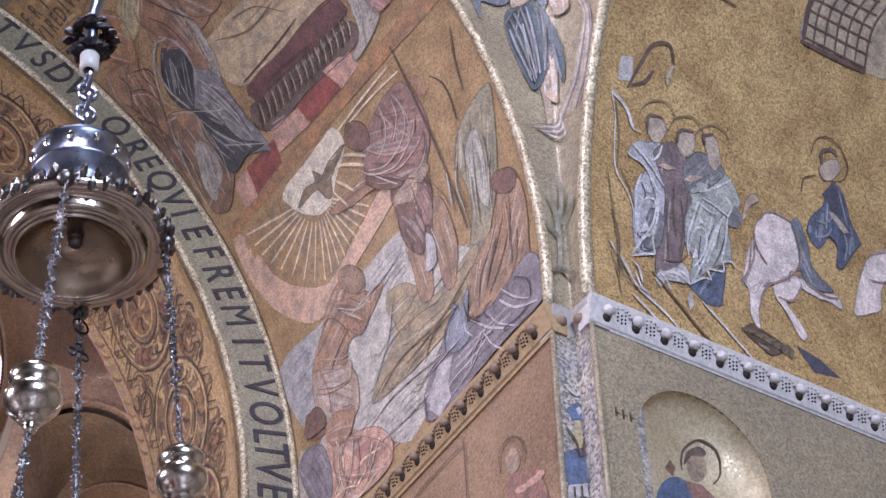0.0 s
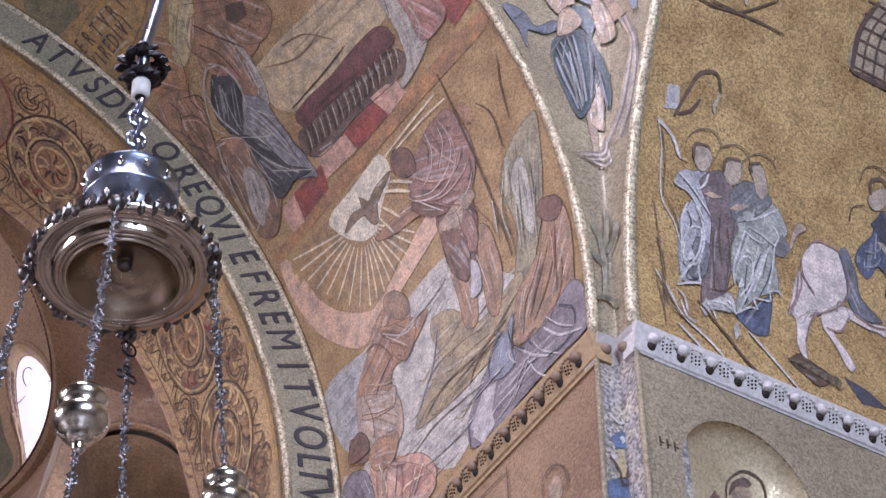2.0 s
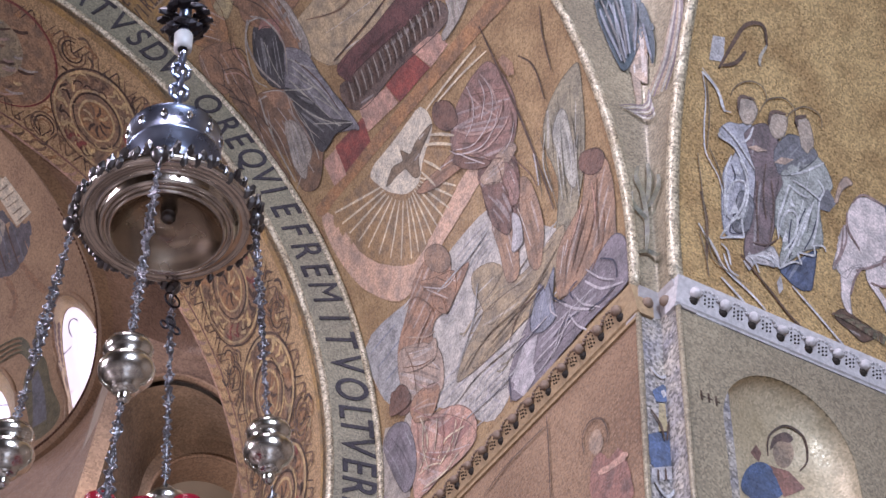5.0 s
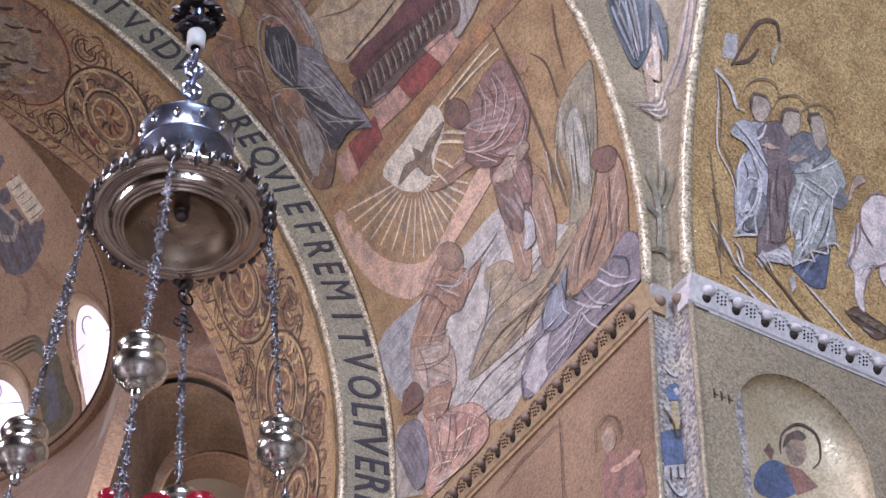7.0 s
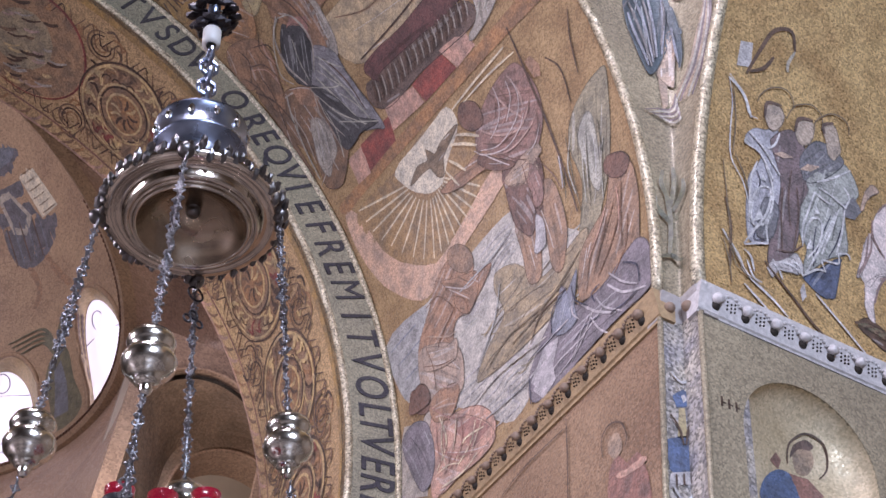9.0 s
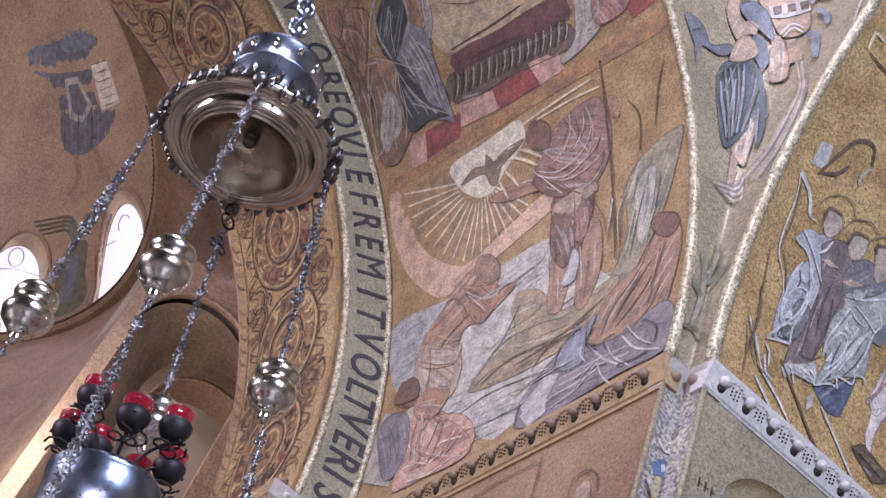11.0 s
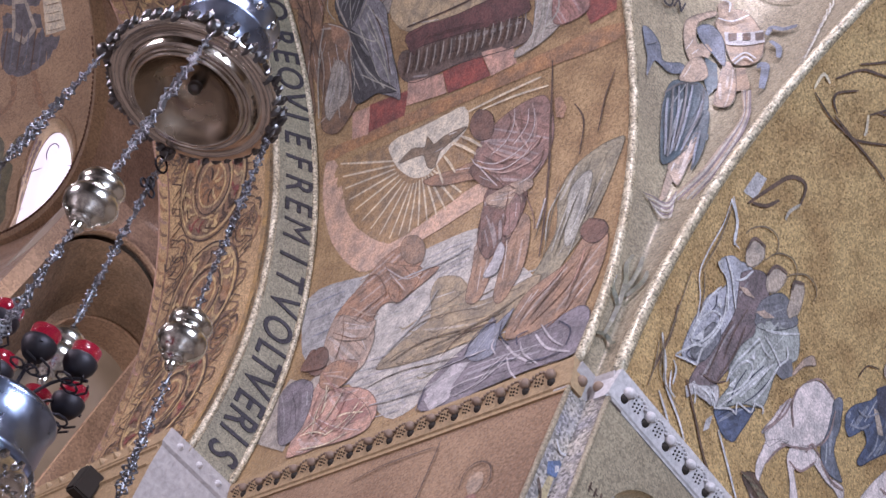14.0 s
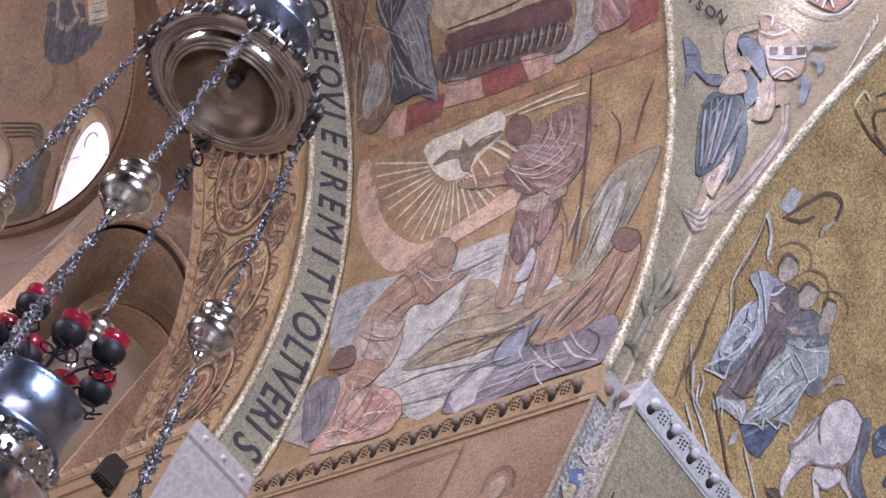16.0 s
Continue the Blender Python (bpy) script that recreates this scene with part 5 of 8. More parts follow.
fill(baptism_mosaic, "hair", "L", 4, "umber_d", [(2.72, 6.53), (2.51, 6.38), (2.59, 6.24), (2.79, 6.30), (2.85, 6.43)])
fill(baptism_mosaic, "robe", "L", 3, "greyl", [(1.19, 5.04), (0.97, 4.80), (0.94, 4.29), (1.25, 4.13), (1.58, 4.11), (1.58, 4.19), (1.38, 4.26), (1.28, 4.56), (1.24, 4.76)])
fill(baptism_mosaic, "robe", "L", 4, "rose_s", [(1.01, 4.81), (0.70, 4.52), (0.65, 4.23), (0.91, 4.19), (1.09, 4.29), (1.04, 4.56)])
stroke(baptism_mosaic, "fold_line", "L", 6, "greyl", [(3.52, 6.36), (3.76, 6.22), (3.88, 5.90), (3.82, 5.54)], 0.016)
stroke(baptism_mosaic, "fold_line", "L", 6, "greyl", [(3.46, 6.35), (3.34, 6.15), (3.37, 5.81), (3.62, 5.56)], 0.014)
stroke(baptism_mosaic, "fold_line", "L", 6, "pale", [(4.18, 5.69), (4.33, 5.45), (4.45, 5.07), (4.51, 4.68)], 0.014)
stroke(baptism_mosaic, "fold_line", "L", 6, "pale", [(3.84, 5.23), (3.87, 4.89), (3.99, 4.58)], 0.012)
stroke(baptism_mosaic, "fold_line", "L", 6, "greyl", [(4.22, 5.70), (4.02, 5.62), (3.85, 5.46)], 0.012)
stroke(baptism_mosaic, "fold_line", "L", 6, "pale", [(3.49, 5.57), (3.40, 5.13), (3.34, 4.57)], 0.012)
stroke(baptism_mosaic, "fold_line", "L", 6, "pale", [(3.65, 5.50), (3.58, 5.10), (3.45, 4.60)], 0.012)
stroke(baptism_mosaic, "fold_line", "L", 6, "umber_d", [(3.40, 5.57), (3.32, 5.19), (3.32, 4.71)], 0.01)
stroke(baptism_mosaic, "fold_line", "L", 6, "pale", [(0.97, 4.64), (1.01, 4.37), (1.26, 4.23)], 0.012)
stroke(baptism_mosaic, "fold_line", "L", 6, "pale", [(1.14, 4.74), (1.20, 4.40), (1.41, 4.22)], 0.012)
stroke(baptism_mosaic, "fold_line", "L", 6, "umber_d", [(4.28, 6.55), (4.28, 6.35), (4.46, 6.19)], 0.01)
stroke(baptism_mosaic, "fold_line", "L", 6, "umber_d", [(4.30, 6.13), (4.34, 5.84), (4.51, 5.44)], 0.01)
stroke(baptism_mosaic, "fold_line", "L", 6, "umber_d", [(3.36, 6.56), (3.25, 6.29), (3.26, 5.89)], 0.01)
stroke(baptism_mosaic, "panel_line", "L", 6, "umber", [(2.53, 5.68), (2.21, 5.52), (1.97, 5.19)], 0.008)
stroke(baptism_mosaic, "panel_line", "L", 6, "umber", [(2.91, 5.72), (2.46, 5.43), (1.99, 5.38)], 0.008)

entry_mosaic = tagged(new("mosaic_panel"), "gold mosaic scene with three robed shapes and a pale donkey", "mosaic")
fill(entry_mosaic, "bush", "R", 1, "bush", [(3.91, 2.55), (3.98, 2.94), (4.18, 3.16), (4.55, 3.08), (4.87, 2.48), (4.38, 2.03), (4.07, 2.20)])
fill(entry_mosaic, "bush", "R", 1, "navy_d", [(2.26, 0.41), (2.49, 0.37), (2.69, 0.25), (2.40, 0.19)])
fill(entry_mosaic, "tower", "R", 2, "whitegrey", [(0.47, 2.68), (0.59, 2.72), (0.61, 2.47), (0.47, 2.42)])
fill(entry_mosaic, "castle_wall", "R", 1, "castle_c", [(2.36, 3.76), (2.36, 4.21), (2.50, 4.59), (2.77, 5.02), (3.95, 4.57), (3.84, 4.01), (3.14, 3.79)])
fill(entry_mosaic, "climbing_shape", "R", 1, "umber_d", [(0.75, 5.32), (1.05, 5.74), (1.56, 5.50), (1.32, 5.40), (1.27, 5.22), (1.04, 5.25)])
fill(entry_mosaic, "dark_shape", "R", 1, "slate", [(1.95, 4.66), (1.80, 5.12), (1.90, 5.39), (2.11, 5.13), (2.06, 4.80)])
stroke(entry_mosaic, "tree_line", "R", 6, "darkline", [(0.57, 2.38), (0.66, 2.66), (0.77, 2.94), (0.94, 3.02), (1.01, 2.84)], 0.02)
stroke(entry_mosaic, "tree_line", "R", 6, "greyline", [(1.01, 2.84), (0.96, 2.69), (0.97, 2.60)], 0.016)
stroke(entry_mosaic, "tree_line", "R", 6, "darkline", [(0.60, 2.42), (0.73, 2.52), (0.81, 2.68)], 0.018)
stroke(entry_mosaic, "hill_line", "R", 6, "whiteline", [(0.41, 2.26), (0.57, 2.16), (0.67, 1.96)], 0.016)
stroke(entry_mosaic, "hill_line", "R", 6, "whiteline", [(0.44, 0.67), (0.58, 0.48), (0.65, 0.32), (0.89, 0.16), (1.01, 0.05)], 0.016)
stroke(entry_mosaic, "hill_line", "R", 6, "whiteline", [(0.62, 0.20), (0.73, 0.11), (0.83, 0.02)], 0.014)
stroke(entry_mosaic, "hill_line", "R", 6, "darkline", [(0.83, 0.54), (1.07, 0.30), (1.25, 0.10), (1.46, -0.05)], 0.014)
stroke(entry_mosaic, "hill_line", "R", 6, "whiteline", [(1.31, 0.44), (1.50, 0.27), (1.78, -0.01)], 0.014)
stroke(entry_mosaic, "hill_line", "R", 6, "darkline", [(0.47, 1.02), (0.52, 0.74), (0.50, 0.32)], 0.014)
stroke(entry_mosaic, "leaf_line", "R", 6, "greygreen", [(4.01, 2.76), (4.40, 2.67), (4.66, 2.45)], 0.02)
stroke(entry_mosaic, "branch_light", "R", 6, "creamline", [(0.41, 3.72), (0.39, 3.89), (0.50, 3.89)], 0.016)
stroke(entry_mosaic, "branch_light", "R", 6, "creamline", [(1.00, 4.03), (1.09, 3.91), (1.10, 3.86)], 0.016)
stroke(entry_mosaic, "branch_light", "R", 6, "creamline", [(1.24, 4.18), (1.39, 4.38), (1.41, 4.21)], 0.012)
stroke(entry_mosaic, "castle_edge", "R", 6, "castleline", [(2.36, 3.76), (2.36, 4.21), (2.50, 4.59)], 0.03)
stroke(entry_mosaic, "castle_edge", "R", 6, "castleline", [(2.36, 3.76), (2.77, 3.77), (3.14, 3.79)], 0.03)
stroke(entry_mosaic, "castle_joint", "R", 6, "castleline", [(2.48, 3.77), (2.48, 4.22), (2.63, 4.60)], 0.014)
stroke(entry_mosaic, "castle_joint", "R", 6, "castleline", [(2.61, 3.77), (2.61, 4.23), (2.76, 4.61)], 0.014)
stroke(entry_mosaic, "castle_joint", "R", 6, "castleline", [(2.74, 3.78), (2.74, 4.24), (2.89, 4.62)], 0.014)
stroke(entry_mosaic, "castle_joint", "R", 6, "castleline", [(2.86, 3.79), (2.87, 4.25), (3.02, 4.63)], 0.014)
stroke(entry_mosaic, "castle_joint", "R", 6, "castleline", [(2.99, 3.79), (3.00, 4.26), (3.15, 4.64)], 0.014)
stroke(entry_mosaic, "castle_joint", "R", 6, "castleline", [(3.12, 3.80), (3.13, 4.27), (3.28, 4.65)], 0.014)
stroke(entry_mosaic, "castle_joint", "R", 6, "castleline", [(2.36, 3.82), (3.14, 3.83)], 0.012)
stroke(entry_mosaic, "castle_joint", "R", 6, "castleline", [(2.37, 3.97), (3.14, 3.98)], 0.012)
stroke(entry_mosaic, "castle_joint", "R", 6, "castleline", [(2.37, 4.12), (3.15, 4.13)], 0.012)
stroke(entry_mosaic, "castle_joint", "R", 6, "castleline", [(2.37, 4.26), (3.15, 4.28)], 0.012)
stroke(entry_mosaic, "castle_joint", "R", 6, "castleline", [(2.37, 4.41), (3.15, 4.43)], 0.012)
stroke(entry_mosaic, "castle_joint", "R", 6, "castleline", [(2.37, 4.55), (3.15, 4.58)], 0.012)
fill(entry_mosaic, "robe", "R", 1, "robe_pale", [(0.63, 1.73), (0.72, 1.88), (0.83, 1.92), (0.95, 1.97), (0.97, 1.79), (1.02, 1.63), (1.01, 1.35), (0.97, 1.05), (0.91, 0.79), (0.73, 0.68), (0.68, 0.83), (0.68, 1.08), (0.70, 1.38), (0.80, 1.62)])
fill(entry_mosaic, "robe", "R", 2, "plum", [(0.88, 1.84), (1.07, 2.04), (1.21, 1.97), (1.32, 1.66), (1.26, 1.34), (1.17, 0.91), (1.07, 0.63), (0.88, 0.54), (0.93, 0.91), (1.01, 1.35), (0.98, 1.60)])
fill(entry_mosaic, "robe", "R", 3, "robe_green", [(1.27, 1.61), (1.53, 1.94), (1.70, 1.93), (1.80, 1.72), (1.66, 1.46), (1.68, 1.20), (1.67, 1.03), (1.50, 0.91), (1.39, 0.78), (1.20, 0.60), (1.26, 0.88), (1.20, 1.01), (1.21, 1.29), (1.29, 1.50)])
fill(entry_mosaic, "robe_top", "R", 3, "bluegrey", [(1.19, 1.80), (1.33, 2.05), (1.52, 2.06), (1.63, 1.97), (1.46, 1.73), (1.28, 1.59), (1.21, 1.65)])
fill(entry_mosaic, "robe_shade", "R", 4, "bluegrey", [(0.79, 0.94), (0.85, 1.20), (0.97, 1.21), (0.98, 1.03), (0.91, 0.82), (0.78, 0.77)])
fill(entry_mosaic, "sleeve", "R", 4, "bluegrey", [(1.63, 1.52), (1.75, 1.67), (1.84, 1.56), (1.76, 1.43), (1.65, 1.41)])
fill(entry_mosaic, "head", "R", 4, "palehead", [(0.80, 2.04), (0.81, 2.17), (0.94, 2.22), (0.99, 2.13), (0.97, 2.01), (0.88, 1.94)])
fill(entry_mosaic, "head", "R", 4, "palehead", [(1.12, 2.03), (1.14, 2.16), (1.27, 2.23), (1.31, 2.15), (1.27, 1.99), (1.18, 1.94)])
fill(entry_mosaic, "head", "R", 4, "palehead", [(1.43, 2.13), (1.38, 2.22), (1.48, 2.31), (1.55, 2.24), (1.59, 2.06), (1.53, 1.95), (1.47, 1.98)])
stroke(entry_mosaic, "hair", "R", 8, "hair", [(0.80, 2.04), (0.81, 2.19), (0.95, 2.23)], 0.016)
stroke(entry_mosaic, "hair", "R", 8, "hair", [(1.11, 2.04), (1.14, 2.19), (1.28, 2.24)], 0.016)
stroke(entry_mosaic, "hair", "R", 8, "hair", [(1.41, 2.17), (1.39, 2.25), (1.49, 2.32)], 0.016)
fill(entry_mosaic, "hand", "R", 5, "skin_p", [(0.92, 1.71), (1.00, 1.77), (1.12, 1.77), (1.02, 1.71)])
fill(entry_mosaic, "hand", "R", 5, "skin_p", [(1.19, 1.68), (1.26, 1.77), (1.39, 1.81), (1.30, 1.71)])
fill(entry_mosaic, "hand", "R", 5, "skin_p", [(1.82, 1.57), (1.85, 1.73), (1.93, 1.88), (2.01, 1.84), (1.91, 1.74), (1.85, 1.58)])
fill(entry_mosaic, "hem_robe", "R", 1, "navy", [(1.21, 0.58), (1.40, 0.76), (1.60, 0.95), (1.57, 0.75), (1.51, 0.51), (1.38, 0.45), (1.27, 0.51)])
fill(entry_mosaic, "hem", "R", 4, "whitegrey", [(0.98, 0.57), (1.05, 0.66), (1.16, 0.78), (1.22, 0.61), (1.13, 0.57), (1.04, 0.54)])
fill(entry_mosaic, "foot", "R", 4, "whitegrey", [(0.85, 0.48), (0.92, 0.61), (0.99, 0.55), (0.90, 0.40)])
fill(entry_mosaic, "foot", "R", 4, "whitegrey", [(1.16, 0.41), (1.21, 0.51), (1.22, 0.37), (1.17, 0.29)])
fill(entry_mosaic, "donkey_rump", "R", 2, "donkey", [(1.93, 1.37), (2.00, 1.63), (2.14, 1.77), (2.31, 1.79), (2.42, 1.69), (2.44, 1.48), (2.41, 1.29), (2.28, 1.11), (2.12, 1.00), (1.98, 0.94), (1.88, 0.79), (1.79, 0.89), (1.86, 1.09)])
fill(entry_mosaic, "hind_leg", "R", 2, "donkey", [(1.86, 0.83), (2.07, 1.02), (1.98, 0.84), (1.91, 0.63), (1.89, 0.43), (1.82, 0.50), (1.83, 0.68)])
fill(entry_mosaic, "hind_leg", "R", 3, "donkey", [(2.12, 1.00), (2.33, 1.19), (2.43, 1.11), (2.33, 0.93), (2.23, 0.85), (2.33, 0.72), (2.41, 0.57), (2.33, 0.50), (2.24, 0.70), (2.13, 0.85)])
fill(entry_mosaic, "fore_leg", "R", 2, "donkey", [(2.27, 1.13), (2.42, 1.20), (2.63, 1.13), (2.83, 1.18), (2.88, 1.06), (2.75, 1.07), (2.52, 1.07), (2.38, 1.10)])
fill(entry_mosaic, "tail", "R", 3, "donkey", [(1.93, 1.37), (1.93, 1.21), (1.83, 0.93), (1.76, 0.83), (1.82, 1.06), (1.86, 1.25)])
stroke(entry_mosaic, "body_line", "R", 8, "donkeyline", [(1.93, 1.36), (1.91, 1.16), (1.77, 0.85)], 0.01)
stroke(entry_mosaic, "body_line", "R", 8, "donkeyline", [(1.90, 1.35), (1.85, 1.04), (1.76, 0.87)], 0.01)
stroke(entry_mosaic, "body_line", "R", 8, "donkeyline", [(1.94, 1.51), (1.95, 1.33), (2.06, 1.17)], 0.01)
stroke(entry_mosaic, "body_line", "R", 8, "donkeyline", [(1.99, 0.92), (2.12, 1.00), (2.31, 1.15), (2.41, 1.30)], 0.01)
stroke(entry_mosaic, "body_line", "R", 8, "donkeyline", [(2.14, 0.86), (2.30, 0.89), (2.42, 1.10)], 0.01)
stroke(entry_mosaic, "body_line", "R", 8, "donkeyline", [(2.00, 1.63), (2.13, 1.78), (2.37, 1.77)], 0.01)
stroke(entry_mosaic, "body_line", "R", 8, "donkeyline", [(2.42, 1.69), (2.46, 1.46), (2.41, 1.26)], 0.01)
stroke(entry_mosaic, "body_line", "R", 8, "donkeyline", [(2.29, 1.09), (2.32, 1.21), (2.45, 1.19)], 0.01)
stroke(entry_mosaic, "body_line", "R", 8, "donkeyline", [(1.91, 0.63), (1.98, 0.84), (2.08, 0.99)], 0.01)
stroke(entry_mosaic, "body_line", "R", 8, "donkeyline", [(2.48, 1.16), (2.68, 1.11), (2.84, 1.15)], 0.01)
fill(entry_mosaic, "saddle_cloth", "R", 3, "slatew", [(2.37, 1.77), (2.47, 1.83), (2.55, 1.61), (2.59, 1.38), (2.74, 1.26), (2.80, 1.21), (2.62, 1.15), (2.45, 1.23), (2.44, 1.48)])
fill(entry_mosaic, "rider_robe", "R", 3, "navy", [(2.56, 1.75), (2.60, 1.92), (2.75, 2.13), (2.81, 2.32), (2.87, 2.44), (2.99, 2.35), (3.08, 2.09), (3.18, 1.90), (3.08, 1.75), (2.96, 1.54), (2.88, 1.53), (2.91, 1.73), (2.81, 1.81), (2.68, 1.63)])
fill(entry_mosaic, "rider_sleeve", "R", 4, "navy_d", [(2.74, 2.25), (2.87, 2.44), (3.02, 2.30), (3.01, 2.09), (2.87, 2.10)])
fill(entry_mosaic, "hand", "R", 5, "palehead", [(2.81, 2.08), (2.87, 2.10), (3.00, 2.01), (3.05, 1.96), (2.98, 1.92)])
fill(entry_mosaic, "rider_head", "R", 5, "palehead", [(2.70, 2.50), (2.78, 2.63), (2.92, 2.70), (2.95, 2.60), (2.85, 2.46), (2.76, 2.42)])
stroke(entry_mosaic, "rider_hair", "R", 8, "hair", [(2.73, 2.56), (2.72, 2.70), (2.84, 2.78), (2.90, 2.73)], 0.02)
stroke(entry_mosaic, "halo_line", "R", 8, "darkline", [(2.59, 2.61), (2.64, 2.80), (2.77, 2.89), (2.92, 2.85), (3.03, 2.70), (3.00, 2.53), (2.87, 2.44)], 0.0075)
stroke(entry_mosaic, "halo_line", "R", 8, "darkline", [(2.49, 2.16), (2.52, 2.32), (2.65, 2.41)], 0.0075)
stroke(entry_mosaic, "fold_line", "R", 8, "steel", [(2.66, 1.91), (2.77, 1.94), (2.88, 2.08)], 0.01)
stroke(entry_mosaic, "fold_line", "R", 8, "steel", [(2.63, 1.72), (2.77, 1.80), (2.84, 1.91)], 0.01)
stroke(entry_mosaic, "fold_line", "R", 8, "steel", [(2.98, 1.92), (3.01, 1.79), (2.97, 1.62)], 0.01)
stroke(entry_mosaic, "fold_line", "R", 8, "steel", [(3.06, 2.03), (3.09, 1.89), (3.08, 1.76)], 0.01)
stroke(entry_mosaic, "fold_line", "R", 8, "steel", [(2.93, 2.36), (2.98, 2.19), (3.02, 2.03)], 0.01)
fill(entry_mosaic, "donkey_neck", "R", 2, "donkey", [(3.06, 1.22), (3.25, 1.74), (3.48, 1.96), (3.82, 2.12), (3.95, 2.11), (4.13, 1.88), (3.93, 1.93), (3.77, 1.88), (3.42, 1.53), (3.37, 1.27), (3.24, 1.17), (3.04, 1.06)])
stroke(entry_mosaic, "mane_line", "R", 6, "donkeyline", [(3.28, 1.81), (3.58, 1.99), (3.80, 2.06), (3.73, 2.31)], 0.016)
stroke(entry_mosaic, "body_line", "R", 8, "donkeyline", [(3.25, 1.53), (3.46, 1.59), (3.74, 1.87)], 0.01)
fill(entry_mosaic, "bush", "R", 1, "umber_d", [(1.71, 0.32), (1.82, 0.45), (1.96, 0.40), (2.14, 0.34), (1.96, 0.18), (1.82, 0.24)])
stroke(entry_mosaic, "bush_leaf", "R", 4, "umber_d", [(1.68, 0.33), (1.77, 0.36), (1.83, 0.33)], 0.016)
stroke(entry_mosaic, "bush_leaf", "R", 4, "bush", [(1.71, 0.33), (1.80, 0.36), (1.85, 0.32)], 0.016)
stroke(entry_mosaic, "bush_leaf", "R", 4, "rockline", [(1.75, 0.33), (1.84, 0.36), (1.88, 0.31)], 0.016)
stroke(entry_mosaic, "bush_leaf", "R", 4, "umber_d", [(1.78, 0.33), (1.87, 0.36), (1.91, 0.31)], 0.016)
stroke(entry_mosaic, "bush_leaf", "R", 4, "bush", [(1.81, 0.32), (1.90, 0.36), (1.93, 0.30)], 0.016)
stroke(entry_mosaic, "bush_leaf", "R", 4, "rockline", [(1.84, 0.32), (1.94, 0.36), (1.96, 0.29)], 0.016)
stroke(entry_mosaic, "bush_leaf", "R", 4, "umber_d", [(1.88, 0.32), (1.97, 0.35), (1.99, 0.28)], 0.016)
stroke(entry_mosaic, "bush_leaf", "R", 4, "bush", [(1.91, 0.32), (2.00, 0.35), (2.01, 0.28)], 0.016)
stroke(entry_mosaic, "bush_leaf", "R", 4, "rockline", [(1.94, 0.32), (2.03, 0.35), (2.04, 0.27)], 0.016)
stroke(entry_mosaic, "bush_leaf", "R", 4, "umber_d", [(1.97, 0.32), (2.07, 0.35), (2.06, 0.27)], 0.016)
stroke(entry_mosaic, "bush_leaf", "R", 4, "bush", [(2.01, 0.32), (2.10, 0.35), (2.09, 0.26)], 0.016)
stroke(entry_mosaic, "bush_leaf", "R", 4, "rockline", [(2.04, 0.31), (2.13, 0.35), (2.12, 0.25)], 0.016)
stroke(entry_mosaic, "bush_leaf", "R", 4, "umber_d", [(2.07, 0.31), (2.17, 0.35), (2.15, 0.24)], 0.016)
stroke(entry_mosaic, "bush_leaf", "R", 4, "bush", [(2.10, 0.31), (2.20, 0.34), (2.17, 0.24)], 0.016)
stroke(entry_mosaic, "branch", "R", 8, "darkline", [(0.44, 3.70), (0.73, 3.68), (1.07, 3.74), (1.34, 3.76), (1.56, 3.76)], 0.013)
stroke(entry_mosaic, "branch", "R", 8, "darkline", [(0.74, 3.73), (0.96, 3.74), (1.08, 3.77), (1.42, 4.07)], 0.013)
stroke(entry_mosaic, "branch", "R", 8, "darkline", [(0.75, 3.76), (0.64, 3.81), (0.62, 3.90), (0.76, 4.09)], 0.013)
stroke(entry_mosaic, "branch", "R", 8, "darkline", [(0.51, 3.97), (0.65, 4.25), (0.81, 4.37), (0.95, 4.47)], 0.013)
stroke(entry_mosaic, "branch", "R", 8, "darkline", [(0.60, 4.27), (0.73, 4.44), (0.88, 4.67), (0.89, 4.79), (0.75, 4.96)], 0.013)
stroke(entry_mosaic, "branch", "R", 8, "darkline", [(1.01, 4.04), (1.15, 4.29), (1.23, 4.45), (1.25, 4.57)], 0.013)
stroke(entry_mosaic, "branch", "R", 8, "darkline", [(1.15, 4.29), (1.29, 4.39), (1.41, 4.52)], 0.013)
stroke(entry_mosaic, "branch", "R", 8, "darkline", [(1.07, 4.13), (1.15, 4.19), (1.25, 4.24)], 0.013)
stroke(entry_mosaic, "branch", "R", 8, "darkline", [(1.15, 4.53), (1.09, 4.62), (1.24, 4.81), (1.34, 4.90)], 0.013)

river_mosaic = tagged(new("mosaic_panel"), "mosaic of a blue-draped shape pouring water from a vase", "mosaic")
fill(river_mosaic, "skirt", "P", 2, "tealblue", [(0.210, 12.02), (0.394, 12.21), (0.536, 12.04), (0.597, 11.73), (0.596, 11.48), (0.415, 11.20), (0.208, 10.99), (0.147, 11.40), (0.155, 11.72)])
fill(river_mosaic, "skirt_end", "P", 3, "tealblue", [(0.534, 11.72), (0.600, 11.85), (0.724, 11.39), (0.755, 11.14), (0.722, 11.02), (0.633, 11.40)])
fill(river_mosaic, "torso", "P", 3, "skin_t", [(0.247, 12.11), (0.313, 12.42), (0.390, 12.51), (0.460, 12.33), (0.394, 12.21), (0.281, 12.10)])
fill(river_mosaic, "arm", "P", 3, "skin_t", [(0.295, 12.40), (0.252, 12.61), (0.266, 12.84), (0.336, 13.03), (0.404, 13.16), (0.411, 13.10), (0.328, 12.91), (0.327, 12.70), (0.385, 12.54)])
fill(river_mosaic, "arm", "P", 4, "skin_t", [(0.547, 12.50), (0.595, 12.55), (0.705, 12.25), (0.767, 11.94), (0.722, 11.89), (0.613, 11.97), (0.574, 12.22)])
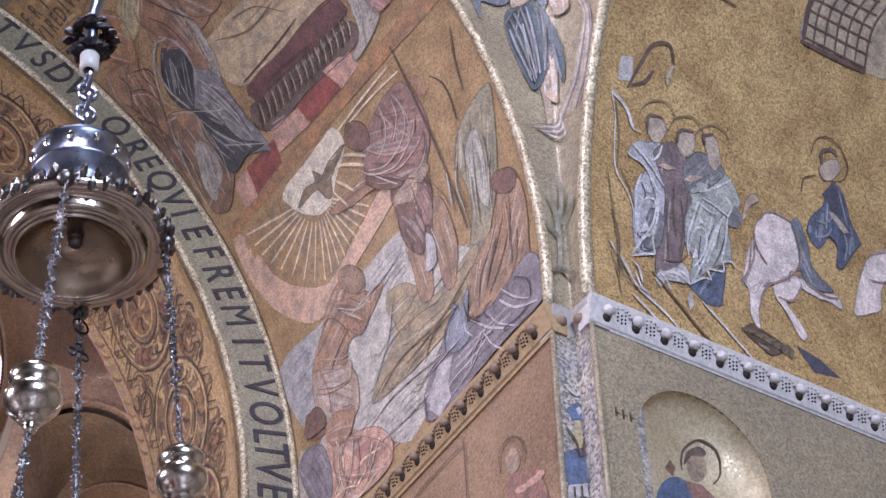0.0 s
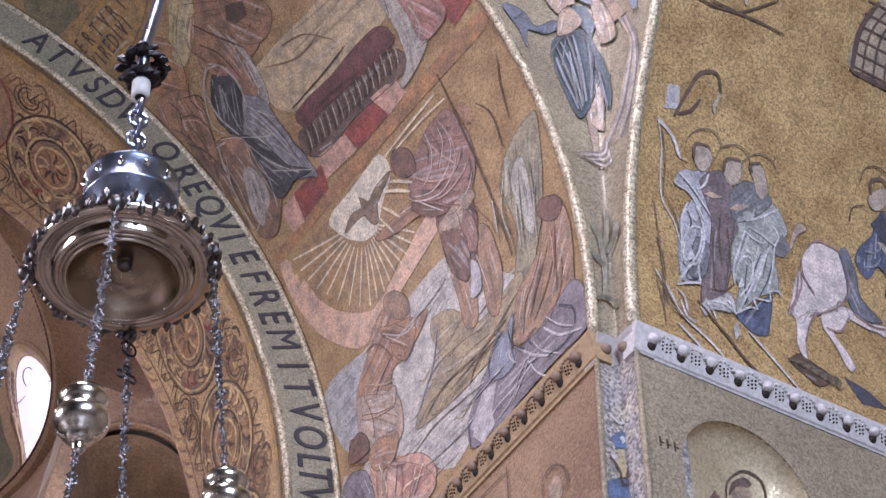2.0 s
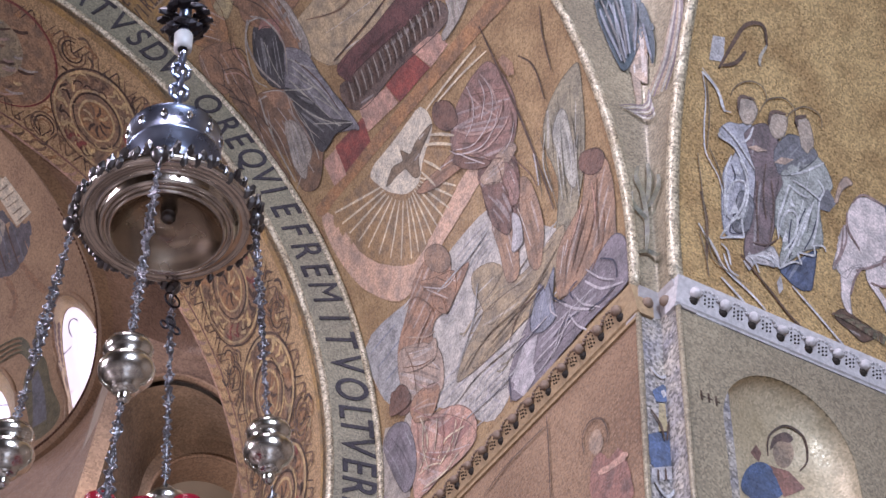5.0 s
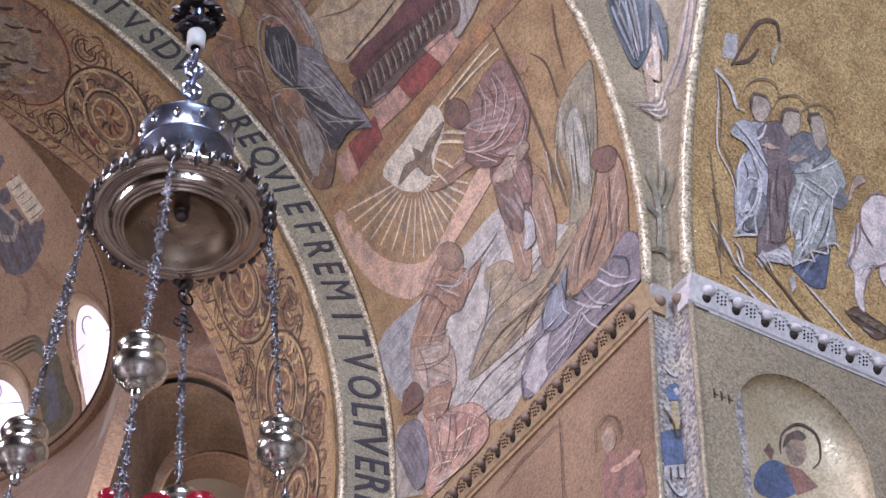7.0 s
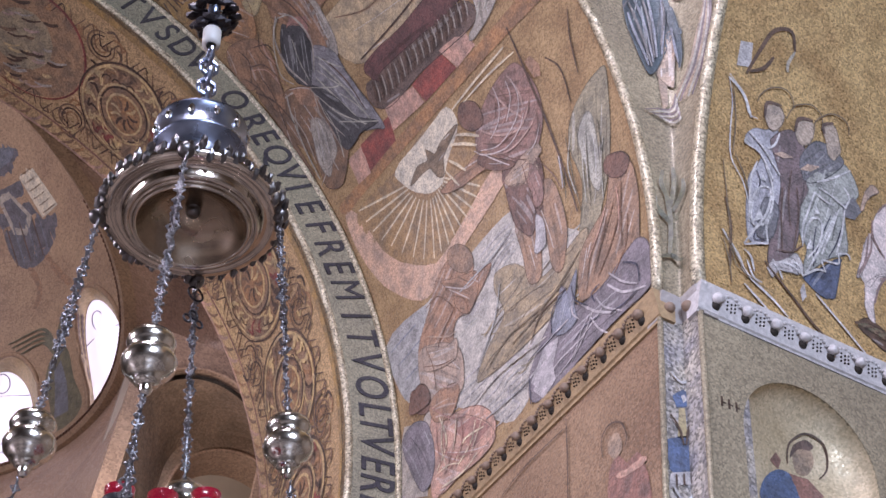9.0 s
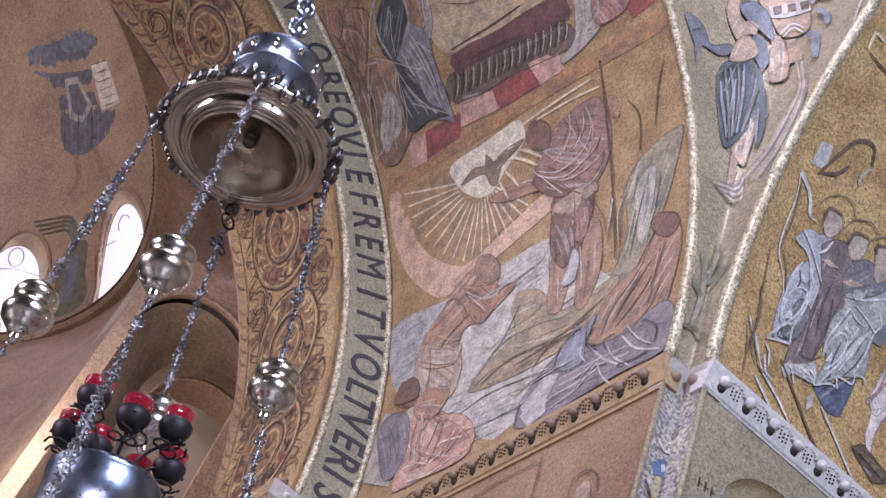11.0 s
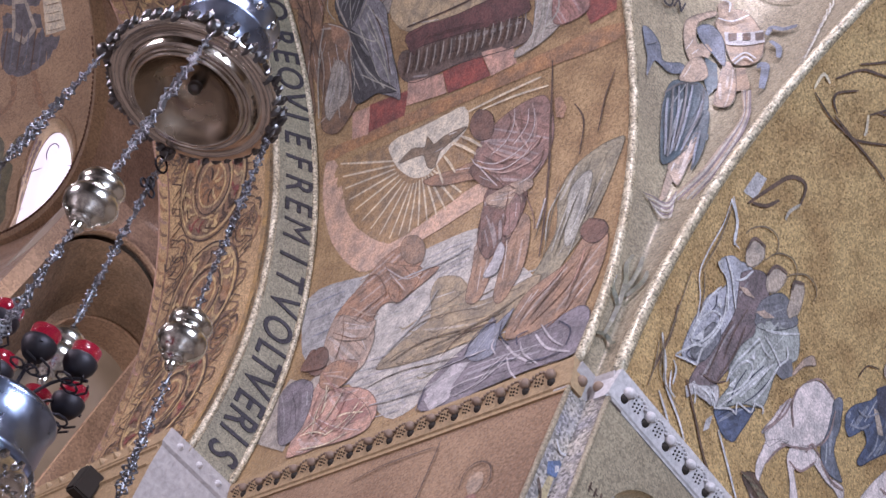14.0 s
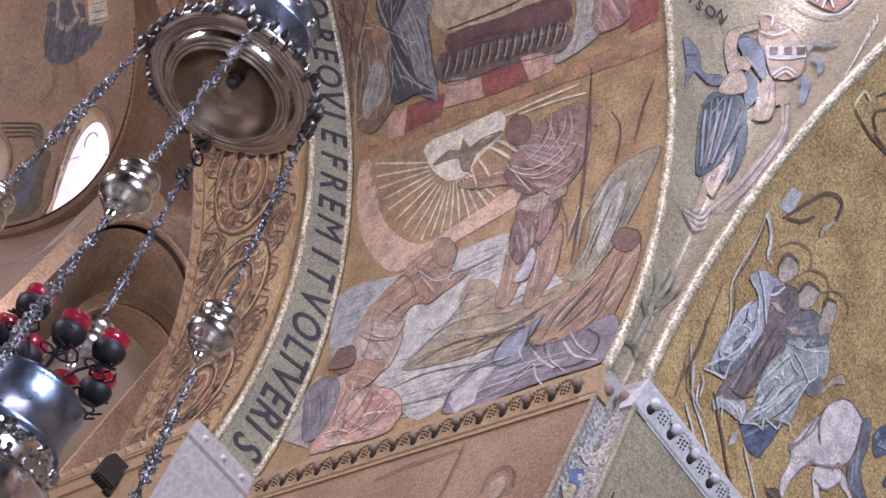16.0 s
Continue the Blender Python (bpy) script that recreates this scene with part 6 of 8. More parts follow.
fill(river_mosaic, "drape", "P", 2, "tealblue", [(0.404, 12.56), (0.500, 12.52), (0.574, 12.22), (0.525, 12.08), (0.432, 12.28)])
fill(river_mosaic, "hair", "P", 4, "slatew", [(0.323, 12.83), (0.391, 12.96), (0.471, 12.89), (0.525, 12.69), (0.559, 12.50), (0.460, 12.61), (0.364, 12.71)])
fill(river_mosaic, "face", "P", 4, "skin_t", [(0.344, 12.64), (0.391, 12.74), (0.441, 12.67), (0.428, 12.55), (0.370, 12.53)])
fill(river_mosaic, "vase", "P", 3, "umber_p", [(0.418, 13.03), (0.471, 13.24), (0.554, 13.26), (0.646, 13.07), (0.724, 12.81), (0.765, 12.54), (0.697, 12.50), (0.586, 12.59), (0.498, 12.83)])
fill(river_mosaic, "vase_neck", "P", 4, "umber_p", [(0.412, 13.25), (0.446, 13.34), (0.488, 13.33), (0.494, 13.18), (0.433, 13.10)])
fill(river_mosaic, "vase_band", "P", 5, "whitegrey", [(0.481, 12.94), (0.682, 13.00), (0.730, 12.80), (0.514, 12.79)])
fill(river_mosaic, "vase_panel", "P", 6, "umber_d", [(0.507, 12.93), (0.552, 12.96), (0.570, 12.86), (0.524, 12.83)])
fill(river_mosaic, "vase_panel", "P", 6, "umber_d", [(0.583, 12.96), (0.625, 12.97), (0.648, 12.86), (0.603, 12.86)])
fill(river_mosaic, "vase_panel", "P", 6, "umber_d", [(0.650, 12.96), (0.691, 12.96), (0.716, 12.84), (0.674, 12.85)])
stroke(river_mosaic, "vase_line", "P", 8, "whiteline", [(0.430, 13.07), (0.507, 13.09), (0.576, 13.20)], 0.01)
stroke(river_mosaic, "vase_line", "P", 8, "whiteline", [(0.422, 13.30), (0.468, 13.31), (0.477, 13.19)], 0.01)
stroke(river_mosaic, "vase_line", "P", 8, "whiteline", [(0.599, 12.56), (0.655, 12.67), (0.742, 12.55)], 0.01)
stroke(river_mosaic, "vase_line", "P", 8, "whiteline", [(0.624, 12.51), (0.669, 12.61), (0.742, 12.50)], 0.01)
fill(river_mosaic, "foot_vase", "P", 3, "umber_p", [(0.649, 12.48), (0.704, 12.47), (0.832, 12.08), (0.744, 12.11)])
fill(river_mosaic, "wing", "P", 2, "slatew", [(0.046, 12.20), (0.081, 12.29), (0.120, 12.25), (0.137, 12.11), (0.241, 12.28), (0.288, 12.24), (0.175, 12.05), (0.093, 12.00), (0.055, 11.73), (0.059, 11.95)])
fill(river_mosaic, "leg", "P", 2, "skin_t", [(0.301, 10.99), (0.433, 11.20), (0.532, 11.54), (0.651, 11.44), (0.637, 11.15), (0.634, 10.87), (0.583, 10.83)])
fill(river_mosaic, "leg", "P", 2, "skin_t", [(0.315, 10.96), (0.473, 10.90), (0.469, 10.62), (0.325, 10.55)])
stroke(river_mosaic, "fold_line", "P", 8, "slatew", [(0.176, 11.72), (0.181, 11.46), (0.230, 11.08)], 0.012)
stroke(river_mosaic, "fold_line", "P", 8, "slatew", [(0.248, 11.97), (0.282, 11.65), (0.293, 11.13)], 0.012)
stroke(river_mosaic, "fold_line", "P", 8, "slatew", [(0.361, 12.10), (0.374, 11.65), (0.358, 11.21)], 0.012)
stroke(river_mosaic, "fold_line", "P", 8, "slatew", [(0.494, 12.03), (0.496, 11.63), (0.442, 11.25)], 0.012)
stroke(river_mosaic, "fold_line", "P", 8, "slatew", [(0.597, 11.56), (0.655, 11.28), (0.723, 11.06)], 0.012)
stroke(river_mosaic, "fold_line", "P", 8, "slate", [(0.206, 11.91), (0.230, 11.52), (0.267, 11.08)], 0.012)
stroke(river_mosaic, "fold_line", "P", 8, "slate", [(0.309, 12.09), (0.334, 11.66), (0.319, 11.19)], 0.012)
stroke(river_mosaic, "fold_line", "P", 8, "slate", [(0.465, 12.14), (0.520, 11.75), (0.436, 11.36)], 0.012)
stroke(river_mosaic, "fold_line", "P", 8, "slate", [(0.153, 11.75), (0.265, 12.03), (0.405, 12.15)], 0.012)
stroke(river_mosaic, "water_line", "P", 5, "umber_p", [(0.784, 12.09), (0.902, 11.62), (0.895, 11.21), (0.841, 10.86), (0.571, 10.60)], 0.012)
stroke(river_mosaic, "water_line", "P", 5, "greyline", [(0.795, 12.08), (0.909, 11.61), (0.913, 11.19), (0.873, 10.84), (0.676, 10.59)], 0.012)
stroke(river_mosaic, "water_line", "P", 5, "plum", [(0.806, 12.07), (0.915, 11.60), (0.929, 11.17), (0.901, 10.82), (0.763, 10.58)], 0.012)
stroke(river_mosaic, "water_line", "P", 5, "umber_p", [(0.817, 12.06), (0.920, 11.59), (0.944, 11.15), (0.925, 10.80), (0.830, 10.56)], 0.012)
stroke(river_mosaic, "water_line", "P", 5, "greyline", [(0.828, 12.05), (0.926, 11.58), (0.958, 11.13), (0.945, 10.78), (0.881, 10.54)], 0.012)
stroke(river_mosaic, "water_line", "P", 5, "plum", [(0.838, 12.04), (0.932, 11.58), (0.970, 11.11), (0.963, 10.75), (0.920, 10.51)], 0.012)
stroke(river_mosaic, "water_line", "P", 6, "plum", [(0.089, 10.47), (0.234, 10.54), (0.604, 10.56), (0.668, 10.71)], 0.01)
stroke(river_mosaic, "water_line", "P", 6, "greyline", [(0.115, 10.46), (0.288, 10.52), (0.637, 10.52), (0.692, 10.65)], 0.01)
stroke(river_mosaic, "water_line", "P", 6, "plum", [(0.147, 10.46), (0.354, 10.49), (0.669, 10.48), (0.715, 10.58)], 0.01)
stroke(river_mosaic, "water_line", "P", 6, "greyline", [(0.188, 10.45), (0.437, 10.46), (0.704, 10.44), (0.745, 10.51)], 0.01)
stroke(river_mosaic, "water_line", "P", 6, "plum", [(0.239, 10.44), (0.533, 10.41), (0.736, 10.39), (0.766, 10.45)], 0.01)
stroke(river_mosaic, "water_line", "P", 6, "greyline", [(0.306, 10.43), (0.635, 10.36), (0.766, 10.35), (0.790, 10.38)], 0.01)
stroke(river_mosaic, "drapery_line", "P", 8, "slatew", [(0.718, 12.89), (0.721, 12.99), (0.780, 12.92), (0.832, 12.90)], 0.03)
stroke(river_mosaic, "drapery_line", "P", 8, "slatew", [(0.759, 12.78), (0.824, 12.62), (0.862, 12.43)], 0.03)
stroke(river_mosaic, "drapery_line", "P", 8, "slatew", [(0.778, 12.41), (0.826, 12.37), (0.897, 11.97)], 0.04)
stroke(river_mosaic, "scale_line", "P", 4, "greyline", [(0.967, 12.14), (0.976, 12.17), (0.963, 12.33)], 0.008)
stroke(river_mosaic, "scale_line", "P", 4, "greyline", [(0.959, 12.24), (0.968, 12.27), (0.953, 12.44)], 0.008)
stroke(river_mosaic, "scale_line", "P", 4, "greyline", [(0.951, 12.35), (0.960, 12.38), (0.942, 12.56)], 0.008)
stroke(river_mosaic, "scale_line", "P", 4, "greyline", [(0.942, 12.46), (0.951, 12.49), (0.931, 12.67)], 0.008)
stroke(river_mosaic, "scale_line", "P", 4, "greyline", [(0.933, 12.56), (0.943, 12.59), (0.919, 12.78)], 0.008)
stroke(river_mosaic, "scale_line", "P", 4, "greyline", [(0.924, 12.67), (0.933, 12.70), (0.908, 12.89)], 0.008)
stroke(river_mosaic, "scale_line", "P", 4, "greyline", [(0.915, 12.77), (0.924, 12.81), (0.896, 13.00)], 0.008)
stroke(river_mosaic, "scale_line", "P", 4, "greyline", [(0.906, 12.88), (0.915, 12.92), (0.885, 13.11)], 0.008)
stroke(river_mosaic, "scale_line", "P", 4, "greyline", [(0.896, 12.99), (0.905, 13.03), (0.873, 13.22)], 0.008)
fill(river_mosaic, "roof", "P", 3, "rooftile", [(0.570, 13.65), (0.717, 13.44), (0.749, 13.60), (0.664, 13.81), (0.590, 13.80)])
stroke(river_mosaic, "roof_line", "P", 8, "whiteline", [(0.521, 13.58), (0.729, 13.38), (0.761, 13.63)], 0.012)
stroke(river_mosaic, "roof_line", "P", 8, "whiteline", [(0.656, 13.50), (0.651, 13.66), (0.699, 13.49)], 0.012)
stroke(river_mosaic, "roof_line", "P", 8, "whiteline", [(0.622, 13.58), (0.619, 13.74)], 0.012)
stroke(river_mosaic, "tree_line", "P", 8, "bush", [(0.125, 8.83), (0.225, 9.18), (0.159, 9.48)], 0.02)
stroke(river_mosaic, "tree_line", "P", 8, "bush", [(0.208, 9.18), (0.045, 9.28), (0.039, 9.43)], 0.02)
stroke(river_mosaic, "tree_line", "P", 8, "bush", [(0.258, 9.31), (0.823, 9.45), (0.864, 9.62)], 0.02)
stroke(river_mosaic, "tree_line", "P", 8, "bush", [(0.215, 9.43), (0.108, 9.60), (0.156, 9.77)], 0.02)
stroke(river_mosaic, "tree_line", "P", 8, "bush", [(0.254, 9.37), (0.510, 9.63), (0.503, 9.83)], 0.02)
stroke(river_mosaic, "tree_line", "P", 8, "bush", [(0.018, 8.76), (0.199, 8.83), (0.862, 8.77)], 0.02)

pier_mosaic = tagged(new("mosaic_panel"), "blue and gold ornament on the recessed pier corner", "mosaic")
fill(pier_mosaic, "ornament_vase", "N", 1, "bluemos", [(-0.04, 7.07), (-0.31, 7.21), (-0.33, 7.10), (-0.26, 6.91), (-0.09, 6.83), (-0.05, 6.96)])
fill(pier_mosaic, "ornament_foot", "N", 2, "whitegrey", [(-0.07, 6.82), (-0.28, 6.92), (-0.31, 6.81), (-0.17, 6.77), (-0.05, 6.69)])
fill(pier_mosaic, "ornament_flower", "N", 1, "bluemos", [(-0.11, 7.48), (-0.20, 7.57), (-0.28, 7.55), (-0.23, 7.43), (-0.14, 7.39)])
fill(pier_mosaic, "star", "N", 2, "whitegrey", [(-0.18, 7.50), (-0.21, 7.53), (-0.23, 7.49), (-0.20, 7.45)])
fill(pier_mosaic, "ornament_stem", "N", 1, "goldmos", [(-0.16, 7.39), (-0.21, 7.41), (-0.22, 7.17), (-0.14, 7.13)])
stroke(pier_mosaic, "ornament_line", "N", 6, "whiteline", [(-0.10, 7.68), (-0.19, 7.62), (-0.32, 7.75)], 0.01)
stroke(pier_mosaic, "ornament_line", "N", 6, "darkline", [(-0.08, 7.30), (-0.15, 7.21), (-0.18, 7.08)], 0.01)
stroke(pier_mosaic, "ornament_line", "N", 6, "darkline", [(-0.31, 7.40), (-0.23, 7.25), (-0.20, 7.09)], 0.01)
stroke(pier_mosaic, "ornament_line", "N", 6, "whiteline", [(-0.08, 6.72), (-0.17, 6.63), (-0.27, 6.76)], 0.012)
stroke(pier_mosaic, "ornament_line", "N", 6, "darkline", [(-0.11, 6.82), (-0.11, 6.73)], 0.008)
stroke(pier_mosaic, "ornament_line", "N", 6, "darkline", [(-0.17, 6.85), (-0.17, 6.76)], 0.008)
stroke(pier_mosaic, "ornament_line", "N", 6, "darkline", [(-0.23, 6.88), (-0.23, 6.79)], 0.008)

wall_mosaic = tagged(new("mosaic_panel"), "faded red robed shape on a brown gold pier face", "mosaic")
fill(wall_mosaic, "robe", "W", 1, "maroon_f", [(0.91, 6.98), (0.88, 7.23), (0.77, 7.25), (0.67, 7.14), (0.53, 7.14), (0.42, 6.87), (0.41, 6.67), (0.76, 6.81)])
fill(wall_mosaic, "book", "W", 2, "rosepale", [(0.80, 7.11), (0.63, 7.08), (0.48, 7.08), (0.44, 7.02), (0.61, 7.02), (0.75, 7.05)])
fill(wall_mosaic, "head", "W", 1, "umber_p", [(0.91, 7.37), (0.90, 7.47), (0.81, 7.48), (0.74, 7.37), (0.75, 7.27), (0.84, 7.27)])
stroke(wall_mosaic, "halo_line", "W", 6, "darkline", [(0.97, 7.35), (0.99, 7.52), (0.88, 7.59), (0.73, 7.51), (0.66, 7.35), (0.69, 7.27)], 0.008)
stroke(wall_mosaic, "panel_line", "W", 6, "darkline", [(1.51, 8.04), (1.47, 7.65), (1.44, 7.18)], 0.008)
stroke(wall_mosaic, "panel_line", "W", 6, "darkline", [(1.55, 7.96), (2.16, 7.95), (2.53, 7.87)], 0.008)

niche_mosaic = tagged(new("mosaic_panel"), "blue robed shape on gold in the arched niche", "mosaic")
fill(niche_mosaic, "robe", "K", 1, "bluemos", [(2.07, 6.95), (1.97, 7.12), (1.72, 7.27), (1.52, 7.29), (1.41, 7.21), (1.36, 7.08), (1.71, 6.95)])
fill(niche_mosaic, "mantle", "K", 1, "maroon_f", [(1.52, 7.29), (1.23, 7.29), (1.02, 7.17), (1.36, 7.05), (1.43, 7.19)])
fill(niche_mosaic, "head", "K", 1, "umber_p", [(1.44, 7.46), (1.34, 7.53), (1.16, 7.54), (1.11, 7.44), (1.24, 7.32), (1.40, 7.32)])
fill(niche_mosaic, "hand", "K", 1, "maroon_f", [(1.81, 7.33), (1.71, 7.42), (1.62, 7.37), (1.68, 7.28)])
fill(niche_mosaic, "hair", "K", 2, "hair", [(1.48, 7.42), (1.42, 7.53), (1.21, 7.59), (1.08, 7.56), (1.16, 7.52), (1.34, 7.51)])
stroke(niche_mosaic, "halo_line", "K", 6, "darkline", [(1.53, 7.36), (1.49, 7.53), (1.20, 7.63), (0.89, 7.58), (0.91, 7.41), (1.06, 7.31)], 0.01)

# folds, ripples and lights within the two large scenes
stroke(baptism_mosaic, "fold_line", "L", 7, "robefold+", [(1.39, 3.42), (1.40, 3.19), (1.55, 3.03), (1.87, 2.99), (2.14, 3.14)], 0.0068)
stroke(baptism_mosaic, "fold_line", "L", 7, "robefold+", [(1.64, 3.53), (1.66, 3.34), (1.77, 3.19), (1.95, 3.13)], 0.0068)
stroke(baptism_mosaic, "fold_line", "L", 7, "robefold+", [(1.42, 3.01), (1.54, 2.92), (1.79, 2.89), (2.10, 3.05), (2.22, 3.20)], 0.0068)
stroke(baptism_mosaic, "fold_line", "L", 7, "robefold+", [(1.28, 2.75), (1.41, 2.64), (1.57, 2.61)], 0.0068)
stroke(baptism_mosaic, "fold_line", "L", 7, "robefold+", [(2.14, 3.10), (1.97, 2.87), (1.84, 2.71)], 0.0068)
stroke(baptism_mosaic, "fold_line", "L", 7, "robefold+", [(1.46, 3.45), (1.49, 3.27), (1.66, 3.11)], 0.0068)
stroke(baptism_mosaic, "fold_line", "L", 7, "darkbrown", [(1.72, 3.53), (1.69, 3.39), (1.78, 3.26)], 0.0068)
stroke(baptism_mosaic, "fold_line", "L", 7, "darkbrown", [(1.26, 2.91), (1.30, 2.76), (1.41, 2.69)], 0.0068)
stroke(baptism_mosaic, "fold_line", "L", 7, "darkbrown", [(1.27, 3.08), (1.37, 2.95)], 0.0068)
stroke(baptism_mosaic, "fold_line", "L", 7, "darkbrown", [(1.90, 2.90), (1.76, 2.72), (1.61, 2.59)], 0.0068)
stroke(baptism_mosaic, "fold_line", "L", 7, "darkbrown", [(2.25, 3.08), (2.07, 2.84), (1.87, 2.69)], 0.0068)
stroke(baptism_mosaic, "fold_line", "L", 7, "darkbrown", [(1.57, 3.47), (1.56, 3.23), (1.70, 3.12)], 0.0068)
stroke(baptism_mosaic, "fold_line", "L", 7, "darkbrown", [(2.07, 3.17), (1.83, 2.98), (1.61, 2.96)], 0.0068)
stroke(baptism_mosaic, "fold_line", "L", 7, "darkbrown", [(1.68, 2.58), (1.69, 2.25), (1.68, 2.05)], 0.0068)
stroke(baptism_mosaic, "fold_line", "L", 7, "darkbrown", [(1.49, 2.51), (1.33, 2.18), (1.27, 1.95)], 0.0068)
fill(baptism_mosaic, "shade", "L", 5, "darkbrown", [(2.25, 3.08), (2.12, 2.89), (1.87, 2.69), (1.76, 2.68), (1.97, 2.90), (2.14, 3.10)])
fill(baptism_mosaic, "sash_cloth", "L", 5, "sash", [(1.94, 2.65), (1.68, 2.58), (1.57, 2.57), (1.68, 2.40), (1.86, 2.47), (1.98, 2.58)])
fill(baptism_mosaic, "tunic_panel", "L", 5, "maroon_d", [(1.99, 2.54), (1.71, 2.36), (1.68, 2.11), (1.72, 1.93), (1.84, 1.84), (2.01, 2.11), (2.02, 2.32)])
fill(baptism_mosaic, "tunic_panel", "L", 5, "robe_rose", [(1.71, 2.36), (1.63, 2.53), (1.52, 2.42), (1.50, 2.18), (1.58, 2.04), (1.69, 2.09)])
fill(baptism_mosaic, "tunic_light", "L", 6, "whitegrey", [(1.70, 1.99), (1.61, 1.86), (1.64, 1.63), (1.74, 1.60), (1.83, 1.65), (1.76, 1.81)])
stroke(baptism_mosaic, "body_line", "L", 7, "skinline", [(3.72, 2.31), (3.46, 2.29), (3.25, 2.01), (3.25, 1.87)], 0.0074)
stroke(baptism_mosaic, "body_line", "L", 7, "sash", [(3.80, 2.02), (3.47, 1.80), (3.28, 1.74)], 0.0081)
stroke(baptism_mosaic, "body_line", "L", 7, "skinline", [(3.96, 1.75), (3.63, 1.57), (3.39, 1.49)], 0.0062)
stroke(baptism_mosaic, "body_line", "L", 7, "skinline", [(3.86, 1.93), (3.78, 1.62), (3.78, 1.33)], 0.0062)
stroke(baptism_mosaic, "body_line", "L", 7, "skin+", [(3.30, 2.30), (2.98, 2.06), (2.74, 2.04)], 0.0087)
fill(baptism_mosaic, "arm", "L", 5, "skin", [(3.36, 2.40), (3.13, 2.28), (2.77, 2.12), (2.79, 1.92), (3.02, 1.79), (3.21, 1.99), (3.22, 2.17)])
fill(baptism_mosaic, "cloth", "L", 6, "loin", [(3.91, 1.95), (3.52, 1.71), (3.30, 1.67), (3.35, 1.48), (3.62, 1.53), (3.93, 1.67), (3.95, 1.81)])
stroke(baptism_mosaic, "body_line", "L", 7, "skinline", [(3.21, 2.13), (3.04, 1.97), (3.02, 1.80)], 0.0074)
stroke(baptism_mosaic, "ripple", "L", 1.6, "whitegrey", [(3.62, 1.18), (3.11, 1.14), (2.62, 1.09), (2.23, 1.02)], 0.011)
stroke(baptism_mosaic, "ripple", "L", 1.6, "waterblue", [(3.52, 1.07), (3.01, 1.02), (2.60, 1.00), (2.22, 0.94)], 0.011)
stroke(baptism_mosaic, "ripple", "L", 1.6, "whitegrey", [(3.41, 0.95), (2.91, 0.92), (2.58, 0.92), (2.22, 0.86)], 0.011)
stroke(baptism_mosaic, "ripple", "L", 1.6, "waterblue", [(3.30, 0.84), (2.81, 0.81), (2.55, 0.83), (2.21, 0.79)], 0.011)
stroke(baptism_mosaic, "ripple", "L", 1.6, "whitegrey", [(3.19, 0.73), (2.71, 0.69), (2.52, 0.75), (2.20, 0.71)], 0.011)
stroke(baptism_mosaic, "ripple", "L", 1.6, "waterblue", [(3.08, 0.62), (2.60, 0.58), (2.49, 0.66), (2.19, 0.63)], 0.011)
stroke(baptism_mosaic, "ripple", "L", 1.6, "whitegrey", [(2.96, 0.50), (2.50, 0.47), (2.46, 0.57), (2.17, 0.55)], 0.011)
stroke(baptism_mosaic, "ripple", "L", 1.6, "waterblue", [(2.85, 0.39), (2.39, 0.36), (2.43, 0.49), (2.16, 0.47)], 0.011)
stroke(baptism_mosaic, "ripple", "L", 1.6, "whitegrey", [(2.74, 0.28), (2.28, 0.25), (2.39, 0.40), (2.14, 0.38)], 0.011)
stroke(baptism_mosaic, "ripple", "L", 1.8, "whitegrey", [(4.56, 2.41), (4.28, 2.40), (3.96, 2.38)], 0.01)
stroke(baptism_mosaic, "ripple", "L", 1.8, "steel", [(4.53, 2.29), (4.25, 2.29), (3.96, 2.28)], 0.01)
stroke(baptism_mosaic, "ripple", "L", 1.8, "whitegrey", [(4.49, 2.18), (4.21, 2.18), (3.95, 2.18)], 0.01)
stroke(baptism_mosaic, "ripple", "L", 1.8, "steel", [(4.45, 2.07), (4.17, 2.07), (3.95, 2.08)], 0.01)
stroke(baptism_mosaic, "ripple", "L", 1.8, "whitegrey", [(4.40, 1.95), (4.13, 1.95), (3.94, 1.98)], 0.01)
stroke(baptism_mosaic, "ripple", "L", 1.8, "steel", [(4.36, 1.84), (4.09, 1.84), (3.92, 1.87)], 0.01)
stroke(baptism_mosaic, "ripple", "L", 1.8, "whitegrey", [(4.31, 1.72), (4.04, 1.72), (3.91, 1.77)], 0.01)
stroke(baptism_mosaic, "ripple", "L", 1.8, "whitegrey", [(2.67, 2.21), (2.41, 2.22), (2.07, 2.19)], 0.01)
stroke(baptism_mosaic, "ripple", "L", 1.8, "waterblue", [(2.63, 2.13), (2.39, 2.15), (2.08, 2.13)], 0.01)
stroke(baptism_mosaic, "ripple", "L", 1.8, "whitegrey", [(2.58, 2.05), (2.37, 2.08), (2.08, 2.07)], 0.01)
stroke(baptism_mosaic, "ripple", "L", 1.8, "waterblue", [(2.54, 1.97), (2.36, 2.02), (2.09, 2.01)], 0.01)
stroke(baptism_mosaic, "ripple", "L", 1.8, "whitegrey", [(2.50, 1.90), (2.34, 1.95), (2.10, 1.95)], 0.01)
stroke(baptism_mosaic, "ripple", "L", 1.8, "waterblue", [(2.45, 1.82), (2.32, 1.88), (2.10, 1.89)], 0.01)
stroke(baptism_mosaic, "rock_line", "L", 3, "rockline", [(2.79, 1.29), (2.52, 1.38), (2.14, 1.34), (1.75, 1.24)], 0.0074)
stroke(baptism_mosaic, "rock_line", "L", 3, "rockline", [(2.38, 0.88), (2.12, 0.93), (1.77, 0.94), (1.45, 0.96)], 0.0074)
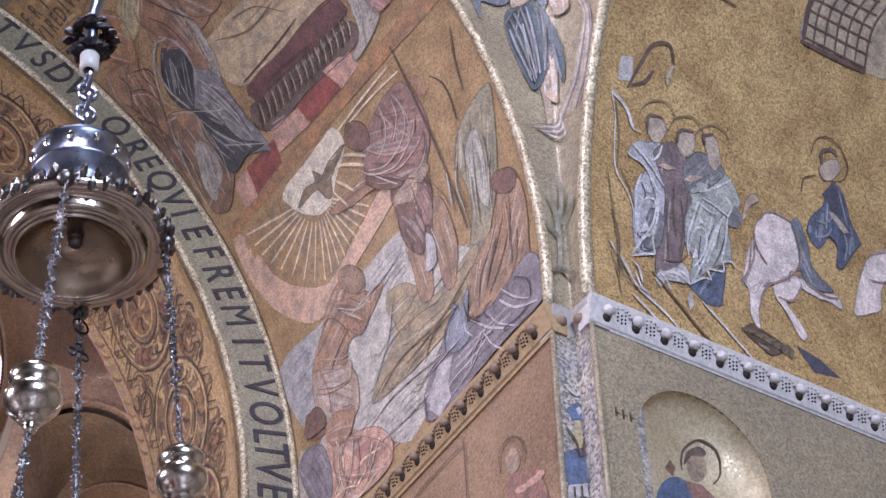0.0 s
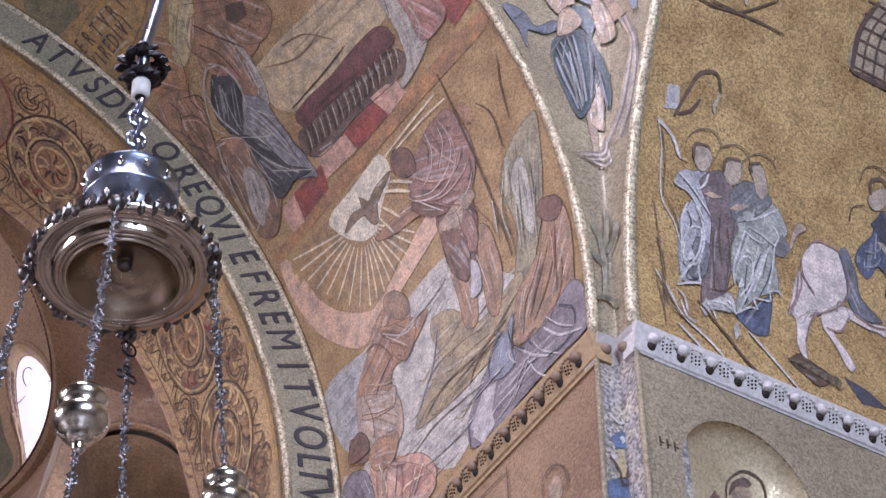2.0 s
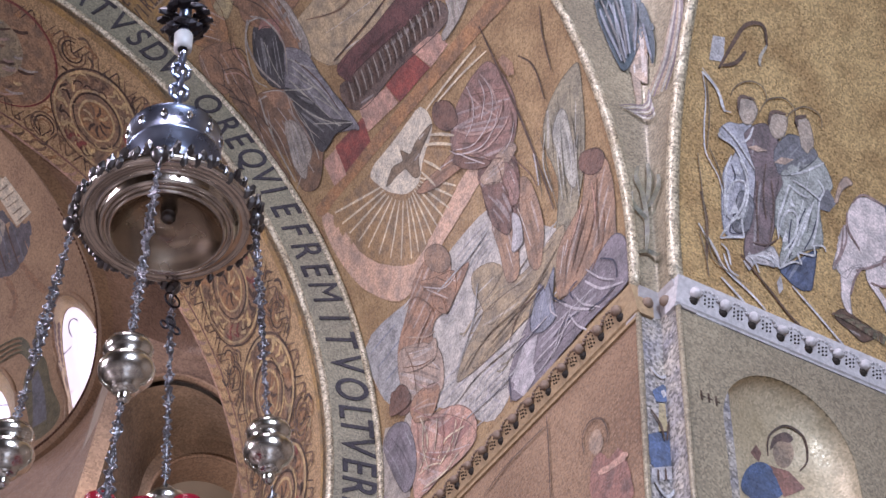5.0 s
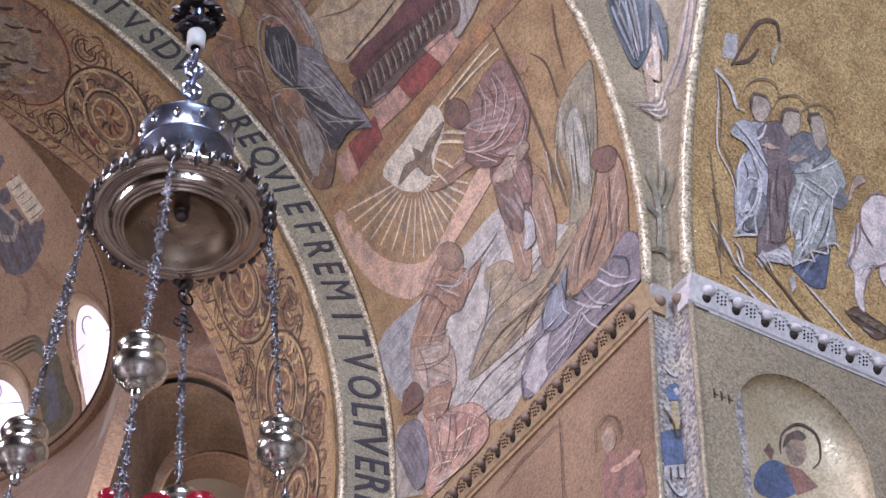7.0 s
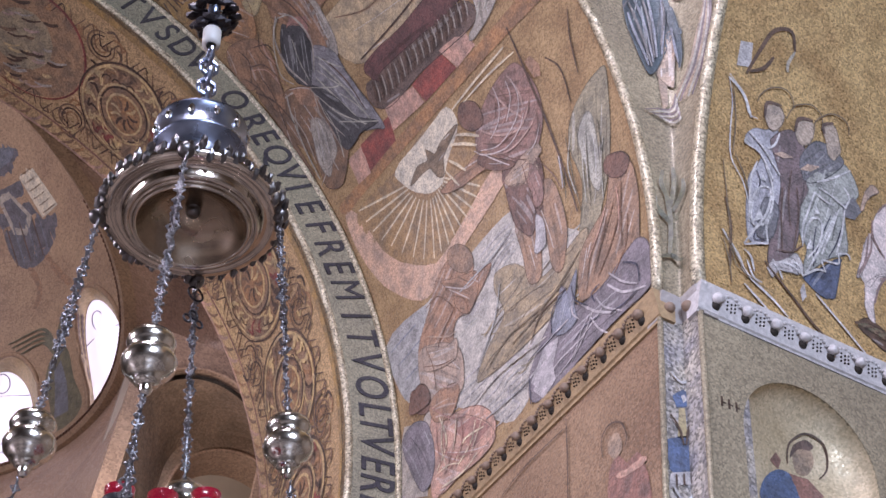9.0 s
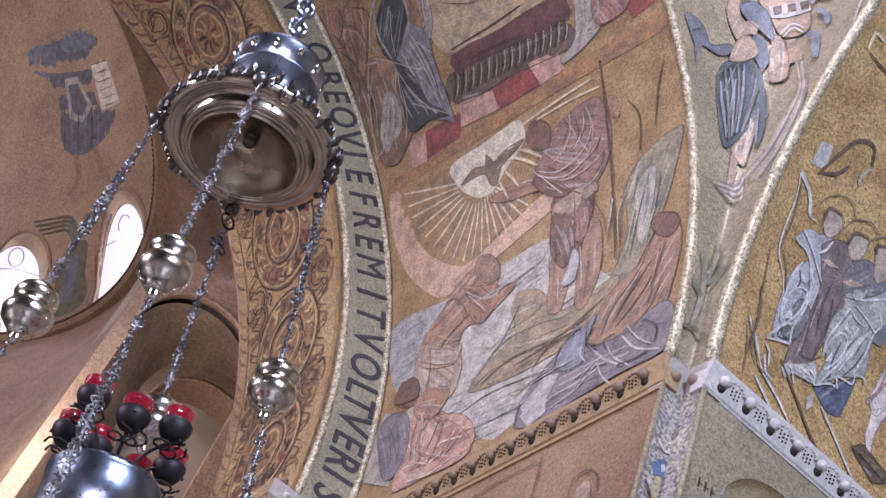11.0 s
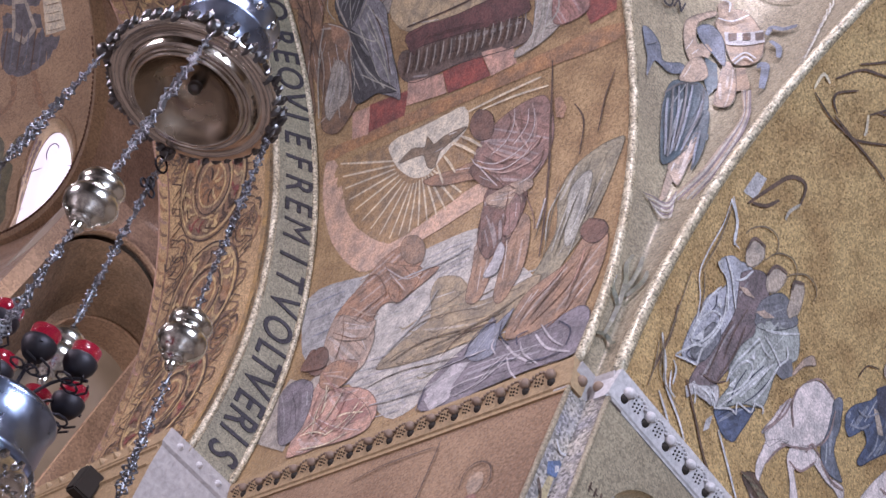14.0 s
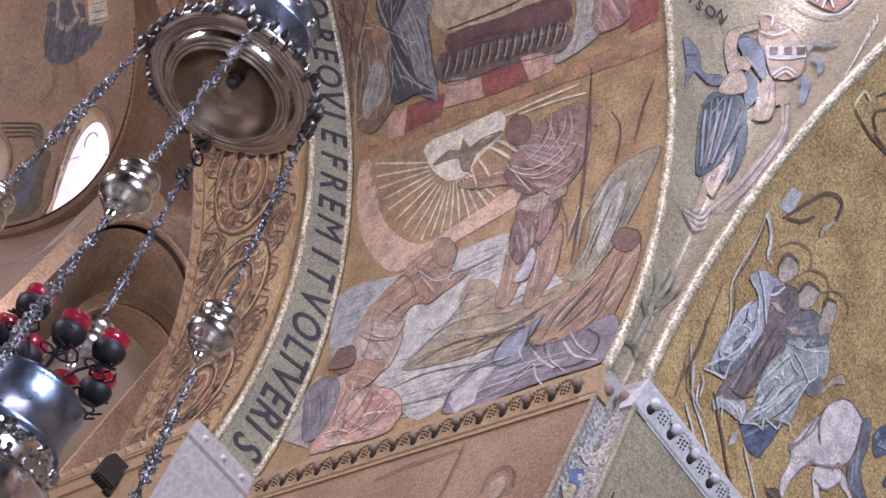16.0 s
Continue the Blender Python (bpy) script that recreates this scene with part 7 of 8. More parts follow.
stroke(baptism_mosaic, "rock_line", "L", 3, "rockline", [(2.27, 1.12), (2.00, 1.16), (1.63, 1.09)], 0.0074)
stroke(baptism_mosaic, "rock_line", "L", 3, "rockline", [(2.97, 1.00), (2.70, 1.09), (2.39, 1.05)], 0.0074)
stroke(baptism_mosaic, "rock_line", "L", 3, "rockline", [(1.94, 1.37), (1.74, 1.40), (1.55, 1.43)], 0.0074)
stroke(baptism_mosaic, "rock_line", "L", 3, "rockline", [(2.56, 1.49), (2.27, 1.49), (2.00, 1.57)], 0.0074)
stroke(baptism_mosaic, "rock_line", "L", 3, "beige", [(2.83, 1.38), (2.55, 1.45), (2.18, 1.44)], 0.0074)
stroke(baptism_mosaic, "rock_line", "L", 3, "beige", [(2.08, 0.84), (1.74, 0.86), (1.49, 0.91)], 0.0074)
stroke(baptism_mosaic, "rock_line", "L", 3, "beige", [(1.97, 1.08), (1.70, 1.08), (1.49, 1.07)], 0.0074)
fill(baptism_mosaic, "drapery_light", "L", 6, "lavpale", [(1.92, 0.38), (1.72, 0.37), (1.64, 0.11), (1.83, 0.03), (2.01, 0.23)])
stroke(baptism_mosaic, "fold_line", "L", 8, "lavpale", [(1.58, 0.12), (1.35, 0.18), (1.25, 0.34), (1.13, 0.43)], 0.0087)
stroke(baptism_mosaic, "fold_line", "L", 8, "lavpale", [(1.37, 0.76), (1.38, 0.63), (1.28, 0.49)], 0.0087)
stroke(baptism_mosaic, "fold_line", "L", 8, "lavpale", [(0.83, 0.65), (0.64, 0.41), (0.45, 0.24)], 0.0087)
stroke(baptism_mosaic, "fold_line", "L", 8, "lavpale", [(1.02, 0.53), (0.91, 0.35), (0.66, 0.12)], 0.0087)
stroke(baptism_mosaic, "fold_line", "L", 8, "lavpale", [(1.11, 0.39), (0.98, 0.17), (0.79, -0.03)], 0.0087)
stroke(baptism_mosaic, "fold_line", "L", 8, "lavpale", [(1.96, 0.60), (1.70, 0.61), (1.44, 0.61)], 0.0087)
stroke(baptism_mosaic, "fold_line", "L", 8, "lavpale", [(1.39, 0.12), (1.21, 0.26), (1.09, 0.42)], 0.0087)
stroke(baptism_mosaic, "fold_line", "L", 8, "navy_d", [(2.09, 0.43), (2.06, 0.25), (2.04, 0.11)], 0.0081)
stroke(baptism_mosaic, "fold_line", "L", 8, "navy_d", [(2.11, 0.61), (1.84, 0.62), (1.55, 0.59)], 0.0081)
stroke(baptism_mosaic, "fold_line", "L", 8, "navy_d", [(0.97, 0.64), (1.09, 0.62), (1.04, 0.50)], 0.0081)
stroke(baptism_mosaic, "fold_line", "L", 8, "navy_d", [(1.36, 0.32), (1.19, 0.35), (0.98, 0.31)], 0.0081)
stroke(baptism_mosaic, "fold_line", "L", 8, "navy_d", [(0.63, 0.61), (0.45, 0.44), (0.42, 0.23)], 0.0081)
stroke(baptism_mosaic, "fold_line", "L", 8, "navy_d", [(1.71, 0.65), (1.68, 0.87), (1.45, 0.96)], 0.0081)
stroke(baptism_mosaic, "fold_line", "L", 8, "navy_d", [(1.37, 0.93), (1.33, 0.74), (1.15, 0.54)], 0.0081)
stroke(baptism_mosaic, "fold_line", "L", 8, "navy_d", [(0.82, 0.21), (0.62, 0.17), (0.45, 0.17)], 0.0081)
fill(baptism_mosaic, "drapery_sheen", "L", 6, "steel", [(1.71, 0.65), (1.64, 0.86), (1.43, 0.92), (1.28, 1.03), (1.35, 0.72), (1.32, 0.51), (1.52, 0.51)])
stroke(baptism_mosaic, "fold_line", "L", 8, "rose_s", [(3.82, 0.99), (3.82, 0.77), (3.73, 0.49)], 0.0087)
stroke(baptism_mosaic, "fold_line", "L", 8, "rose_s", [(3.56, 0.91), (3.67, 0.73), (3.55, 0.41)], 0.0087)
stroke(baptism_mosaic, "fold_line", "L", 8, "rose_s", [(3.32, 0.76), (3.31, 0.48), (3.39, 0.28)], 0.0087)
stroke(baptism_mosaic, "fold_line", "L", 8, "rose_s", [(3.03, 0.53), (3.16, 0.36), (3.11, 0.16)], 0.0087)
stroke(baptism_mosaic, "fold_line", "L", 8, "rose_s", [(3.90, 1.23), (3.56, 0.91), (3.22, 0.73)], 0.0087)
stroke(baptism_mosaic, "fold_line", "L", 8, "rose_s", [(3.72, 0.60), (3.38, 0.39), (3.07, 0.22)], 0.0087)
stroke(baptism_mosaic, "fold_line", "L", 8, "creamline", [(3.69, 0.98), (3.72, 0.67), (3.59, 0.34)], 0.0074)
stroke(baptism_mosaic, "fold_line", "L", 8, "creamline", [(3.42, 0.86), (3.44, 0.69), (3.48, 0.49)], 0.0074)
stroke(baptism_mosaic, "fold_line", "L", 8, "creamline", [(2.91, 0.53), (3.04, 0.36), (3.14, 0.21)], 0.0074)
stroke(baptism_mosaic, "fold_line", "L", 8, "creamline", [(3.80, 0.41), (3.57, 0.38), (3.34, 0.27)], 0.0074)
fill(baptism_mosaic, "hair", "L", 6, "darkbrown", [(4.34, 1.40), (4.32, 1.53), (4.13, 1.62), (3.96, 1.53), (3.91, 1.34), (4.08, 1.32)])
fill(baptism_mosaic, "robe", "L", 5, "skin", [(3.95, 1.24), (3.78, 1.33), (3.39, 1.21), (3.38, 1.03), (3.56, 0.91), (3.84, 1.03)])
fill(baptism_mosaic, "robe", "L", 4, "lavender", [(4.57, 1.14), (4.33, 1.28), (4.02, 1.12), (3.88, 0.72), (3.93, 0.41), (4.17, 0.44)])
stroke(baptism_mosaic, "reed_line", "L", 5, "pale", [(0.94, 1.69), (0.85, 2.05), (0.74, 2.32)], 0.0099)
stroke(baptism_mosaic, "reed_line", "L", 5, "pale", [(1.00, 1.58), (0.95, 1.89), (0.85, 2.24)], 0.0099)
stroke(baptism_mosaic, "reed_line", "L", 5, "pale", [(1.11, 1.76), (1.12, 2.09), (0.97, 2.35)], 0.0099)
stroke(baptism_mosaic, "reed_line", "L", 5, "pale", [(0.78, 1.43), (0.71, 1.79), (0.60, 2.00)], 0.0099)
stroke(baptism_mosaic, "reed_line", "L", 5, "greygreen-", [(0.95, 1.50), (0.88, 1.86), (0.79, 2.21)], 0.0068)
stroke(baptism_mosaic, "reed_line", "L", 5, "greygreen-", [(1.09, 1.55), (1.09, 1.95), (1.04, 2.38)], 0.0068)
stroke(baptism_mosaic, "reed_line", "L", 5, "greygreen-", [(1.25, 1.82), (1.21, 2.06), (1.22, 2.30)], 0.0068)
stroke(baptism_mosaic, "reed_line", "L", 5, "greygreen-", [(0.71, 1.66), (0.65, 1.96), (0.60, 2.20)], 0.0068)
stroke(baptism_mosaic, "light_streak", "L", 7, "whitegrey", [(1.19, 2.28), (1.22, 2.10), (1.25, 1.95)], 0.0112)
stroke(baptism_mosaic, "body_line", "L", 7, "skinline", [(0.99, 0.92), (0.81, 1.11), (0.65, 1.31)], 0.0068)
stroke(baptism_mosaic, "body_line", "L", 7, "skinline", [(1.04, 0.80), (0.92, 0.99), (0.78, 1.23)], 0.0068)
stroke(baptism_mosaic, "body_line", "L", 7, "skinline", [(0.63, 0.78), (0.59, 1.09), (0.54, 1.33)], 0.0068)
stroke(baptism_mosaic, "body_line", "L", 7, "skinline", [(1.16, 0.71), (1.09, 0.96), (0.99, 1.12)], 0.0068)
stroke(baptism_mosaic, "body_line", "L", 7, "rosepale", [(1.08, 1.02), (0.89, 1.18), (0.76, 1.35)], 0.0087)
stroke(baptism_mosaic, "body_line", "L", 7, "rosepale", [(0.64, 0.98), (0.60, 1.22), (0.59, 1.42)], 0.0087)
fill(baptism_mosaic, "robe", "L", 5, "slate", [(3.57, 6.18), (3.34, 6.03), (3.43, 5.80), (3.78, 5.51), (3.92, 5.73), (3.88, 5.97)])
fill(baptism_mosaic, "robe", "L", 5, "slatepale", [(3.42, 5.75), (3.31, 5.51), (3.24, 5.23), (3.25, 4.86), (3.26, 4.53), (3.51, 4.62), (3.56, 4.96), (3.56, 5.31), (3.71, 5.54)])
fill(baptism_mosaic, "robe", "L", 6, "slate", [(3.78, 5.51), (3.60, 5.17), (3.49, 4.77), (3.25, 4.48), (3.55, 4.58), (3.88, 4.60), (3.91, 4.84), (3.84, 5.21)])
stroke(baptism_mosaic, "fold_line", "L", 9, "pale", [(3.49, 6.33), (3.77, 6.23), (4.03, 5.92), (3.97, 5.69)], 0.0081)
stroke(baptism_mosaic, "fold_line", "L", 9, "pale", [(3.55, 6.34), (3.36, 6.22), (3.31, 6.00)], 0.0081)
stroke(baptism_mosaic, "fold_line", "L", 9, "pale", [(3.56, 6.03), (3.69, 5.78), (3.75, 5.53)], 0.0081)
stroke(baptism_mosaic, "fold_line", "L", 9, "pale", [(3.47, 5.67), (3.32, 5.39), (3.22, 5.25)], 0.0081)
stroke(baptism_mosaic, "fold_line", "L", 9, "pale", [(3.57, 5.54), (3.43, 5.19), (3.34, 5.02)], 0.0081)
stroke(baptism_mosaic, "fold_line", "L", 9, "pale", [(3.81, 5.49), (3.52, 5.23), (3.43, 5.19)], 0.0081)
stroke(baptism_mosaic, "fold_line", "L", 9, "pale", [(3.75, 4.91), (3.46, 4.66), (3.24, 4.48)], 0.0081)
stroke(baptism_mosaic, "fold_line", "L", 9, "pale", [(3.80, 5.36), (3.68, 4.98), (3.41, 4.58)], 0.0081)
stroke(baptism_mosaic, "fold_line", "L", 9, "pale", [(3.50, 5.12), (3.39, 4.85), (3.33, 4.59)], 0.0081)
stroke(baptism_mosaic, "fold_line", "L", 9, "greyl", [(4.16, 5.72), (4.28, 5.52), (4.31, 5.19), (4.42, 4.84)], 0.0081)
stroke(baptism_mosaic, "fold_line", "L", 9, "greyl", [(4.09, 5.71), (3.90, 5.57), (3.81, 5.41), (3.87, 5.06), (3.80, 4.74)], 0.0081)
stroke(baptism_mosaic, "fold_line", "L", 9, "greyl", [(3.81, 5.41), (3.92, 5.20), (3.92, 5.11)], 0.0081)
stroke(baptism_mosaic, "fold_line", "L", 9, "greyl", [(4.19, 5.53), (4.39, 5.25), (4.47, 4.93)], 0.0081)
stroke(baptism_mosaic, "fold_line", "L", 9, "greyl", [(4.08, 5.25), (4.14, 4.95), (4.31, 4.67)], 0.0081)
stroke(baptism_mosaic, "fold_line", "L", 9, "greyl", [(4.07, 4.76), (4.31, 4.67), (4.54, 4.60)], 0.0081)
fill(baptism_mosaic, "sleeve_light", "L", 5, "greyl", [(4.05, 5.22), (3.95, 5.05), (4.00, 4.75), (4.16, 4.67), (4.35, 4.70), (4.23, 4.94)])
fill(baptism_mosaic, "arm", "L", 5, "rose_s", [(3.38, 6.21), (3.19, 6.03), (3.38, 5.84), (3.34, 6.03), (3.52, 6.17)])
fill(baptism_mosaic, "hand", "L", 7, "skin", [(4.06, 5.68), (3.83, 5.51), (3.80, 5.30), (3.94, 5.30), (4.09, 5.48)])
fill(baptism_mosaic, "cloak", "L", 4, "umber_l", [(4.03, 6.50), (3.93, 6.20), (4.14, 5.85), (4.35, 5.58), (4.47, 5.78), (4.41, 6.10), (4.36, 6.34)])
stroke(baptism_mosaic, "fold_line", "L", 8, "umber_d", [(4.33, 6.31), (4.14, 6.17), (4.09, 5.94)], 0.0081)
stroke(baptism_mosaic, "fold_line", "L", 8, "umber_d", [(3.88, 6.44), (4.02, 6.30), (4.01, 6.10)], 0.0081)
stroke(baptism_mosaic, "fold_line", "L", 8, "umber_d", [(4.51, 6.30), (4.43, 6.03), (4.46, 5.68)], 0.0081)
stroke(baptism_mosaic, "fold_line", "L", 8, "umber_d", [(4.09, 6.41), (3.90, 6.27), (3.89, 6.12)], 0.0081)
stroke(baptism_mosaic, "fold_line", "L", 8, "rosepale", [(4.33, 6.26), (4.16, 6.10), (4.14, 5.85)], 0.0074)
stroke(baptism_mosaic, "fold_line", "L", 8, "rosepale", [(3.90, 6.37), (3.99, 6.22), (3.99, 6.03)], 0.0074)
stroke(baptism_mosaic, "fringe_fold", "L", 8, "umber_d", [(3.02, 4.85), (3.07, 4.71), (3.14, 4.61)], 0.017)
stroke(baptism_mosaic, "fringe_fold", "L", 8, "umber_d", [(2.89, 4.83), (2.95, 4.69), (3.02, 4.58)], 0.017)
stroke(baptism_mosaic, "fringe_fold", "L", 8, "umber_d", [(2.77, 4.80), (2.83, 4.67), (2.90, 4.56)], 0.017)
stroke(baptism_mosaic, "fringe_fold", "L", 8, "umber_d", [(2.65, 4.78), (2.71, 4.64), (2.77, 4.54)], 0.017)
stroke(baptism_mosaic, "fringe_fold", "L", 8, "umber_d", [(2.54, 4.76), (2.59, 4.62), (2.65, 4.52)], 0.017)
stroke(baptism_mosaic, "fringe_fold", "L", 8, "umber_d", [(2.42, 4.74), (2.47, 4.60), (2.54, 4.50)], 0.017)
stroke(baptism_mosaic, "fringe_fold", "L", 8, "umber_d", [(2.30, 4.72), (2.35, 4.58), (2.42, 4.48)], 0.017)
stroke(baptism_mosaic, "fringe_fold", "L", 8, "umber_d", [(2.19, 4.70), (2.24, 4.56), (2.30, 4.46)], 0.017)
stroke(baptism_mosaic, "fringe_fold", "L", 8, "umber_d", [(2.08, 4.68), (2.13, 4.54), (2.19, 4.44)], 0.017)
stroke(baptism_mosaic, "fringe_fold", "L", 8, "umber_d", [(1.96, 4.66), (2.01, 4.52), (2.08, 4.42)], 0.017)
stroke(baptism_mosaic, "fringe_fold", "L", 8, "umber_d", [(1.85, 4.64), (1.90, 4.50), (1.96, 4.40)], 0.017)
stroke(baptism_mosaic, "fringe_fold", "L", 8, "umber_d", [(1.74, 4.62), (1.79, 4.48), (1.85, 4.38)], 0.017)
stroke(baptism_mosaic, "fringe_fold", "L", 8, "umber_d", [(1.64, 4.59), (1.69, 4.46), (1.75, 4.36)], 0.017)
stroke(baptism_mosaic, "fringe_fold", "L", 8, "umber_d", [(1.53, 4.58), (1.58, 4.44), (1.64, 4.34)], 0.017)
stroke(baptism_mosaic, "fringe_fold", "L", 8, "umber_d", [(1.42, 4.56), (1.47, 4.42), (1.53, 4.32)], 0.017)
stroke(baptism_mosaic, "fringe_light", "L", 8, "greyl", [(2.97, 4.83), (3.02, 4.70), (3.07, 4.61)], 0.01)
stroke(baptism_mosaic, "fringe_light", "L", 8, "greyl", [(2.85, 4.80), (2.89, 4.68), (2.94, 4.59)], 0.01)
stroke(baptism_mosaic, "fringe_light", "L", 8, "greyl", [(2.73, 4.78), (2.77, 4.66), (2.82, 4.57)], 0.01)
stroke(baptism_mosaic, "fringe_light", "L", 8, "greyl", [(2.61, 4.76), (2.65, 4.64), (2.70, 4.55)], 0.01)
stroke(baptism_mosaic, "fringe_light", "L", 8, "greyl", [(2.49, 4.74), (2.54, 4.61), (2.58, 4.53)], 0.01)
stroke(baptism_mosaic, "fringe_light", "L", 8, "greyl", [(2.38, 4.72), (2.42, 4.59), (2.46, 4.51)], 0.01)
stroke(baptism_mosaic, "fringe_light", "L", 8, "greyl", [(2.26, 4.70), (2.30, 4.57), (2.35, 4.49)], 0.01)
stroke(baptism_mosaic, "fringe_light", "L", 8, "greyl", [(2.15, 4.68), (2.19, 4.55), (2.23, 4.47)], 0.01)
stroke(baptism_mosaic, "fringe_light", "L", 8, "greyl", [(2.04, 4.66), (2.08, 4.53), (2.12, 4.45)], 0.01)
stroke(baptism_mosaic, "fringe_light", "L", 8, "greyl", [(1.93, 4.63), (1.96, 4.51), (2.01, 4.43)], 0.01)
stroke(baptism_mosaic, "fringe_light", "L", 8, "greyl", [(1.81, 4.62), (1.85, 4.49), (1.90, 4.41)], 0.01)
stroke(baptism_mosaic, "fringe_light", "L", 8, "greyl", [(1.71, 4.59), (1.74, 4.47), (1.79, 4.39)], 0.01)
stroke(baptism_mosaic, "fringe_light", "L", 8, "greyl", [(1.60, 4.58), (1.64, 4.45), (1.68, 4.37)], 0.01)
stroke(baptism_mosaic, "fringe_light", "L", 8, "greyl", [(1.49, 4.55), (1.53, 4.43), (1.57, 4.35)], 0.01)
stroke(baptism_mosaic, "fringe_light", "L", 8, "greyl", [(1.39, 4.54), (1.42, 4.41), (1.47, 4.33)], 0.01)
stroke(entry_mosaic, "highlight_line", "R", 8, "whiteline", [(0.64, 1.69), (0.78, 1.64), (0.85, 1.56), (0.93, 1.42)], 0.0105)
stroke(entry_mosaic, "highlight_line", "R", 8, "whiteline", [(0.66, 1.81), (0.81, 1.71), (0.99, 1.51)], 0.0105)
stroke(entry_mosaic, "highlight_line", "R", 8, "whiteline", [(0.76, 1.54), (0.71, 1.36), (0.70, 1.06), (0.69, 0.88)], 0.0105)
stroke(entry_mosaic, "highlight_line", "R", 8, "whiteline", [(0.84, 1.55), (0.92, 1.35), (0.91, 1.11), (0.82, 0.89)], 0.0105)
stroke(entry_mosaic, "highlight_line", "R", 8, "whiteline", [(0.72, 1.13), (0.80, 1.29), (0.90, 1.31), (0.88, 1.10), (0.79, 0.90), (0.72, 0.89), (0.72, 1.13)], 0.0105)
stroke(entry_mosaic, "highlight_line", "R", 8, "whiteline", [(0.64, 0.61), (0.76, 0.68), (0.87, 0.73)], 0.0105)
stroke(entry_mosaic, "highlight_line", "R", 8, "whiteline", [(0.64, 0.62), (0.77, 0.86), (0.86, 0.94)], 0.0105)
stroke(entry_mosaic, "highlight_line", "R", 8, "whiteline", [(0.96, 1.94), (0.92, 1.80), (0.85, 1.72)], 0.0105)
stroke(entry_mosaic, "highlight_line", "R", 8, "whiteline", [(0.87, 0.73), (0.86, 0.91), (0.90, 1.04)], 0.0105)
stroke(entry_mosaic, "highlight_line", "R", 8, "whiteline", [(0.65, 1.75), (0.63, 1.68), (0.72, 1.66)], 0.0105)
stroke(entry_mosaic, "highlight_line", "R", 8, "whiteline", [(1.34, 1.51), (1.28, 1.29), (1.22, 1.09), (1.21, 0.91)], 0.0105)
stroke(entry_mosaic, "highlight_line", "R", 8, "whiteline", [(1.21, 0.88), (1.27, 1.14), (1.36, 1.25), (1.42, 1.19), (1.38, 0.99), (1.26, 0.78)], 0.0105)
stroke(entry_mosaic, "highlight_line", "R", 8, "whiteline", [(1.34, 1.51), (1.45, 1.47), (1.54, 1.47)], 0.0105)
stroke(entry_mosaic, "highlight_line", "R", 8, "whiteline", [(1.38, 1.58), (1.51, 1.56), (1.67, 1.50)], 0.0105)
stroke(entry_mosaic, "highlight_line", "R", 8, "whiteline", [(1.64, 1.71), (1.70, 1.62), (1.65, 1.49)], 0.0105)
stroke(entry_mosaic, "highlight_line", "R", 8, "whiteline", [(1.19, 0.56), (1.34, 0.70), (1.43, 0.72)], 0.0105)
stroke(entry_mosaic, "highlight_line", "R", 8, "whiteline", [(1.43, 0.72), (1.40, 0.82), (1.49, 0.85), (1.57, 0.88), (1.57, 0.99)], 0.0105)
stroke(entry_mosaic, "highlight_line", "R", 8, "whiteline", [(1.59, 1.45), (1.50, 1.17), (1.40, 0.89)], 0.0105)
stroke(entry_mosaic, "highlight_line", "R", 8, "whiteline", [(1.65, 1.48), (1.62, 1.23), (1.55, 0.96)], 0.0105)
stroke(entry_mosaic, "highlight_line", "R", 8, "whiteline", [(1.56, 1.41), (1.41, 1.00), (1.22, 0.59)], 0.0105)
stroke(entry_mosaic, "highlight_line", "R", 8, "whiteline", [(1.36, 1.63), (1.50, 1.73), (1.70, 1.92)], 0.0105)
stroke(entry_mosaic, "highlight_line", "R", 8, "whiteline", [(1.57, 0.98), (1.67, 1.02), (1.69, 0.97)], 0.0105)
fill(entry_mosaic, "highlight", "R", 7, "whiteline", [(0.82, 1.45), (0.86, 1.39), (0.81, 1.37)])
fill(entry_mosaic, "highlight", "R", 7, "whiteline", [(0.80, 1.07), (0.83, 0.98), (0.73, 0.89)])
fill(entry_mosaic, "highlight", "R", 7, "whiteline", [(1.36, 1.38), (1.40, 1.31), (1.34, 1.28)])
fill(entry_mosaic, "highlight", "R", 7, "whiteline", [(1.30, 1.04), (1.31, 0.90), (1.25, 0.87)])
stroke(entry_mosaic, "fold_line", "R", 8, "hair", [(1.10, 1.62), (1.08, 1.31), (1.10, 1.03)], 0.0074)
stroke(entry_mosaic, "fold_line", "R", 8, "hair", [(1.02, 1.40), (1.01, 1.10), (1.01, 0.75)], 0.0074)
stroke(entry_mosaic, "fold_line", "R", 8, "hair", [(1.16, 1.47), (1.18, 1.19), (1.12, 0.80)], 0.0074)
stroke(entry_mosaic, "fold_line", "R", 8, "hair", [(0.95, 0.72), (1.09, 0.76), (1.21, 0.88)], 0.0074)
stroke(entry_mosaic, "fold_line", "R", 6, "navy_d", [(0.80, 0.94), (0.74, 0.73), (0.85, 0.76)], 0.0062)
stroke(entry_mosaic, "fold_line", "R", 6, "navy_d", [(0.76, 1.45), (0.80, 1.35), (0.77, 1.22)], 0.0062)
stroke(entry_mosaic, "fold_line", "R", 6, "navy_d", [(1.36, 1.16), (1.32, 0.90), (1.34, 0.77)], 0.0062)
stroke(entry_mosaic, "fold_line", "R", 6, "navy_d", [(1.51, 1.35), (1.38, 0.99), (1.31, 0.72)], 0.0062)
stroke(entry_mosaic, "fold_line", "R", 6, "navy_d", [(1.64, 1.35), (1.56, 1.08), (1.47, 0.89)], 0.0062)
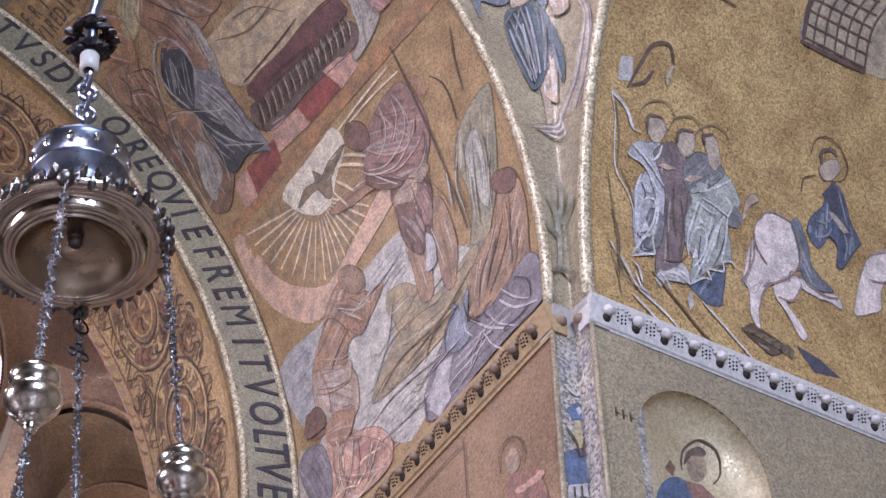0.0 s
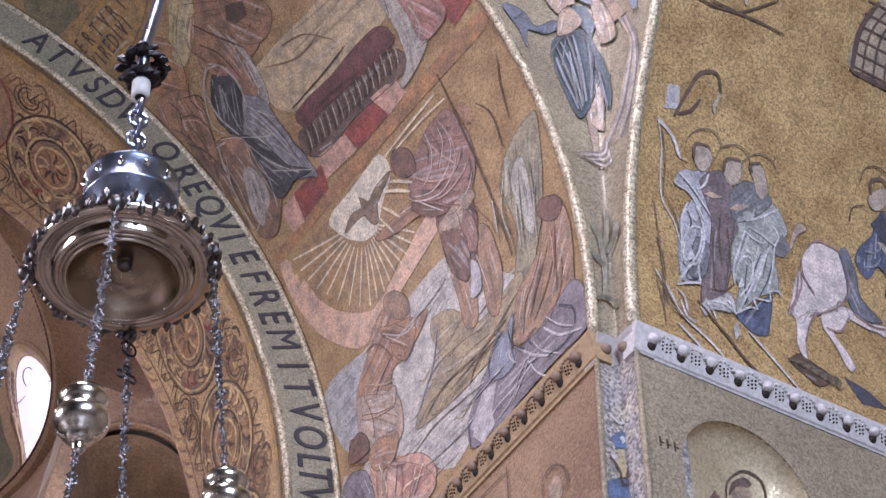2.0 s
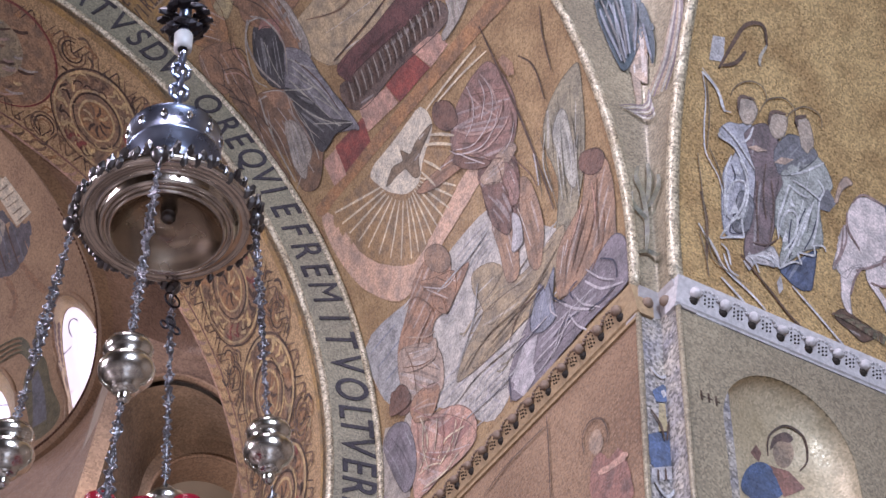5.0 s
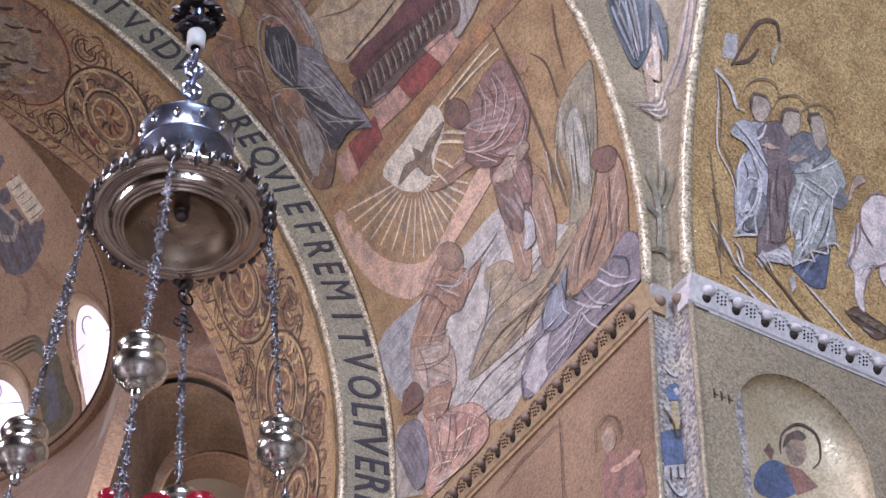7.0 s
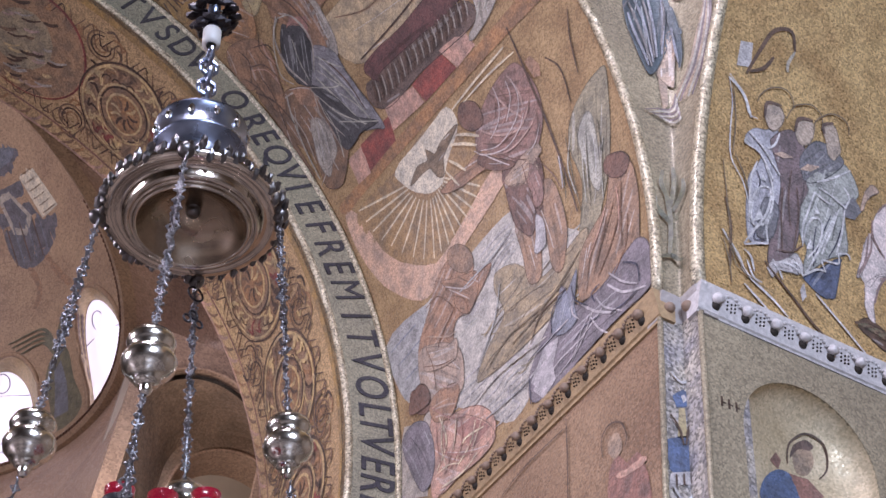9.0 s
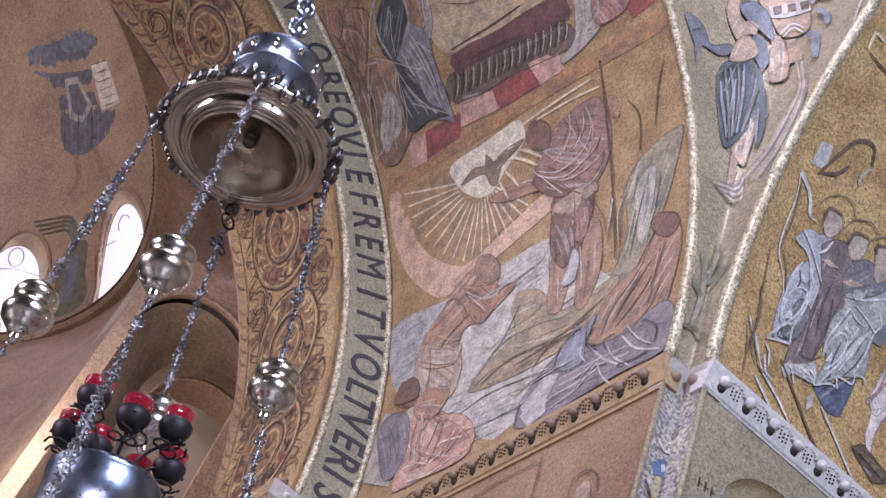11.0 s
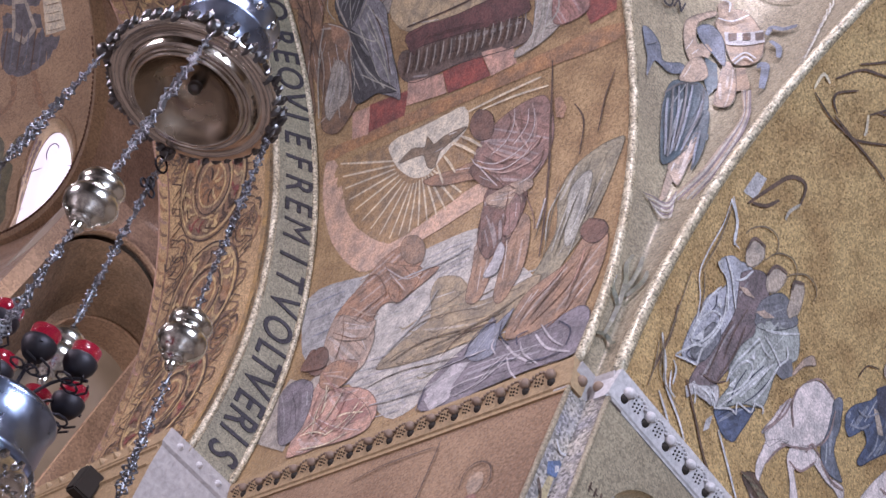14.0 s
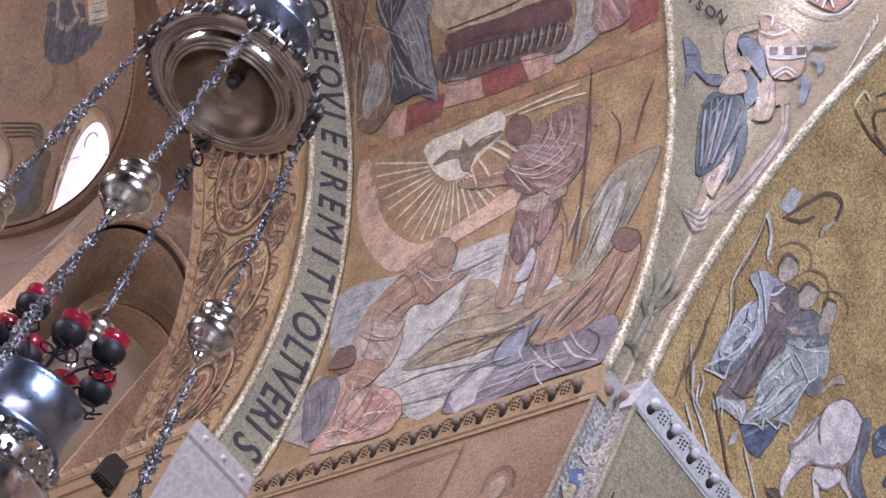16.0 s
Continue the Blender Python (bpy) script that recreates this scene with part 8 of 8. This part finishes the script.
fill(entry_mosaic, "hem_light", "R", 5, "whitegrey", [(0.89, 0.56), (0.97, 0.61), (1.12, 0.71), (1.15, 0.56), (1.08, 0.55), (0.97, 0.52)])
stroke(entry_mosaic, "highlight_line", "R", 8, "whiteline", [(1.00, 0.60), (1.11, 0.62), (1.17, 0.57)], 0.0105)
stroke(entry_mosaic, "highlight_line", "R", 8, "whiteline", [(1.09, 0.67), (1.17, 0.65), (1.19, 0.57)], 0.0105)
stroke(entry_mosaic, "highlight_line", "R", 8, "whiteline", [(0.92, 0.56), (0.97, 0.49), (0.99, 0.42)], 0.0105)
stroke(entry_mosaic, "foot_line", "R", 8, "whiteline", [(0.64, 0.56), (0.70, 0.51), (0.72, 0.37)], 0.0112)
stroke(entry_mosaic, "foot_line", "R", 8, "whiteline", [(0.66, 0.46), (0.71, 0.31), (0.79, 0.29)], 0.0112)
stroke(entry_mosaic, "halo_line", "R", 8, "rockline", [(1.07, 2.26), (1.06, 2.34), (1.01, 2.40), (0.94, 2.41), (0.86, 2.38), (0.79, 2.32), (0.73, 2.23), (0.71, 2.14)], 0.0075)
stroke(entry_mosaic, "halo_line", "R", 8, "rockline", [(1.38, 2.23), (1.37, 2.32), (1.32, 2.37), (1.25, 2.39), (1.17, 2.36), (1.09, 2.30), (1.04, 2.21), (1.01, 2.12)], 0.0075)
stroke(entry_mosaic, "halo_line", "R", 8, "rockline", [(1.66, 2.27), (1.65, 2.36), (1.60, 2.41), (1.53, 2.42), (1.45, 2.40), (1.37, 2.33), (1.31, 2.25), (1.29, 2.15)], 0.0075)
stroke(entry_mosaic, "rock_line", "R", 8, "whiteline", [(0.41, 2.26), (0.47, 2.02), (0.48, 1.67), (0.51, 1.44), (0.63, 1.26), (0.69, 1.06)], 0.0068)
stroke(entry_mosaic, "rock_line", "R", 8, "rockline", [(0.43, 1.40), (0.47, 1.12), (0.50, 0.84), (0.52, 0.62)], 0.0068)
stroke(entry_mosaic, "rock_line", "R", 8, "rockline", [(0.43, 0.66), (0.52, 0.50), (0.56, 0.35), (0.71, 0.28), (0.89, 0.23)], 0.0068)
stroke(entry_mosaic, "rock_line", "R", 8, "rockline", [(0.44, 0.58), (0.49, 0.37), (0.50, 0.14)], 0.0068)
stroke(entry_mosaic, "rock_line", "R", 8, "whiteline", [(0.41, 2.29), (0.57, 2.16), (0.64, 1.99), (0.73, 1.98)], 0.0068)
stroke(entry_mosaic, "rock_line", "R", 8, "rockline", [(0.54, 1.51), (0.64, 1.33), (0.70, 1.12)], 0.0074)
stroke(entry_mosaic, "rock_line", "R", 8, "rockline", [(0.47, 0.65), (0.57, 0.44), (0.66, 0.28)], 0.0074)
stroke(entry_mosaic, "rock_line", "R", 8, "rockline", [(0.46, 2.19), (0.52, 1.86), (0.52, 1.50)], 0.0074)

# rays of the glory
for x, a in ((4.25, 3.99), (4.22, 3.81), (4.18, 3.64), (4.10, 3.46), (3.99, 3.29), (3.86, 3.10), (3.70, 2.93), (3.54, 2.79), (3.37, 2.67), (3.22, 2.66), (3.07, 2.64), (2.93, 2.66), (2.80, 2.68), (2.66, 2.69), (2.53, 2.70), (2.42, 2.77), (2.32, 2.83)):
    c = Vector((2.98, 3.52))
    e = Vector((x, a))
    stroke(baptism_mosaic, "ray", "L", 3, "creamline", [c.lerp(e, 0.3), c.lerp(e, 0.62), c.lerp(e, 0.97)], 0.013)
# worn capitals on the gold above the robed shapes
for word, x0, a0, x1, a1 in (("ERTVRI", 4.52, 7.83, 3.66, 7.65), ("VIREDIVI", 4.58, 7.57, 3.82, 7.47)):
    for k, ch in enumerate(word):
        t = k / (len(word) - 1)
        x, aa = x0 + (x1 - x0) * t, a0 + (a1 - a0) * t
        p = on_left(x, aa, 0.012)
        right = (on_left(x - 0.05, aa - 0.008, 0.012) - p).normalized()
        nrm = (on_left(x, aa, 0.1) - p).normalized()
        m = Matrix((right, nrm.cross(right), nrm)).transposed().to_4x4()
        m.translation = p
        letter(ch, 0.20, paint("umber_d"), baptism_mosaic, m, squeeze=0.55)
# ripples and brush marks that follow the river and the rocks
mark = random.Random(8)
for k in range(70):
    x = mark.uniform(1.3, 4.4)
    a = 0.35 + mark.uniform(0.0, 1.0) * (1.15 + 0.25 * (x - 1.3))
    ln = mark.uniform(0.12, 0.4)
    stroke(baptism_mosaic, "ripple", "L", 0.4, mark.choice(("waterblue", "pale", "water", "lavpale")), [(x, a), (x - ln * 0.5, a + mark.uniform(-0.03, 0.03) - 0.02), (x - ln, a - 0.03)], mark.uniform(0.005, 0.011))
for k in range(40):
    x, a = mark.uniform(1.2, 2.9), mark.uniform(0.55, 1.5)
    stroke(baptism_mosaic, "rock_mark", "L", 2.5, mark.choice(("rockline", "greygreen", "rock")), [(x, a), (x - 0.1, a - 0.05), (x - 0.22, a - 0.03)], 0.008)
# scrolls and medallions under the inner arch
scrollwork = tagged(new("mosaic_panel"), "scrolling foliage mosaic in brown and gold", "mosaic")
mx = (XD + XE) / 2


def spiral(cx, ca, r, turns, key, width, flip=1):
    pts = []
    n = int(turns * 12)
    for k in range(n + 1):
        t = k / n
        rr = r * (1 - 0.82 * t)
        pts.append((cx + flip * rr * math.cos(t * turns * math.tau), ca + rr * math.sin(t * turns * math.tau)))
    stroke(scrollwork, "scroll_stem", "I", 1, key, pts, width)


for i, deg in enumerate((9.5, 22.5, 36.4, 49.3, 62.7, 90, 104)):
    ca = radians(deg) * RI

    def polar(r, t):
        return (mx + r * math.cos(t), ca + r * math.sin(t))
    fill(scrollwork, "roundel", "I", 0, "roundel", [polar(0.68, k * math.tau / 16) for k in range(16)])
    fill(scrollwork, "roundel_core", "I", 3, "ochre_d", [polar(0.27, k * math.tau / 12) for k in range(12)])
    for r, key, w in ((0.69, "umber_d", 0.014), (0.645, "leafgold", 0.020), (0.40, "leafgold", 0.016), (0.36, "umber_d", 0.014), (0.27, "leafgold", 0.018)):
        stroke(scrollwork, "scroll_stem", "I", 4, key, [polar(r + mark.uniform(-0.008, 0.008), k * math.tau / 18) for k in range(19)], w)
    for j in range(26):
        q, rr = mark.uniform(0, math.tau), mark.uniform(0.30, 0.60)
        stroke(scrollwork, "scroll_vein", "I", 6, mark.choice(("umber_d", "umber", "leafgold")), [polar(rr, q), polar(rr + 0.03, q + 0.12), polar(rr + 0.01, q + 0.26), polar(rr - 0.03, q + 0.3)], 0.009)
    spiral(mx, ca, 0.23, 2.2, "umber_d", 0.014, 1 if i % 2 else -1)
    for k in range(20):
        t = k / 20 * math.tau
        r0, r1 = mark.uniform(0.42, 0.45), mark.uniform(0.56, 0.62)
        stroke(scrollwork, "scroll_leaf", "I", 5, mark.choice(("umber_d", "umber", "ochre_d", "leafgold", "leafgold", "redtile")), [polar(r0, t), polar((r0 + r1) / 2, t + 0.16), polar(r1, t + 0.12), polar(r1 - 0.03, t + 0.32)], mark.uniform(0.016, 0.034))
    for k in range(9):
        t = k / 9 * math.tau
        stroke(scrollwork, "scroll_leaf", "I", 5, mark.choice(("umber_d", "umber", "leafgold")), [polar(0.06, t), polar(0.14, t + 0.35), polar(0.22, t + 0.2)], 0.02)
    # tendrils that fill the corners between the roundels
    for sx in (-1, 1):
        for sa in (-1, 1):
            cx, cc = mx + sx * 0.66, ca + sa * 0.62
            for j in range(3):
                r = 0.20 - 0.055 * j
                stroke(scrollwork, "tendril", "I", 3, ("umber", "umber_d", "ochre_d")[j], [(cx + sx * r * math.cos(q * 0.75), cc + sa * r * math.sin(q * 0.75)) for q in range(8)], 0.013)
            for j in range(5):
                q = mark.uniform(0, math.tau)
                stroke(scrollwork, "scroll_leaf", "I", 3, mark.choice(("umber", "umber_d", "ochre_d")), [(cx + 0.22 * math.cos(q), cc + 0.22 * math.sin(q)), (cx + 0.30 * math.cos(q + 0.3), cc + 0.30 * math.sin(q + 0.3)), (cx + 0.30 * math.cos(q + 0.7), cc + 0.30 * math.sin(q + 0.7))], 0.018)
ca = radians(76.5) * RI
fill(scrollwork, "medallion", "I", 1, "roundel", [(mx + 0.76 * math.cos(k * math.tau / 16), ca + 0.76 * math.sin(k * math.tau / 16)) for k in range(16)])
fill(scrollwork, "medallion_shape", "I", 2, "rock", [(mx + 0.45 * math.cos(k * math.tau / 10), ca + 0.1 + 0.4 * math.sin(k * math.tau / 10)) for k in range(10)])
for k in range(34):
    q, r = mark.uniform(0, math.tau), mark.uniform(0.1, 0.62)
    x, aa = mx + r * math.cos(q), ca + r * math.sin(q)
    w = mark.uniform(0.1, 0.25)
    stroke(scrollwork, "medallion_fold", "I", 4, mark.choice(("umber", "umber_d", "leafgold", "robefold", "greyl")), [(x, aa), (x + w * 0.4, aa + w * 0.5), (x + w * 0.5, aa + w)], mark.uniform(0.012, 0.026))
stroke(scrollwork, "medallion_ring", "I", 3, "redtile", [(mx + 0.78 * math.cos(k * math.tau / 20), ca + 0.78 * math.sin(k * math.tau / 20)) for k in range(21)], 0.018)
for side in (XD + 0.42, XE - 0.42):
    for k in range(46):
        aa = 0.2 + 0.21 * k
        w = 0.10 * (1 if k % 2 else -1)
        stroke(scrollwork, "vine", "I", 2, "umber" if k % 3 else "umber_d", [(side - w, aa), (side, aa + 0.05), (side + w, aa + 0.11), (side, aa + 0.17), (side - w, aa + 0.21)], 0.010)
        stroke(scrollwork, "vine_leaf", "I", 3, mark.choice(("umber", "ochre_d", "leafgold")), [(side + w * 0.3, aa + 0.06), (side + w * 0.9, aa + 0.02), (side + w * 1.1, aa + 0.10)], 0.016)
# leafy border along the far edge
for k in range(64):
    aa = 0.15 + 0.17 * k
    stroke(scrollwork, "border_leaf", "I", 2, mark.choice(("rosepale", "umber_l", "ochre_d", "umber")), [(XE - 0.20, aa), (XE - 0.10, aa + 0.05), (XE - 0.04, aa + 0.14)], 0.02)
for x, key, w in ((XD + 0.10, "parchment", 0.05), (XE - 0.02, "rosepale", 0.018), (XE - 0.24, "maroon_f", 0.016)):
    stroke(scrollwork, "border_line", "I", 1, key, [(x, 0.2 * k) for k in range(60)], w)

# dark standing shape and foliage on the far drum
drum_mosaic = tagged(new("mosaic_panel"), "dark blue standing shape on the far dome", "mosaic")
fill(drum_mosaic, "robe", "D", 1, "duskblue", [(-48.8, 22.85), (-53, 23.15), (-67, 23.05), (-69.5, 22.8), (-65, 22.5), (-66, 21.9), (-71.8, 21.76), (-69.7, 21.4), (-63, 21.1), (-58, 21.1), (-54.5, 21.4), (-53, 22.0), (-49.3, 22.4)])
fill(drum_mosaic, "sleeve", "D", 2, "slatew", [(-37.8, 22.6), (-45, 22.85), (-50, 22.9), (-53, 22.6), (-49, 22.4), (-42, 22.5)])
fill(drum_mosaic, "mantle", "D", 3, "slatew", [(-53.5, 22.98), (-60, 23.15), (-67, 23.05), (-68.5, 22.85), (-61, 22.7), (-55, 22.75)])
fill(drum_mosaic, "robe_fold", "D", 3, "greyl", [(-54.5, 22.4), (-59.3, 22.42), (-64.1, 21.9), (-60.5, 21.65), (-56.7, 21.75)])
fill(drum_mosaic, "robe_fold", "D", 5, "duskblue", [(-56, 22.28), (-59.2, 22.3), (-62.5, 21.95), (-60.5, 21.76), (-57.5, 21.85)])
fill(drum_mosaic, "scroll_sheet", "D", 3, "cream", [(-64.5, 22.62), (-71, 22.62), (-73.8, 21.8), (-67.2, 21.78)])
fill(drum_mosaic, "leg", "D", 1, "umber_l", [(-58.4, 21.1), (-60, 21.1), (-61.8, 20.65), (-60.2, 20.32), (-58.4, 20.3), (-60.4, 20.62)])
fill(drum_mosaic, "leg", "D", 1, "umber_l", [(-64, 21.15), (-65.6, 21.15), (-68.6, 20.7), (-71, 20.42), (-69.2, 20.4), (-67, 20.65)])
for k in range(6):
    stroke(drum_mosaic, "fold_line", "D", 6, "slatew" if k % 2 else "umber_d", [(-55 - 2.2 * k, 21.9), (-55.4 - 2.1 * k, 21.55), (-56 - 2.0 * k, 21.18)], 0.02)
    stroke(drum_mosaic, "writing_bar", "D", 6, "umber", [(-65.6 - 0.42 * k, 22.52 - 0.135 * k), (-68 - 0.45 * k, 22.52 - 0.135 * k), (-70.6 - 0.45 * k, 22.52 - 0.135 * k)], 0.024)
fill(drum_mosaic, "foliage", "D", 1, "bush", [(-66.5, 17.15), (-72.5, 17.15), (-74.0, 17.5), (-70.0, 18.3), (-67.5, 19.1), (-63.5, 19.1), (-62, 18.6), (-64.5, 17.8)])
fill(drum_mosaic, "foliage", "D", 2, "slatew", [(-66.2, 17.5), (-70.0, 17.5), (-68.0, 18.3), (-65.8, 18.9), (-64.2, 18.7)])
for k in range(4):
    stroke(drum_mosaic, "leaf", "D", 2, "bush", [(-64.5, 19.05 + 0.05 * k), (-61, 19.5 + 0.1 * k), (-55 + k, 19.42 + 0.1 * k)], 0.06)
    stroke(drum_mosaic, "leaf", "D", 2, "bush", [(-64.5, 19.05 + 0.05 * k), (-66, 19.5 + 0.1 * k), (-68.5 - 0.3 * k, 19.5 + 0.1 * k)], 0.06)

# name beside the pouring shape
for ch, u, z in (("I", 0.09, 12.72), ("S", 0.12, 12.75), ("O", 0.17, 12.83), ("N", 0.225, 12.91)):
    p = on_pendentive(u, z, 0.05)
    right = (on_pendentive(u + 0.05, z, 0.05) - p).normalized()
    up = (on_pendentive(u, z + 0.1, 0.05) - p).normalized()
    nrm = right.cross(up).normalized()
    up = nrm.cross(right)
    m = Matrix((right, up, nrm)).transposed().to_4x4()
    m.translation = p
    letter(ch, 0.15, M_LETTER, river_mosaic, m, squeeze=0.75)
# worn name by the niche, kept as small bars
for y in (-0.36, -0.42, -0.48):
    part("writing_bar", box((0.02, y - 0.008, 7.36), (0.0235, y + 0.008, 7.44)), paint("darkline"), niche_mosaic)
    part("writing_bar", box((0.02, y - 0.03, 7.39), (0.0235, y + 0.01, 7.40)), paint("darkline"), niche_mosaic)
